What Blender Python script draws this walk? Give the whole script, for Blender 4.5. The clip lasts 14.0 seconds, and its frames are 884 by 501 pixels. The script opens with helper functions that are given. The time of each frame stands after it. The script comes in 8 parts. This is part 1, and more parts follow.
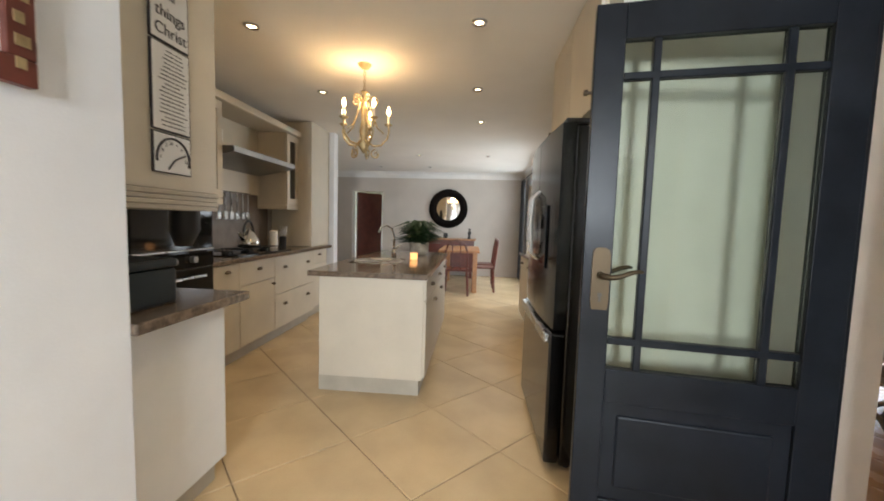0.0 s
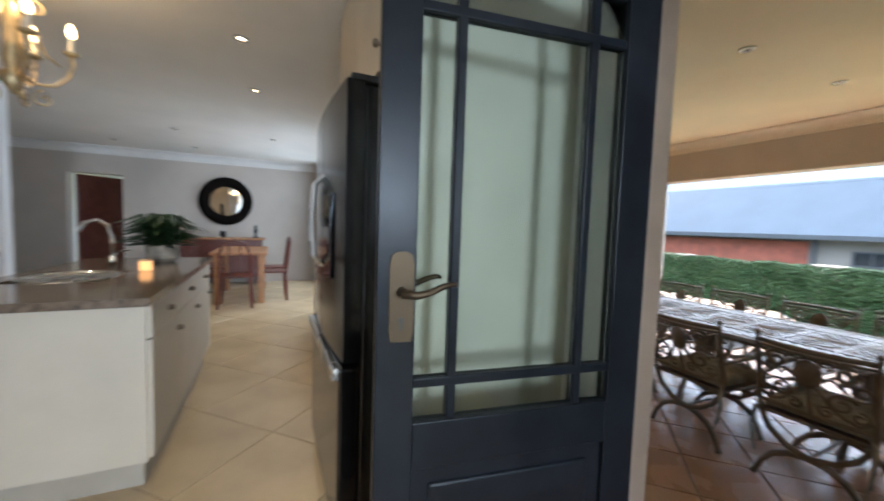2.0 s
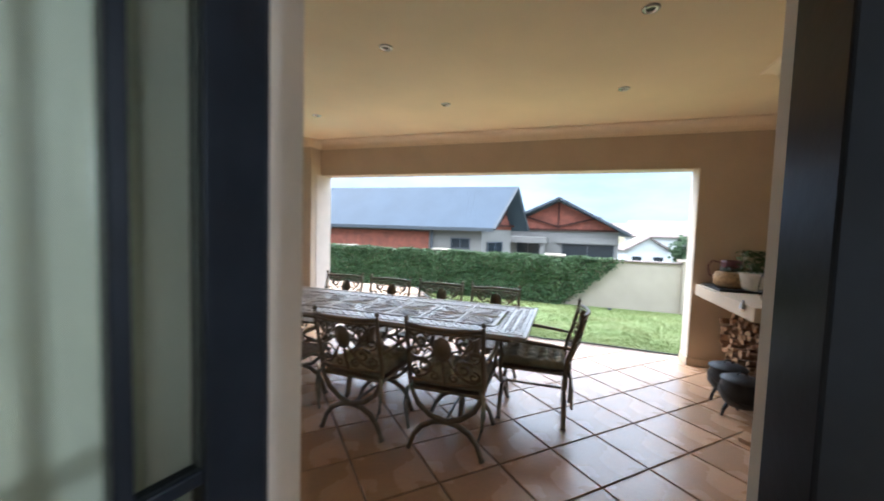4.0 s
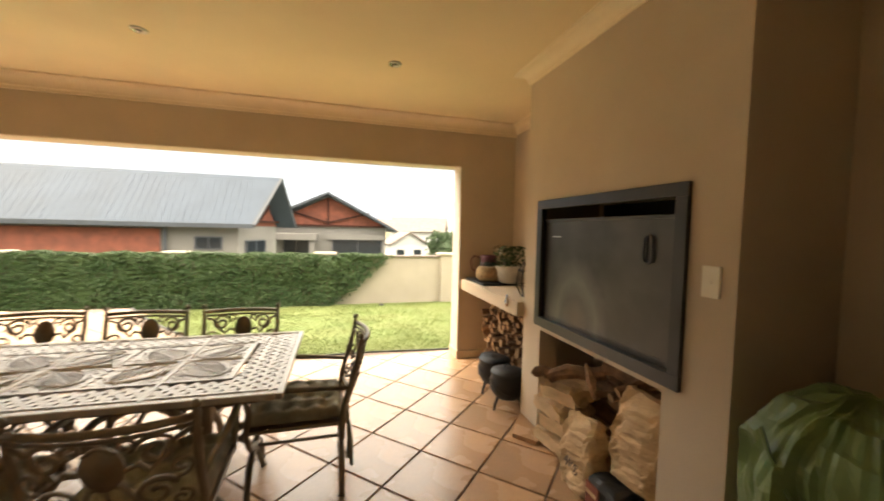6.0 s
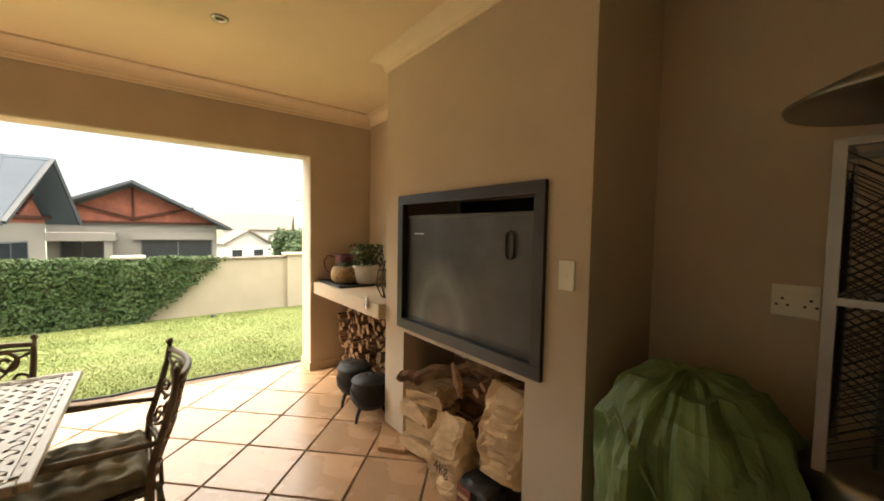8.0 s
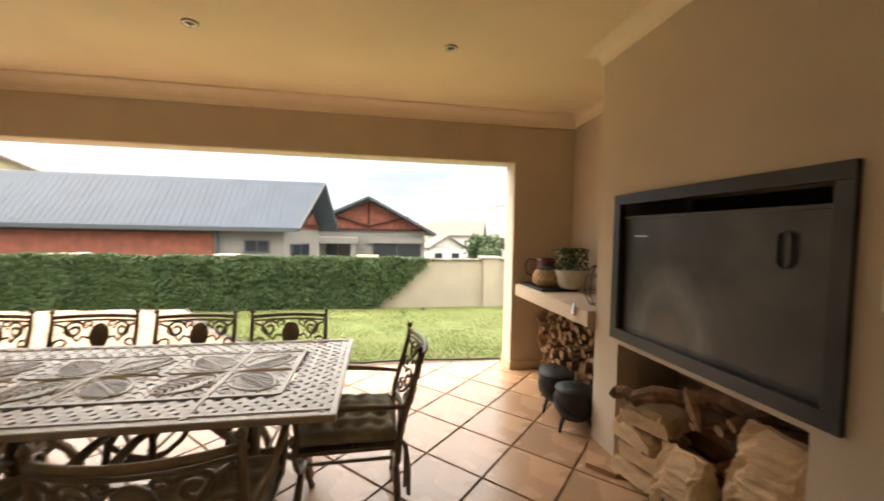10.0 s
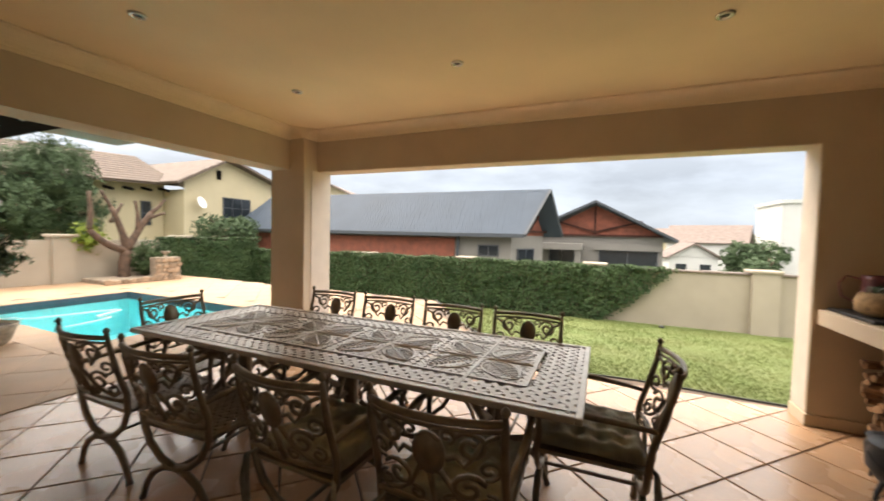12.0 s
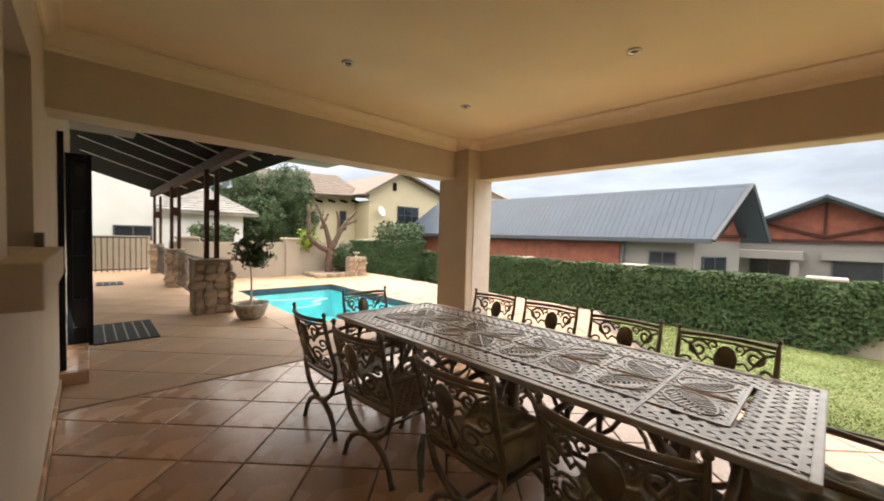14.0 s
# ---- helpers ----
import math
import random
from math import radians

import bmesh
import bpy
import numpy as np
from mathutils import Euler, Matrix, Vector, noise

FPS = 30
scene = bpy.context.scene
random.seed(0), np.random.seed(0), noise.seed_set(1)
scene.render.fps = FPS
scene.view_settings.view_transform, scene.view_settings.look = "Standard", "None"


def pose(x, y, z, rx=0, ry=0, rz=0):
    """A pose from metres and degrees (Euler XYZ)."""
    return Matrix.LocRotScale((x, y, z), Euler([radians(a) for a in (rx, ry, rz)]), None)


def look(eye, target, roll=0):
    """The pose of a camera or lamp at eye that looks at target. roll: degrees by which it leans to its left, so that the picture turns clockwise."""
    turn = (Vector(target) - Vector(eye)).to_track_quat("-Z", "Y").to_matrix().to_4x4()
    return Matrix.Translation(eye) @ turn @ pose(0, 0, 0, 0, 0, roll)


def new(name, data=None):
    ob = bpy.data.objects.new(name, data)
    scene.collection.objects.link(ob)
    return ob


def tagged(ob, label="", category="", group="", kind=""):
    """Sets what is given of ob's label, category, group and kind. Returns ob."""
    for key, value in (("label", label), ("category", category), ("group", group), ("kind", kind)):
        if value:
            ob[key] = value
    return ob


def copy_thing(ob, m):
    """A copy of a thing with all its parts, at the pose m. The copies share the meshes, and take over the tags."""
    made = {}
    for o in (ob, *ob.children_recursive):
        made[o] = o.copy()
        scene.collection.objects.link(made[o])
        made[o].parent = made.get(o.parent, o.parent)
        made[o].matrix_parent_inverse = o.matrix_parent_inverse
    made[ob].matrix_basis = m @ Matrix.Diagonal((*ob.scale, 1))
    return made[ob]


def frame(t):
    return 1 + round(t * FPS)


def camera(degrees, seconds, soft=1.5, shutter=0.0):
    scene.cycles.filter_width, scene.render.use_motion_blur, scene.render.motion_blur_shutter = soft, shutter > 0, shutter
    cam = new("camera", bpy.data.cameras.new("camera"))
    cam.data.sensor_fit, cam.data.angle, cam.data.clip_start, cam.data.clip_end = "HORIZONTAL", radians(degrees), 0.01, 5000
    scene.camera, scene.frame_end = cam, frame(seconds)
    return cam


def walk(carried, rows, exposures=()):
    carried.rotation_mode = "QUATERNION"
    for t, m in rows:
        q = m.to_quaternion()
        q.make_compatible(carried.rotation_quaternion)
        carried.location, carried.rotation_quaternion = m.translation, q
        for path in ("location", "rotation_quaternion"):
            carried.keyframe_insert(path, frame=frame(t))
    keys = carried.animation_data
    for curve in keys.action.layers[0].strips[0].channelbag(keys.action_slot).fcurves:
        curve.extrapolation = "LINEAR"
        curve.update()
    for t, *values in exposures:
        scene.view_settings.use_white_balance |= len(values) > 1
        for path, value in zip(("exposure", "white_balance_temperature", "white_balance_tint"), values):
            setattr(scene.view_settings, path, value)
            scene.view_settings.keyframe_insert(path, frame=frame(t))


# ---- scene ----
# ---- camera and walk ----
cam = camera(99.66, 14.0, soft=1.8, shutter=0.5)
PATIO_LAMPS = [(3.04, 2.02), (4.25, 1.98), (4.22, 0.38), (4.27, 3.52), (3.02, 3.53), (3.02, 0.40)]
FL = -0.18      # patio floor; the kitchen floor is at 0
ROWS = [
    (0.0, 0.000, 0.000, 1.252, 4.90, -4.30, -1.66),
    (0.5, 0.042, 0.096, 1.239, 1.53, -4.18, -1.71),
    (1.0, 0.130, 0.261, 1.239, -4.64, -4.11, -1.72),
    (1.5, 0.178, 0.397, 1.249, -13.37, -3.96, -1.79),
    (2.0, 0.169, 0.517, 1.245, -24.58, -3.77, -1.91),
    (2.5, 0.155, 0.619, 1.247, -41.14, -3.48, -1.98),
    (3.0, 0.267, 0.675, 1.247, -52.41, -3.41, -1.85),
    (3.5, 0.468, 0.744, 1.237, -62.72, -3.34, -1.76),
    (3.7, 0.546, 0.766, 1.240, -66.30, -3.32, -1.77),
    (4.75, 0.98, 0.775, 1.255, -83.0, -3.15, -1.55),
    (5.8, 1.363, 0.767, 1.268, -101.30, -2.99, -1.32),
    (6.0, 1.424, 0.770, 1.270, -105.50, -3.00, -1.31),
    (6.5, 1.522, 0.760, 1.275, -116.21, -2.95, -1.25),
    (7.0, 1.572, 0.718, 1.282, -123.92, -2.99, -1.09),
    (7.2, 1.585, 0.704, 1.282, -125.55, -3.01, -1.08),
    (8.2, 1.66, 0.73, 1.262, -128.0, -2.95, -1.0),
    (9.3, 1.710, 0.809, 1.241, -112.51, -2.82, -0.93),
    (9.5, 1.712, 0.824, 1.240, -108.91, -2.72, -0.94),
    (10.0, 1.711, 0.854, 1.240, -99.86, -2.55, -1.08),
    (10.5, 1.698, 0.871, 1.237, -90.97, -2.48, -1.20),
    (11.0, 1.699, 0.899, 1.228, -83.21, -2.38, -1.29),
    (11.5, 1.688, 0.928, 1.224, -74.43, -2.32, -1.32),
    (12.0, 1.667, 0.960, 1.227, -66.78, -2.34, -1.36),
    (12.5, 1.658, 0.980, 1.228, -59.22, -2.36, -1.39),
    (13.0, 1.647, 0.993, 1.230, -52.83, -2.32, -1.46),
    (13.5, 1.627, 0.999, 1.236, -47.34, -2.33, -1.48),
    (14.0, 1.626, 1.008, 1.236, -43.43, -2.30, -1.50),
]
EXPOSURES = [(0.0, 2.1, 6450, 9), (1.0, 2.05, 6200, 8), (1.5, 1.95, 5900, 8), (2.5, 1.75, 5450, 6), (3.7, 1.65, 5450, 6), (5.8, 1.85, 8900, 9), (7.2, 1.85, 8900, 7), (9.5, 1.68, 8000, 10), (11.0, 1.45, 8000, 12), (12.0, 1.2, 7800, 11), (14.0, 1.22, 7700, 11)]
walk(cam, [(t, pose(x, y, z, 90 + pitch, roll, yaw)) for t, x, y, z, yaw, pitch, roll in ROWS], EXPOSURES)

# ---- world, sun, lamps ----
world = bpy.data.worlds.new("sky")
scene.world = world
world.use_nodes = True
wn, wl = world.node_tree.nodes, world.node_tree.links
sky = wn.new("ShaderNodeTexSky")
sky.sky_type, sky.sun_disc = "NISHITA", False
sky.sun_elevation, sky.sun_rotation = radians(52), radians(20)
sky.air_density, sky.dust_density = 1.0, 4.0
grey = wn.new("ShaderNodeMix")
grey.data_type = "RGBA"
grey.inputs["Factor"].default_value = 0.7
grey.inputs["B"].default_value = (9.0, 9.6, 10.4, 1)
wl.new(sky.outputs[0], grey.inputs["A"])
# overcast: the cloud cover is far brighter overhead than at the horizon, with soft billows in it
sky_way, sky_axes = wn.new("ShaderNodeTexCoord"), wn.new("ShaderNodeSeparateXYZ")
wl.new(sky_way.outputs["Generated"], sky_axes.inputs[0])
cover = wn.new("ShaderNodeValToRGB")
cover.color_ramp.elements[0].position, cover.color_ramp.elements[0].color = 0.0, (0.22, 0.252, 0.30, 1)
cover.color_ramp.elements[1].position, cover.color_ramp.elements[1].color = 0.95, (1.6, 1.57, 1.55, 1)
for at, c in ((0.14, (0.24, 0.272, 0.325, 1)), (0.22, (0.31, 0.345, 0.40, 1)), (0.36, (1.05, 1.07, 1.10, 1)), (0.6, (1.5, 1.5, 1.5, 1))):
    cover.color_ramp.elements.new(at).color = c
wl.new(sky_axes.outputs["Z"], cover.inputs[0])
billow, billow_scale = wn.new("ShaderNodeTexNoise"), wn.new("ShaderNodeMapping")
billow_scale.inputs["Scale"].default_value = (1, 1, 3.2)
wl.new(sky_way.outputs["Generated"], billow_scale.inputs["Vector"])
wl.new(billow_scale.outputs[0], billow.inputs["Vector"])
billow.inputs["Scale"].default_value, billow.inputs["Detail"].default_value, billow.inputs["Roughness"].default_value = 2.6, 6, 0.55
shade = wn.new("ShaderNodeMapRange")
for key, v in (("From Min", 0.35), ("From Max", 0.65), ("To Min", 0.78), ("To Max", 1.2)):
    shade.inputs[key].default_value = v
wl.new(billow.outputs["Fac"], shade.inputs["Value"])
sky_mul, sky_mul2 = wn.new("ShaderNodeVectorMath"), wn.new("ShaderNodeVectorMath")
sky_mul.operation, sky_mul2.operation = "MULTIPLY", "SCALE"
wl.new(grey.outputs["Result"], sky_mul.inputs[0])
wl.new(cover.outputs["Color"], sky_mul.inputs[1])
wl.new(sky_mul.outputs[0], sky_mul2.inputs[0])
wl.new(shade.outputs["Result"], sky_mul2.inputs["Scale"])
wl.new(sky_mul2.outputs[0], wn["Background"].inputs["Color"])
wn["Background"].inputs["Strength"].default_value = 0.19
sun = new("sun", bpy.data.lights.new("sun", "SUN"))
sun.data.energy, sun.data.angle, sun.data.color = 0.6, radians(14), (1.0, 0.95, 0.88)
sun.matrix_basis = look((0, 0, 30), (-0.34 * 24, -0.94 * 24, 0))


# ---- materials ----
def mat(name, col, rough=0.6, metal=0.0, var=0.12, scale=6.0, bump=0.08, fine=90.0, col2=None, spec=0.5, rand=0.0, coat=0.0):
    m = bpy.data.materials.new(name)
    m.use_nodes = True
    n, l = m.node_tree.nodes, m.node_tree.links
    b = n["Principled BSDF"]
    tc = n.new("ShaderNodeTexCoord")
    big, small = n.new("ShaderNodeTexNoise"), n.new("ShaderNodeTexNoise")
    big.inputs["Scale"].default_value, big.inputs["Detail"].default_value = scale, 5
    small.inputs["Scale"].default_value, small.inputs["Detail"].default_value = fine, 3
    l.new(tc.outputs["Object"], big.inputs["Vector"])
    l.new(tc.outputs["Object"], small.inputs["Vector"])
    mix = n.new("ShaderNodeMix")
    mix.data_type = "RGBA"
    dark = col2 or tuple(c * (1 - var * 1.6) for c in col)
    lite = col if col2 else tuple(min(1, c * (1 + var * 0.6)) for c in col)
    mix.inputs["A"].default_value, mix.inputs["B"].default_value = (*dark, 1), (*lite, 1)
    ramp = n.new("ShaderNodeMapRange")
    ramp.inputs["From Min"].default_value, ramp.inputs["From Max"].default_value = 0.3, 0.7
    l.new(big.outputs["Fac"], ramp.inputs["Value"])
    l.new(ramp.outputs["Result"], mix.inputs["Factor"])
    out = mix.outputs["Result"]
    hsv = n.new("ShaderNodeHueSaturation")
    add = n.new("ShaderNodeMath")
    add.operation = "MULTIPLY_ADD"
    add.inputs[1].default_value, add.inputs[2].default_value = var * 0.8, 1 - var * 0.4
    l.new(small.outputs["Fac"], add.inputs[0])
    val = add.outputs[0]
    if rand:
        oi = n.new("ShaderNodeObjectInfo")
        r = n.new("ShaderNodeMath")
        r.operation = "MULTIPLY_ADD"
        r.inputs[1].default_value, r.inputs[2].default_value = rand, -rand / 2
        l.new(oi.outputs["Random"], r.inputs[0])
        s = n.new("ShaderNodeMath")
        s.operation = "ADD"
        l.new(val, s.inputs[0])
        l.new(r.outputs[0], s.inputs[1])
        val = s.outputs[0]
    l.new(val, hsv.inputs["Value"])
    l.new(out, hsv.inputs["Color"])
    l.new(hsv.outputs["Color"], b.inputs["Base Color"])
    b.inputs["Metallic"].default_value = metal
    rr = n.new("ShaderNodeMapRange")
    rr.inputs["To Min"].default_value, rr.inputs["To Max"].default_value = max(0.02, rough - 0.1 * min(1, rough * 2)), min(1, rough + 0.1 * min(1, rough * 2))
    l.new(big.outputs["Fac"], rr.inputs["Value"])
    l.new(rr.outputs["Result"], b.inputs["Roughness"])
    b.inputs["Specular IOR Level"].default_value = spec
    b.inputs["Coat Weight"].default_value = coat
    if bump:
        bp = n.new("ShaderNodeBump")
        bp.inputs["Strength"].default_value, bp.inputs["Distance"].default_value = bump, 0.01
        l.new(small.outputs["Fac"], bp.inputs["Height"])
        l.new(bp.outputs["Normal"], b.inputs["Normal"])
    return m


def glow(name, col, strength):
    m = bpy.data.materials.new(name)
    m.use_nodes = True
    b = m.node_tree.nodes["Principled BSDF"]
    b.inputs["Base Color"].default_value = (*col, 1)
    b.inputs["Emission Color"].default_value = (*col, 1)
    b.inputs["Emission Strength"].default_value = strength
    return m


def glass_mat(name, tint=(0.9, 0.95, 0.93), gloss=0.10, rough=0.02, ior=1.5):
    m = bpy.data.materials.new(name)
    m.use_nodes = True
    n, l = m.node_tree.nodes, m.node_tree.links
    n.remove(n["Principled BSDF"])
    tr, gl, mx, fr = n.new("ShaderNodeBsdfTransparent"), n.new("ShaderNodeBsdfGlossy"), n.new("ShaderNodeMixShader"), n.new("ShaderNodeFresnel")
    tr.inputs["Color"].default_value = (*tint, 1)
    gl.inputs["Roughness"].default_value = rough
    fr.inputs["IOR"].default_value = ior
    ad = n.new("ShaderNodeMath")
    ad.operation = "ADD"
    ad.inputs[1].default_value = gloss
    l.new(fr.outputs[0], ad.inputs[0])
    l.new(ad.outputs[0], mx.inputs[0])
    l.new(tr.outputs[0], mx.inputs[1])
    l.new(gl.outputs[0], mx.inputs[2])
    l.new(mx.outputs[0], n["Material Output"].inputs["Surface"])
    return m


PLASTER_IN = mat("interior_plaster", (0.72, 0.72, 0.73), 0.8, var=0.04, scale=3, bump=0.05, fine=120)
PLASTER_FAR = mat("beige_interior_plaster", (0.55, 0.50, 0.45), 0.8, var=0.04, scale=3, bump=0.05, fine=120)
PLASTER_OUT = mat("taupe_plaster", (0.56, 0.46, 0.345), 0.85, var=0.06, scale=2.2, bump=0.12, fine=110)
CEIL_IN = mat("white_ceiling", (0.80, 0.77, 0.72), 0.85, var=0.03, scale=2, bump=0.03)
CEIL_OUT = mat("patio_ceiling_paint", (0.84, 0.70, 0.49), 0.85, var=0.04, scale=1.5, bump=0.03)
CORNICE = mat("cornice_paint", (0.84, 0.72, 0.54), 0.8, var=0.03, bump=0.02)
CORNICE_IN = mat("white_cornice", (0.78, 0.77, 0.75), 0.8, var=0.03, bump=0.02)
TILE_IN = mat("cream_porcelain_tile", (0.58, 0.44, 0.265), 0.18, var=0.10, scale=2.5, bump=0.02, rand=0.06)
GROUT_IN = mat("brown_grout", (0.16, 0.11, 0.07), 0.9, var=0.1)
TILE_OUT = mat("terracotta_tile", (0.54, 0.32, 0.18), 0.27, var=0.24, scale=3.2, bump=0.05, fine=40, col2=(0.42, 0.265, 0.17), rand=0.25)
GROUT_OUT = mat("dark_grout", (0.16, 0.112, 0.08), 0.9, var=0.2)
PAVE = mat("orange_paving_slab", (0.39, 0.24, 0.138), 0.6, var=0.14, scale=2.0, bump=0.08, rand=0.10)
GRASS = mat("lawn_soil", (0.11, 0.15, 0.04), 0.95, var=0.3, scale=1.5, bump=0.3, fine=60, col2=(0.14, 0.16, 0.05))
BLADE = mat("grass_blade", (0.105, 0.14, 0.042), 0.9, var=0.3, scale=1.0, bump=0, fine=14, col2=(0.155, 0.16, 0.062), spec=0.05)
FARLAND = mat("far_land", (0.14, 0.16, 0.12), 0.95, var=0.3, scale=0.05)
LEAF_H = mat("ivy_leaf", (0.060, 0.092, 0.034), 0.6, var=0.5, scale=2.5, bump=0, col2=(0.026, 0.054, 0.016), spec=0.25)
LEAF_T = mat("tree_leaf", (0.085, 0.125, 0.06), 0.6, var=0.5, scale=1.2, bump=0, col2=(0.045, 0.075, 0.032), spec=0.25)
LEAF_Y = mat("yellow_green_leaf", (0.28, 0.34, 0.05), 0.6, var=0.4, scale=2, bump=0, col2=(0.15, 0.22, 0.03), spec=0.25)
LEAF_D = mat("dark_glossy_leaf", (0.02, 0.045, 0.014), 0.35, var=0.4, scale=5, bump=0)
BARK = mat("bark", (0.11, 0.065, 0.042), 0.9, var=0.4, scale=9, bump=0.6, fine=30)
CREAMWALL = mat("cream_boundary_plaster", (0.36, 0.30, 0.23), 0.85, var=0.07, scale=1.5, bump=0.1)
BLACKWOOD = mat("black_painted_wood", (0.010, 0.012, 0.016), 0.32, var=0.25, scale=5, bump=0.03, fine=50, spec=0.15)
REVEAL = mat("pale_reveal_plaster", (0.66, 0.58, 0.50), 0.85, var=0.05, bump=0.06)
CREAMCAB = mat("cream_cabinet_laminate", (0.58, 0.515, 0.41), 0.5, var=0.05, scale=4, bump=0.03, fine=60)
WHITECAB = mat("white_panel", (0.74, 0.73, 0.71), 0.5, var=0.04, scale=4, bump=0.03)
PANELGREY = mat("pale_grey_panel", (0.55, 0.55, 0.48), 0.5, var=0.05, scale=4, bump=0.03)
KICK = mat("kickboard_laminate", (0.44, 0.39, 0.31), 0.5, var=0.08, bump=0.02)
GRANITE = mat("brown_granite", (0.17, 0.125, 0.09), 0.12, var=0.4, scale=40, bump=0.0, fine=220)
SPLASH = mat("taupe_splashback", (0.20, 0.165, 0.14), 0.25, var=0.15, scale=8, bump=0.0)
STEEL = mat("brushed_steel", (0.55, 0.54, 0.52), 0.28, 1.0, var=0.08, bump=0.02)
CHROME = mat("chrome", (0.75, 0.75, 0.75), 0.08, 1.0, var=0.02, bump=0)
PEWTER = mat("antique_pewter", (0.20, 0.16, 0.12), 0.4, 0.9, var=0.2, bump=0.05)
BRASS = mat("satin_brass", (0.075, 0.054, 0.032), 0.48, 0.85, var=0.15, bump=0.03)
BLACKGLASS = mat("black_glass", (0.010, 0.010, 0.011), 0.06, var=0.1, bump=0)
FRIDGE = mat("black_steel", (0.036, 0.035, 0.035), 0.15, 0.85, var=0.08, bump=0.01)
TEAL = mat("dark_teal_enamel", (0.016, 0.024, 0.029), 0.35, var=0.15, bump=0.02)
BLACKMAT = mat("black_plastic", (0.018, 0.018, 0.018), 0.5, var=0.2, bump=0.05)
CAST = mat("bronze_cast_aluminium", (0.23, 0.185, 0.13), 0.42, 0.4, var=0.25, scale=14, bump=0.12, fine=160, col2=(0.16, 0.12, 0.08))
# paler than CAST: the sky's sheen on the table top, put into the colour
CASTTOP = mat("sky_lit_cast_aluminium_top", (0.50, 0.455, 0.40), 0.36, 0.4, var=0.2, scale=12, bump=0.1, fine=160, col2=(0.38, 0.335, 0.285))
CUSHION = mat("grey_olive_cushion", (0.33, 0.31, 0.235), 0.95, var=0.3, scale=10, bump=0.5, fine=260)
IRON = mat("cast_iron", (0.022, 0.023, 0.025), 0.55, 0.3, var=0.3, bump=0.25, fine=140)
BRAAIFRAME = mat("charcoal_steel_frame", (0.048, 0.048, 0.048), 0.4, 0.45, var=0.15, bump=0.05)
BRAAIDOOR = mat("heat_stained_steel_door", (0.075, 0.074, 0.070), 0.42, 0.3, var=0.3, scale=3, bump=0.06, fine=140)


def heat_stain(m, cx, cz, rx, rz):
    """Adds an arched heat stain, pale at its rim and reddish within, to a steel material."""
    n, l = m.node_tree.nodes, m.node_tree.links
    b = n["Principled BSDF"]
    base = b.inputs["Base Color"].links[0].from_socket
    at, mp, ln, nz, add, rp = n.new("ShaderNodeTexCoord"), n.new("ShaderNodeMapping"), n.new("ShaderNodeVectorMath"), n.new("ShaderNodeTexNoise"), n.new("ShaderNodeMath"), n.new("ShaderNodeValToRGB")
    mp.vector_type = "TEXTURE"
    mp.inputs["Location"].default_value, mp.inputs["Scale"].default_value = (cx, 0, cz), (rx, 90, rz)
    ln.operation, add.operation = "LENGTH", "MULTIPLY_ADD"
    nz.inputs["Scale"].default_value, nz.inputs["Detail"].default_value = 9, 6
    l.new(at.outputs["Object"], mp.inputs["Vector"])
    l.new(at.outputs["Object"], nz.inputs["Vector"])
    l.new(mp.outputs[0], ln.inputs[0])
    l.new(nz.outputs["Fac"], add.inputs[0])
    add.inputs[1].default_value = 0.22
    l.new(ln.outputs["Value"], add.inputs[2])
    e = rp.color_ramp.elements
    e[0].position, e[0].color = 0.12, (0.115, 0.075, 0.06, 1)
    e[1].position, e[1].color = 1.0, (0, 0, 0, 1)
    for p, c in ((0.36, (0.07, 0.05, 0.045, 1)), (0.52, (0.028, 0.028, 0.03, 1)), (0.72, (0.085, 0.085, 0.085, 1)), (0.80, (0.05, 0.05, 0.05, 1))):
        e.new(p).color = c
    sm = n.new("ShaderNodeMix")
    sm.data_type, sm.blend_type = "RGBA", "ADD"
    sm.inputs["Factor"].default_value = 0.8
    l.new(add.outputs[0], rp.inputs[0])
    l.new(base, sm.inputs["A"])
    l.new(rp.outputs["Color"], sm.inputs["B"])
    l.new(sm.outputs["Result"], b.inputs["Base Color"])


heat_stain(BRAAIDOOR, 0.18, 0.05, 0.34, 0.52)
SOOT = mat("soot", (0.008, 0.008, 0.008), 0.9, var=0.2)
LOG = mat("split_log_bark", (0.22, 0.12, 0.065), 0.9, var=0.4, scale=14, bump=0.5, fine=50, rand=0.5)
LOGEND = mat("log_end_grain", (0.33, 0.19, 0.10), 0.85, var=0.3, scale=30, bump=0.3, fine=120, rand=0.35)
PAPER = mat("brown_paper_bag", (0.62, 0.43, 0.255), 0.85, var=0.16, scale=9, bump=0.8, fine=26)
INK = mat("dark_ink", (0.05, 0.045, 0.05), 0.8, var=0.1, bump=0)
TARP = mat("green_tarpaulin", (0.14, 0.22, 0.075), 0.42, var=0.28, scale=5, bump=0.5, fine=10)
TARP2 = mat("green_tarpaulin_hem", (0.09, 0.15, 0.04), 0.55, var=0.2, scale=5, bump=0.2)
OFFWHITE = mat("cream_plastic", (0.80, 0.77, 0.66), 0.4, var=0.03, bump=0)
HEATSTEEL = mat("heater_steel", (0.30, 0.29, 0.27), 0.35, 0.9, var=0.12, bump=0.03)
STONE = mat("brown_field_stone", (0.33, 0.225, 0.145), 0.85, var=0.3, scale=9, bump=0.5, fine=40, rand=0.55)
MORTAR = mat("stone_mortar", (0.27, 0.205, 0.145), 0.95, var=0.25, bump=0.4)
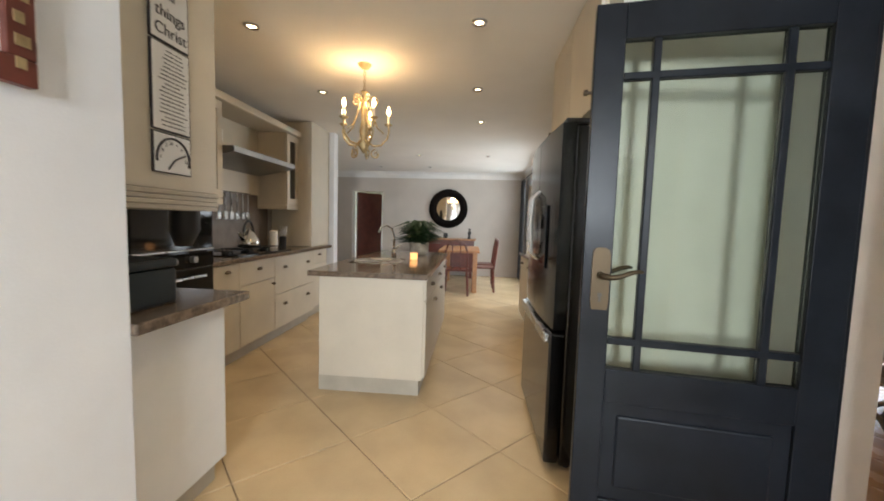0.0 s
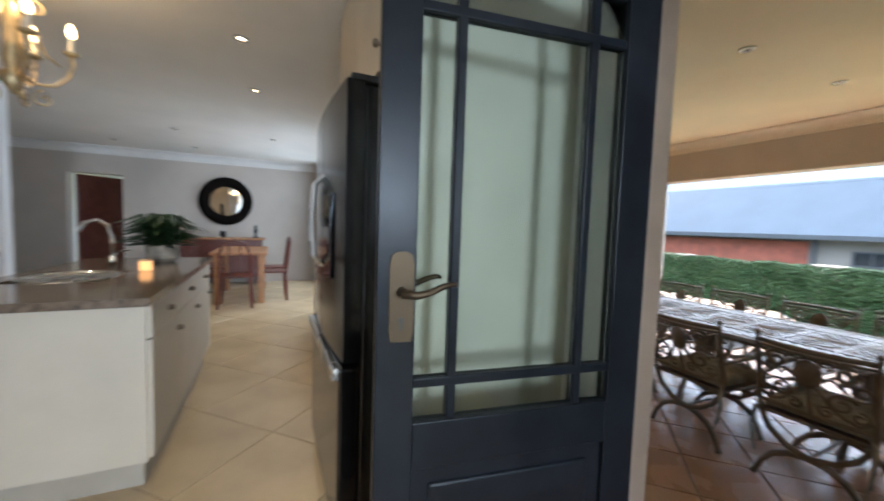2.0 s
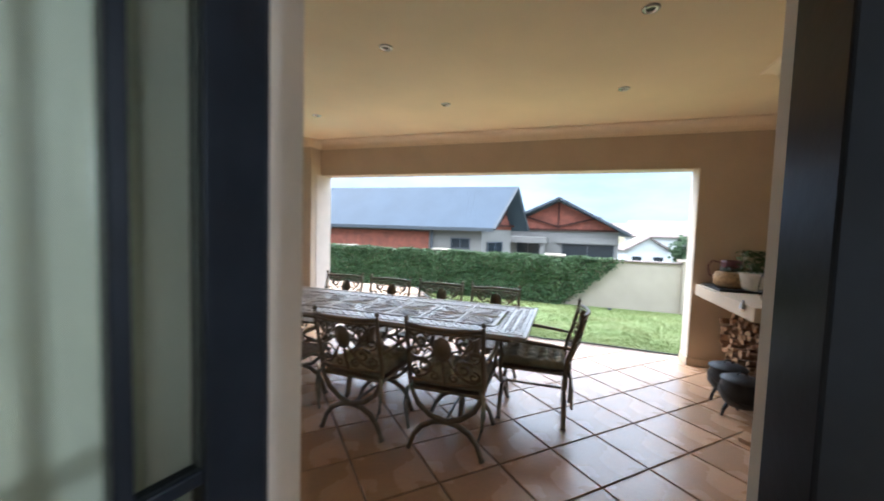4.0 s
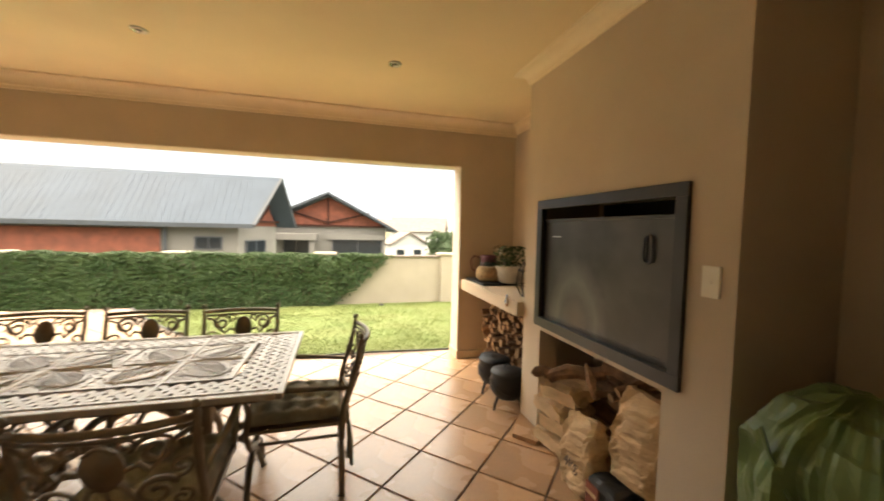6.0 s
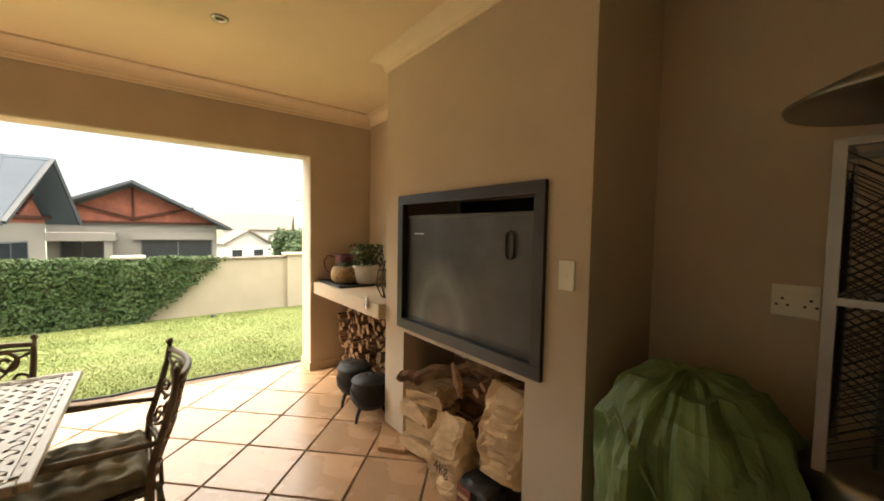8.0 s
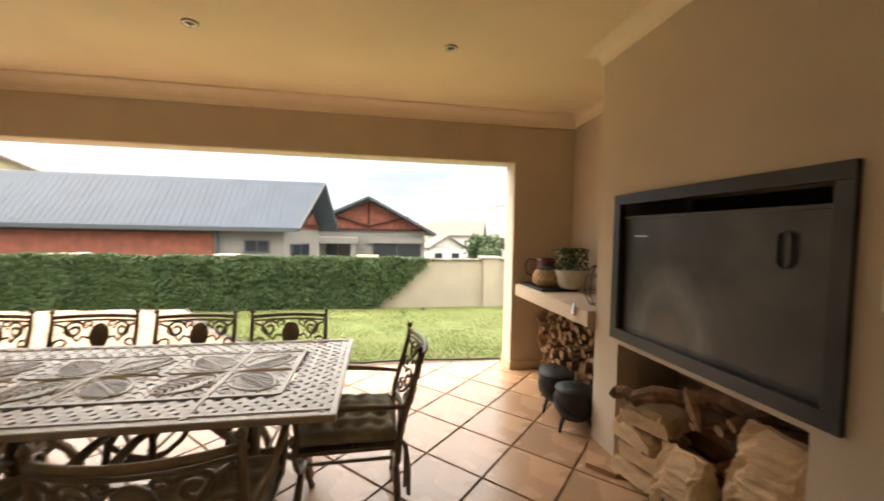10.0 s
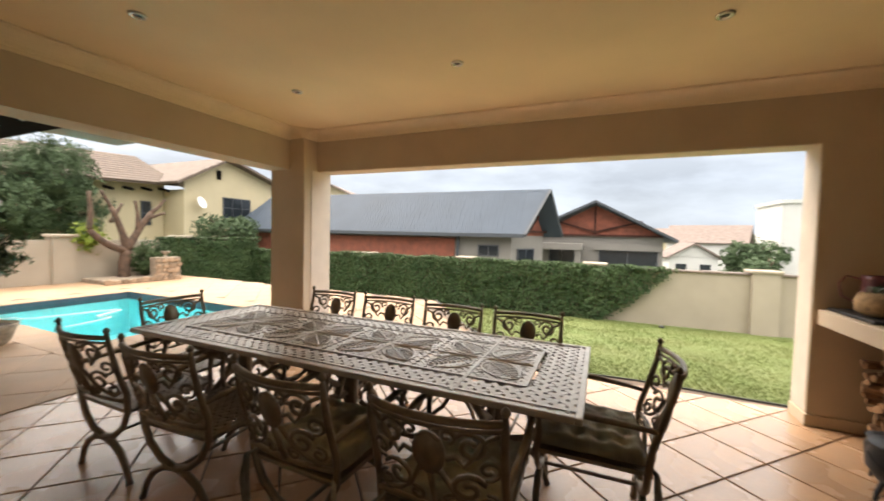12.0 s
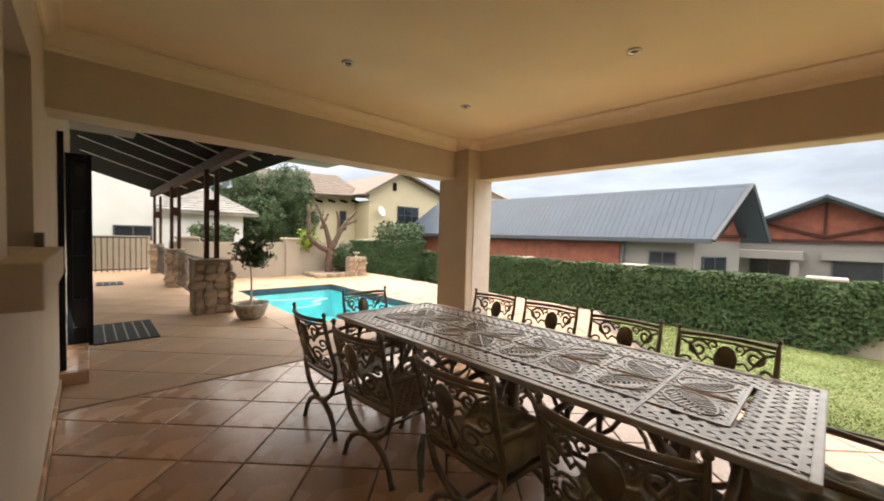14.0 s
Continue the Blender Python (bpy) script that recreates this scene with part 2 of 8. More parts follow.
REDWOOD = mat("red_brown_timber", (0.06, 0.022, 0.015), 0.65, var=0.25, scale=6, bump=0.1, spec=0.15)
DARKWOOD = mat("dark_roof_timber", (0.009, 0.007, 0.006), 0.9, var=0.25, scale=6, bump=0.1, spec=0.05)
SHEET = mat("polycarbonate_batten", (0.72, 0.70, 0.64), 0.5, var=0.05, bump=0)
POOLT = mat("pool_plaster", (0.16, 0.80, 0.84), 0.6, var=0.05, scale=2)
POOLB = mat("pool_edge_tile", (0.06, 0.075, 0.10), 0.4, var=0.2, scale=20)
ROOFGREY = mat("blue_grey_metal_roof", (0.075, 0.092, 0.115), 0.6, 0.0, var=0.08, scale=1, bump=0, spec=0.15)
ROOFTILE = mat("brown_roof_tile", (0.14, 0.10, 0.078), 0.8, var=0.2, scale=3, bump=0.2, fine=12)
ROOFTAN = mat("tan_roof_tile", (0.19, 0.142, 0.12), 0.8, var=0.2, scale=3, bump=0.2, fine=12)
ROOFPALE = mat("grey_roof_tile", (0.27, 0.25, 0.23), 0.8, var=0.2, scale=3, bump=0.2, fine=12)
BRICK = mat("red_brick", (0.25, 0.075, 0.045), 0.85, var=0.22, scale=3, bump=0.2, fine=25)
HOUSEGREY = mat("grey_beige_plaster", (0.21, 0.19, 0.168), 0.85, var=0.05, scale=1)
HOUSECREAM = mat("yellow_cream_plaster", (0.50, 0.415, 0.27), 0.85, var=0.05, scale=1)
HOUSEWHITE = mat("white_plaster", (0.55, 0.53, 0.50), 0.85, var=0.04, scale=1)
WINDARK = mat("dark_window_glass", (0.02, 0.025, 0.03), 0.08, var=0.1, bump=0)
GREYTRIM = mat("grey_fascia", (0.06, 0.066, 0.074), 0.5, var=0.1, bump=0)
WOODT = mat("orange_pine", (0.42, 0.20, 0.08), 0.4, var=0.2, scale=8, bump=0.05)
WOODD = mat("red_mahogany", (0.12, 0.03, 0.02), 0.35, var=0.2, scale=8, bump=0.05)
WHITE = mat("white_print", (0.78, 0.77, 0.75), 0.6, var=0.02, bump=0)
GOLD = mat("distressed_gold_iron", (0.50, 0.38, 0.20), 0.45, 0.6, var=0.25, scale=20, bump=0.15)
CANDLE = mat("ivory_sleeve", (0.75, 0.66, 0.48), 0.6, var=0.05, bump=0)
MIRROR = mat("mirror_silver", (0.85, 0.85, 0.83), 0.02, 1.0, var=0.0, bump=0)
CURTAIN = mat("charcoal_curtain", (0.10, 0.10, 0.105), 0.9, var=0.15, scale=6, bump=0.2)
BASKET = mat("tan_basket_weave", (0.40, 0.26, 0.13), 0.85, var=0.3, scale=30, bump=0.6, fine=80)
MAROON = mat("maroon_enamel", (0.13, 0.035, 0.05), 0.4, var=0.15, bump=0.02)
POTWHITE = mat("whitewashed_pot", (0.58, 0.53, 0.45), 0.8, var=0.15, scale=10, bump=0.2)
POTGREY = mat("weathered_stone_pot", (0.42, 0.36, 0.28), 0.9, var=0.35, scale=14, bump=0.5)
SOIL = mat("potting_soil", (0.05, 0.035, 0.025), 0.95, var=0.3, bump=0.5)
MATRUB = mat("charcoal_door_mat", (0.035, 0.037, 0.042), 0.95, var=0.3, scale=30, bump=0.5)
MATSTR = mat("grey_mat_stripe", (0.30, 0.29, 0.28), 0.9, var=0.1, bump=0.2)
PANE = glass_mat("clear_glass", gloss=0.05)
PANED = glass_mat("door_glass", (0.80, 0.82, 0.77), gloss=0.0, ior=1.38)
WATER = glass_mat("pool_water", (0.80, 0.99, 0.99), gloss=0.0, rough=0.08, ior=1.2)
LAMPGLOW = glow("warm_halogen", (1.0, 0.74, 0.42), 5)
BULBGLOW = glow("candle_bulb", (1.0, 0.60, 0.24), 6)
CANDLEGLOW = glow("candle_flame_glass", (1.0, 0.45, 0.15), 0.4)


# ---- building helpers ----
def thing(name, label, category, m=None, group="", kind=""):
    ob = new(name)
    ob.empty_display_size = 0.1
    ob.matrix_basis = m if m is not None else Matrix()
    return tagged(ob, label, category, group, kind)


def placed(ob):
    m = ob.matrix_basis.copy()
    while ob.parent:
        ob = ob.parent
        m = ob.matrix_basis @ m
    return m


def part(name, bm, material, parent=None, label="", world=True, smooth=False, kind="", category=""):
    """One mesh object; its bmesh is in world coordinates, or in its thing's when world is off."""
    if parent is not None and world:
        bmesh.ops.transform(bm, matrix=placed(parent).inverted(), verts=bm.verts)
    me = bpy.data.meshes.new(name)
    bm.to_mesh(me)
    bm.free()
    for m in material if isinstance(material, (list, tuple)) else [material]:
        me.materials.append(m)
    if smooth:
        for p in me.polygons:
            p.use_smooth = True
    ob = new(name, me)
    if parent is not None:
        ob.parent = parent
    return tagged(ob, label, category, "", kind)


def box(bm, x0, y0, z0, x1, y1, z1, bevel=0.0, m=None, mi=0):
    r = bmesh.ops.create_cube(bm, size=1)
    vs = r["verts"]
    for v in vs:
        v.co = Vector(((x0 + x1) / 2 + v.co.x * (x1 - x0), (y0 + y1) / 2 + v.co.y * (y1 - y0), (z0 + z1) / 2 + v.co.z * (z1 - z0)))
    fs = list({f for v in vs for f in v.link_faces})
    for f in fs:
        f.material_index = mi
    if bevel:
        es = list({e for v in vs for e in v.link_edges})
        out = bmesh.ops.bevel(bm, geom=es, offset=bevel, segments=2, affect="EDGES", profile=0.5)
        vs = list({v for f in out["faces"] for v in f.verts} | {v for v in vs if v.is_valid})
        for f in {f for v in vs for f in v.link_faces}:
            f.material_index = mi
    if m is not None:
        bmesh.ops.transform(bm, matrix=m, verts=vs)
    return vs


def bx(*a, **k):
    bm = bmesh.new()
    box(bm, *a, **k)
    return bm


def cyl(bm, p0, p1, r0, r1=None, seg=12):
    p0, p1 = Vector(p0), Vector(p1)
    d = p1 - p0
    rings = []
    q = d.to_track_quat("Z", "Y")
    for p, r in ((p0, r0), (p1, r0 if r1 is None else r1)):
        rings.append([bm.verts.new(p + q @ Vector((r * math.cos(2 * math.pi * i / seg), r * math.sin(2 * math.pi * i / seg), 0))) for i in range(seg)])
    for i in range(seg):
        j = (i + 1) % seg
        bm.faces.new((rings[0][i], rings[0][j], rings[1][j], rings[1][i]))
    bm.faces.new(rings[0][::-1])
    bm.faces.new(rings[1])


def sweep(bm, pts, r, seg=6, flat=1.0, taper=None, closed=False):
    """A tube along points; r may be a list; flat squeezes it across."""
    pts = [Vector(p) for p in pts]
    n = len(pts)
    rings = []
    up = None
    for i, p in enumerate(pts):
        if closed:
            d = pts[(i + 1) % n] - pts[i - 1]
        else:
            d = pts[min(i + 1, n - 1)] - pts[max(i - 1, 0)]
        d.normalize()
        if up is None:
            up = d.orthogonal().normalized()
        up = (up - d * up.dot(d)).normalized()
        side = d.cross(up)
        rr = r[i] if isinstance(r, (list, tuple)) else r
        if taper:
            rr *= 1 + (taper - 1) * i / (n - 1)
        rings.append([bm.verts.new(p + up * (rr * math.cos(2 * math.pi * k / seg)) + side * (rr * flat * math.sin(2 * math.pi * k / seg))) for k in range(seg)])
    for i in range(n if closed else n - 1):
        a, b = rings[i], rings[(i + 1) % n]
        for k in range(seg):
            j = (k + 1) % seg
            bm.faces.new((a[k], a[j], b[j], b[k]))
    if not closed:
        bm.faces.new(rings[0][::-1])
        bm.faces.new(rings[-1])


def lathe(bm, prof, c=(0, 0, 0), seg=24, jitter=0.0):
    """Turns (radius, height) pairs about an upright axis."""
    rings = []
    for r, z in prof:
        rings.append([bm.verts.new((c[0] + r * math.cos(2 * math.pi * i / seg), c[1] + r * math.sin(2 * math.pi * i / seg), c[2] + z)) for i in range(seg)])
    for a, b in zip(rings, rings[1:]):
        for i in range(seg):
            j = (i + 1) % seg
            bm.faces.new((a[i], a[j], b[j], b[i]))
    bm.faces.new(rings[0][::-1])
    bm.faces.new(rings[-1])


def arc(cx, cz, r, a0, a1, n=10, rz=None):
    rz = r if rz is None else rz
    return [(cx + r * math.cos(radians(a0 + (a1 - a0) * i / n)), cz + rz * math.sin(radians(a0 + (a1 - a0) * i / n))) for i in range(n + 1)]


def prism(bm, poly, z0, z1, mi=0):
    """A slab from a plan outline."""
    lo = [bm.verts.new((x, y, z0)) for x, y in poly]
    hi = [bm.verts.new((x, y, z1)) for x, y in poly]
    n = len(poly)
    fs = [bm.faces.new(lo[::-1]), bm.faces.new(hi)]
    for i in range(n):
        j = (i + 1) % n
        fs.append(bm.faces.new((lo[i], lo[j], hi[j], hi[i])))
    for f in fs:
        f.material_index = mi
    bmesh.ops.recalc_face_normals(bm, faces=fs)


def extrude_profile(bm, prof, axis, a0, a1, flip=False):
    """Sweeps a closed (across, up) profile along x or y."""
    rings = []
    for a in (a0, a1):
        rings.append([bm.verts.new((a, p, z) if axis == "x" else (p, a, z)) for p, z in prof])
    n = len(prof)
    fs = [bm.faces.new(rings[0]), bm.faces.new(rings[1][::-1])]
    for i in range(n):
        j = (i + 1) % n
        fs.append(bm.faces.new((rings[0][j], rings[0][i], rings[1][i], rings[1][j])))
    bmesh.ops.recalc_face_normals(bm, faces=fs)


def wall(name, axis, f0, f1, a0, a1, z0, z1, holes=(), mats=(PLASTER_IN,), inner=None, parent=None, label="plastered wall"):
    """A wall along x or y between the faces f0 and f1, with openings (a, b, za, zb) right through it; inner: sign of the normal that takes the second material."""
    bm = bmesh.new()
    aa = sorted({a0, a1, *[h[0] for h in holes], *[h[1] for h in holes]})
    zz = sorted({z0, z1, *[h[2] for h in holes], *[h[3] for h in holes]})
    for i in range(len(aa) - 1):
        for j in range(len(zz) - 1):
            am, zm = (aa[i] + aa[i + 1]) / 2, (zz[j] + zz[j + 1]) / 2
            if any(h[0] < am < h[1] and h[2] < zm < h[3] for h in holes):
                continue
            if axis == "y":
                box(bm, f0, aa[i], zz[j], f1, aa[i + 1], zz[j + 1])
            else:
                box(bm, aa[i], f0, zz[j], aa[i + 1], f1, zz[j + 1])
    bmesh.ops.remove_doubles(bm, verts=bm.verts, dist=1e-5)
    seen = {}
    for f in bm.faces:
        seen.setdefault(frozenset(v.index for v in f.verts), []).append(f)
    bm.verts.index_update()
    seen = {}
    for f in bm.faces:
        seen.setdefault(frozenset(v.index for v in f.verts), []).append(f)
    bmesh.ops.delete(bm, geom=[f for fs in seen.values() if len(fs) > 1 for f in fs], context="FACES")
    if len(mats) > 1:
        k = 0 if axis == "y" else 1
        bm.normal_update()
        for f in bm.faces:
            if f.normal[k] * inner > 0.5:
                f.material_index = 1
    return tagged(part(name, bm, list(mats)), label, "wall", kind="structure")

# ---- the house: floors, walls, ceilings ----
HK, HP = 2.42, 2.485     # ceiling heights of kitchen and patio
part("floor_slab_kitchen", bx(-5.2, -4.2, -0.3, 1.42, 9.2, -0.006), GROUT_IN, kind="structure", label="brown grouted floor bed under cream tiles")
DOOR_Y0, DOOR_Y1, DOOR_H = 0.45, 1.40, 2.07
wall("wall_east", "y", 1.20, 1.43, -1.2, 8.9, -0.3, 2.75, [(DOOR_Y0, DOOR_Y1, 0.0, DOOR_H), (2.9, 3.75, 1.13, 2.05), (5.75, 6.75, 0.0, 2.05), (7.2, 8.6, 0.2, 2.1)], (PLASTER_OUT, PLASTER_IN), -1, label="taupe plastered house wall with door openings")
wall("wall_north", "x", 8.9, 9.1, -5.2, 1.43, -0.3, 2.75, [(-2.95, -2.2, 0.0, 1.95)], (PLASTER_FAR,), label="beige plastered wall with a doorway")
wall("wall_hall", "x", 11.2, 11.3, -5.2, 1.0, -0.1, 2.75, label="white hall wall beyond the doorway")
wall("wall_hall_side", "y", -1.4, -1.3, 9.1, 11.2, -0.1, 2.75, label="white hall side wall")
wall("wall_dining_west", "y", -5.2, -5.0, 5.13, 8.9, -0.3, 2.75, mats=(PLASTER_FAR,), label="beige plastered dining room wall")
wall("wall_dining_south", "x", 5.0, 5.13, -5.2, -1.92, -0.3, HK, [(-3.6, -2.75, 0, 2.0)], label="white wall end beside the kitchen units")
wall("wall_kitchen_west", "y", -2.72, -2.52, 0.9, 5.0, -0.3, 2.75, mats=(PLASTER_FAR,), label="beige plastered kitchen wall")
wall("wall_west", "y", -1.30, -1.06, -4.2, 1.06, -0.3, 2.75, label="smooth white plastered wall")
wall("wall_nook", "x", 0.9, 1.06, -2.72, -1.30, -0.3, 2.75, label="white plastered wall behind the nook")
wall("wall_south", "x", -4.4, -4.2, -1.3, 3.0, -0.3, 2.75, [(-0.1, 0.8, 1.15, 2.45)], label="white plastered wall with windows")
wall("wall_southeast", "y", 2.8, 3.0, -4.2, -1.4, -0.3, 2.75, label="white plastered end wall")
wall("wall_braai_back", "x", -1.4, -1.2, 1.2, 5.65, -0.4, 2.75, mats=(PLASTER_OUT, PLASTER_IN), inner=-1, label="taupe plastered back wall of the patio")
part("ceiling_kitchen", bx(-5.2, -4.2, HK, 1.2, 8.9, HK + 0.1), CEIL_IN, kind="structure", label="white plastered ceiling")
part("ceiling_south", bx(1.2, -4.2, HK, 2.8, -1.4, HK + 0.1), CEIL_IN, kind="structure", label="white plastered ceiling")
part("ceiling_hall", bx(-5.2, 9.1, 2.45, 1.0, 11.3, 2.55), CEIL_IN, kind="structure", label="white hall ceiling")
part("floor_hall", bx(-5.2, 9.2, -0.1, 1.0, 11.3, -0.002), TILE_IN, kind="structure", label="cream hall floor")
part("floor_south", bx(1.43, -4.2, -0.3, 2.8, -1.4, 0.0), TILE_IN, kind="structure", label="cream floor")
part("roof_slab", bx(-5.4, -4.4, 2.76, 5.75, 9.4, 2.95), HOUSEGREY, kind="structure", label="flat roof over house and patio")
part("ceiling_patio", bx(1.43, -1.2, HP, 5.65, 4.86, HP + 0.2), CEIL_OUT, kind="structure", label="cream painted patio ceiling")

# beams, post and jamb of the patio
BEAM = 1.99
wall("wall_beam_east", "y", 5.41, 5.65, -0.545, 4.30, BEAM, 2.75, mats=(PLASTER_OUT,), label="taupe plastered beam over the wide opening")
wall("wall_beam_north", "x", 4.52, 4.84, 1.43, 5.18, BEAM, 2.75, mats=(PLASTER_OUT,), label="taupe plastered beam towards the pool")
post = bmesh.new()
box(post, 5.18, 4.30, FL - 0.3, 5.65, 4.84, 2.75, bevel=0.012)
part("wall_post", post, PLASTER_OUT, kind="structure", label="square taupe plastered corner post", category="post")
wall("wall_jamb", "y", 5.41, 5.65, -1.4, -0.545, FL - 0.3, 2.75, mats=(PLASTER_OUT,), label="taupe plastered jamb beside the opening")
# pale painted reveals of the wide opening, proud of the plaster
rv = bmesh.new()
box(rv, 5.425, -0.546, FL + 0.1, 5.655, -0.541, BEAM - 0.002)
box(rv, 5.425, -0.541, BEAM - 0.006, 5.655, 4.299, BEAM - 0.001)
box(rv, 5.30, 4.292, FL + 0.06, 5.648, 4.297, BEAM)
part("trim_reveal", rv, REVEAL, kind="structure", label="pale painted reveal of the patio opening")
sk = bmesh.new()
box(sk, 5.395, -1.2, FL, 5.665, -0.53, FL + 0.09, bevel=0.004)
part("baseboard_jamb", sk, PLASTER_OUT, kind="structure", label="plaster plinth round the jamb")
wall("wall_braai_front", "x", -0.78, -0.636, 2.438, 4.04, FL - 0.2, HP, [(2.665, 3.842, 0.615, 1.492), (2.74, 3.79, FL, 0.575)], (PLASTER_OUT,), label="taupe plastered braai front with two openings")
part("wall_braai_side", bx(2.438, -1.2, FL - 0.2, 2.56, -0.78, HP), PLASTER_OUT, kind="structure", label="taupe plastered braai side")
part("wall_braai_cheek", bx(3.92, -1.2, FL - 0.2, 4.04, -0.78, HP), PLASTER_OUT, kind="structure", label="taupe plastered braai side")
part("braai_shelf", bx(2.56, -1.2, 0.578, 3.92, -0.78, 0.612), PLASTER_OUT, kind="structure", label="plastered slab between the braai openings")
part("ledge", bx(4.04, -1.2, 0.615, 5.41, -0.575, 0.73, bevel=0.006), PLASTER_OUT, kind="structure", label="thick plastered ledge over the firewood niche", category="ledge")
hearth = bmesh.new()
prism(hearth, [(4.06, -0.63), (3.64, -0.63), (3.63, -0.545), (3.76, -0.43)], FL, FL + 0.03)
part("floor_hearth_wedge", hearth, TILE_OUT, kind="structure", label="terracotta corner piece at the braai foot")


def cove(w, h, sx):
    """A stepped cove cornice section: across from the wall, down from the ceiling."""
    pts = [(0, 0), (w, 0), (w, -0.014), (w * 0.86, -0.018)]
    pts += [(w * 0.86 - w * 0.66 * math.sin(radians(a)), -0.018 - h * 0.62 * (1 - math.cos(radians(a)))) for a in (15, 30, 45, 60, 75, 90)]
    pts += [(w * 0.14, -h * 0.80), (w * 0.14, -h), (0, -h)]
    return [(sx * a, b) for a, b in pts]


def cornice(axis, at, a0, a1, sgn, top, mt, w=0.10, h=0.10, m0=0, m1=0):
    """A run of cornice; m0 and m1 mitre its ends outwards."""
    prof = cove(w, h, 1)
    bm = bmesh.new()
    rings = []
    for a, m in ((a0, m0), (a1, m1)):
        rings.append([bm.verts.new((a + m * p, at + sgn * p, top + z) if axis == "x" else (at + sgn * p, a + m * p, top + z)) for p, z in prof])
    n = len(prof)
    fs = [bm.faces.new(rings[0]), bm.faces.new(rings[1][::-1])]
    for i in range(n):
        j = (i + 1) % n
        fs.append(bm.faces.new((rings[0][j], rings[0][i], rings[1][i], rings[1][j])))
    bmesh.ops.recalc_face_normals(bm, faces=fs)
    part("trim_cornice", bm, mt, kind="structure", label="moulded cove cornice", category="cornice")


cornice("y", 5.41, -1.2, 4.52, -1, HP, CORNICE, 0.12, 0.125)
cornice("x", 4.52, 1.43, 5.41, -1, HP, CORNICE, 0.12, 0.14)
cornice("x", 4.30, 5.18, 5.41, -1, HP, CORNICE, 0.12, 0.125, 1, 0)
cornice("y", 5.18, 4.30, 4.52, -1, HP, CORNICE, 0.12, 0.125, 1, 0)
cornice("x", -0.636, 2.438, 4.04, 1, HP, CORNICE, 0.10, 0.10, -1, 1)
cornice("y", 4.04, -1.2, -0.636, 1, HP, CORNICE, 0.10, 0.10, 0, 1)
cornice("x", -1.2, 4.04, 5.41, 1, HP, CORNICE)
cornice("y", 2.438, -1.2, -0.636, -1, HP, CORNICE, 0.10, 0.10, 0, 1)
cornice("y", 1.43, -1.2, 4.52, 1, HP, CORNICE)
cornice("x", 8.9, -5.0, 1.2, -1, HK, CORNICE_IN, 0.12, 0.14)
cornice("y", 1.2, 2.8, 8.9, -1, HK, CORNICE_IN, 0.12, 0.14)

# ---- ground, lawn, paving, pool ----
def ground_z(x, y):
    s = min(max((x - 5.9) / 6.2, 0), 1)
    k = 1.0 if y < 4.5 else max(0.0, 1 - (y - 4.5) / 3.0) if x < 9.3 else 1.0
    far = min(max((x - 12.5) / 30.0, 0), 1)
    return FL - 0.075 - 0.57 * (s ** 1.1) * k - 0.9 * far


gb = bmesh.new()
gx = [-900, -300, -100, -30, -8, 0, 3, 5.3, 5.7, 5.95, 6.3, 6.8, 7.4, 8, 8.6, 9.2, 9.8, 10.4, 11, 11.6, 12.2, 13, 15, 20, 30, 45, 80, 200, 500, 1500]
gy = [-1200, -300, -100, -40, -20, -10, -6, -4, -2.5, -1.5, -0.5, 0.5, 1.5, 2.5, 3.5, 4.5, 5.5, 6.5, 7.5, 9, 11, 13, 16, 22, 40, 90, 200, 600, 1500]
POOL = (4.15, 6.50, 6.55, 10.55)
grid = [[gb.verts.new((x, y, ground_z(x, y) if x > 5.3 or abs(y) > 30 or x < -8 else FL - 0.35 if -5 < x < 5.5 and y < 5 else FL - 0.075)) for y in gy] for x in gx]
for i in range(len(gx) - 1):
    for j in range(len(gy) - 1):
        if 3 <= gx[i] and gx[i + 1] <= 8.0 and 5.5 <= gy[j] and gy[j + 1] <= 11:
            continue
        gb.faces.new((grid[i][j], grid[i + 1][j], grid[i + 1][j + 1], grid[i][j + 1]))
ground = part("ground", gb, GRASS, kind="structure", label="green lawn falling away from the patio", category="ground")
fb = bmesh.new()
fgx = [12.3, 14, 17, 22, 30, 45, 80, 200, 500, 1400]
fgy = [-1100, -300, -100, -40, -20, -10, 0, 8, 16, 22, 40, 90, 200, 600, 1400]
fgr = [[fb.verts.new((x, y, ground_z(x, y) + 0.03)) for y in fgy] for x in fgx]
for i in range(len(fgx) - 1):
    for j in range(len(fgy) - 1):
        fb.faces.new((fgr[i][j], fgr[i + 1][j], fgr[i + 1][j + 1], fgr[i][j + 1]))
part("ground_beyond", fb, FARLAND, kind="structure", label="dull green land beyond the boundary wall", category="ground")
part("floor_patio_bed", bx(1.43, -1.2, FL - 0.2, 5.70, 5.0, FL - 0.008), GROUT_OUT, kind="structure", label="dark grout bed under terracotta tiles")


def lawn_edge(y):
    """East edge of the paving."""
    if y < 1.0:
        return 5.80 + 0.03 * math.sin(y * 3)
    if y < 4.2:
        return 5.80 + 3.2 * ((y - 1.0) / 3.2) ** 1.6
    return min(9.0, 9.0 - 0.0 * y)


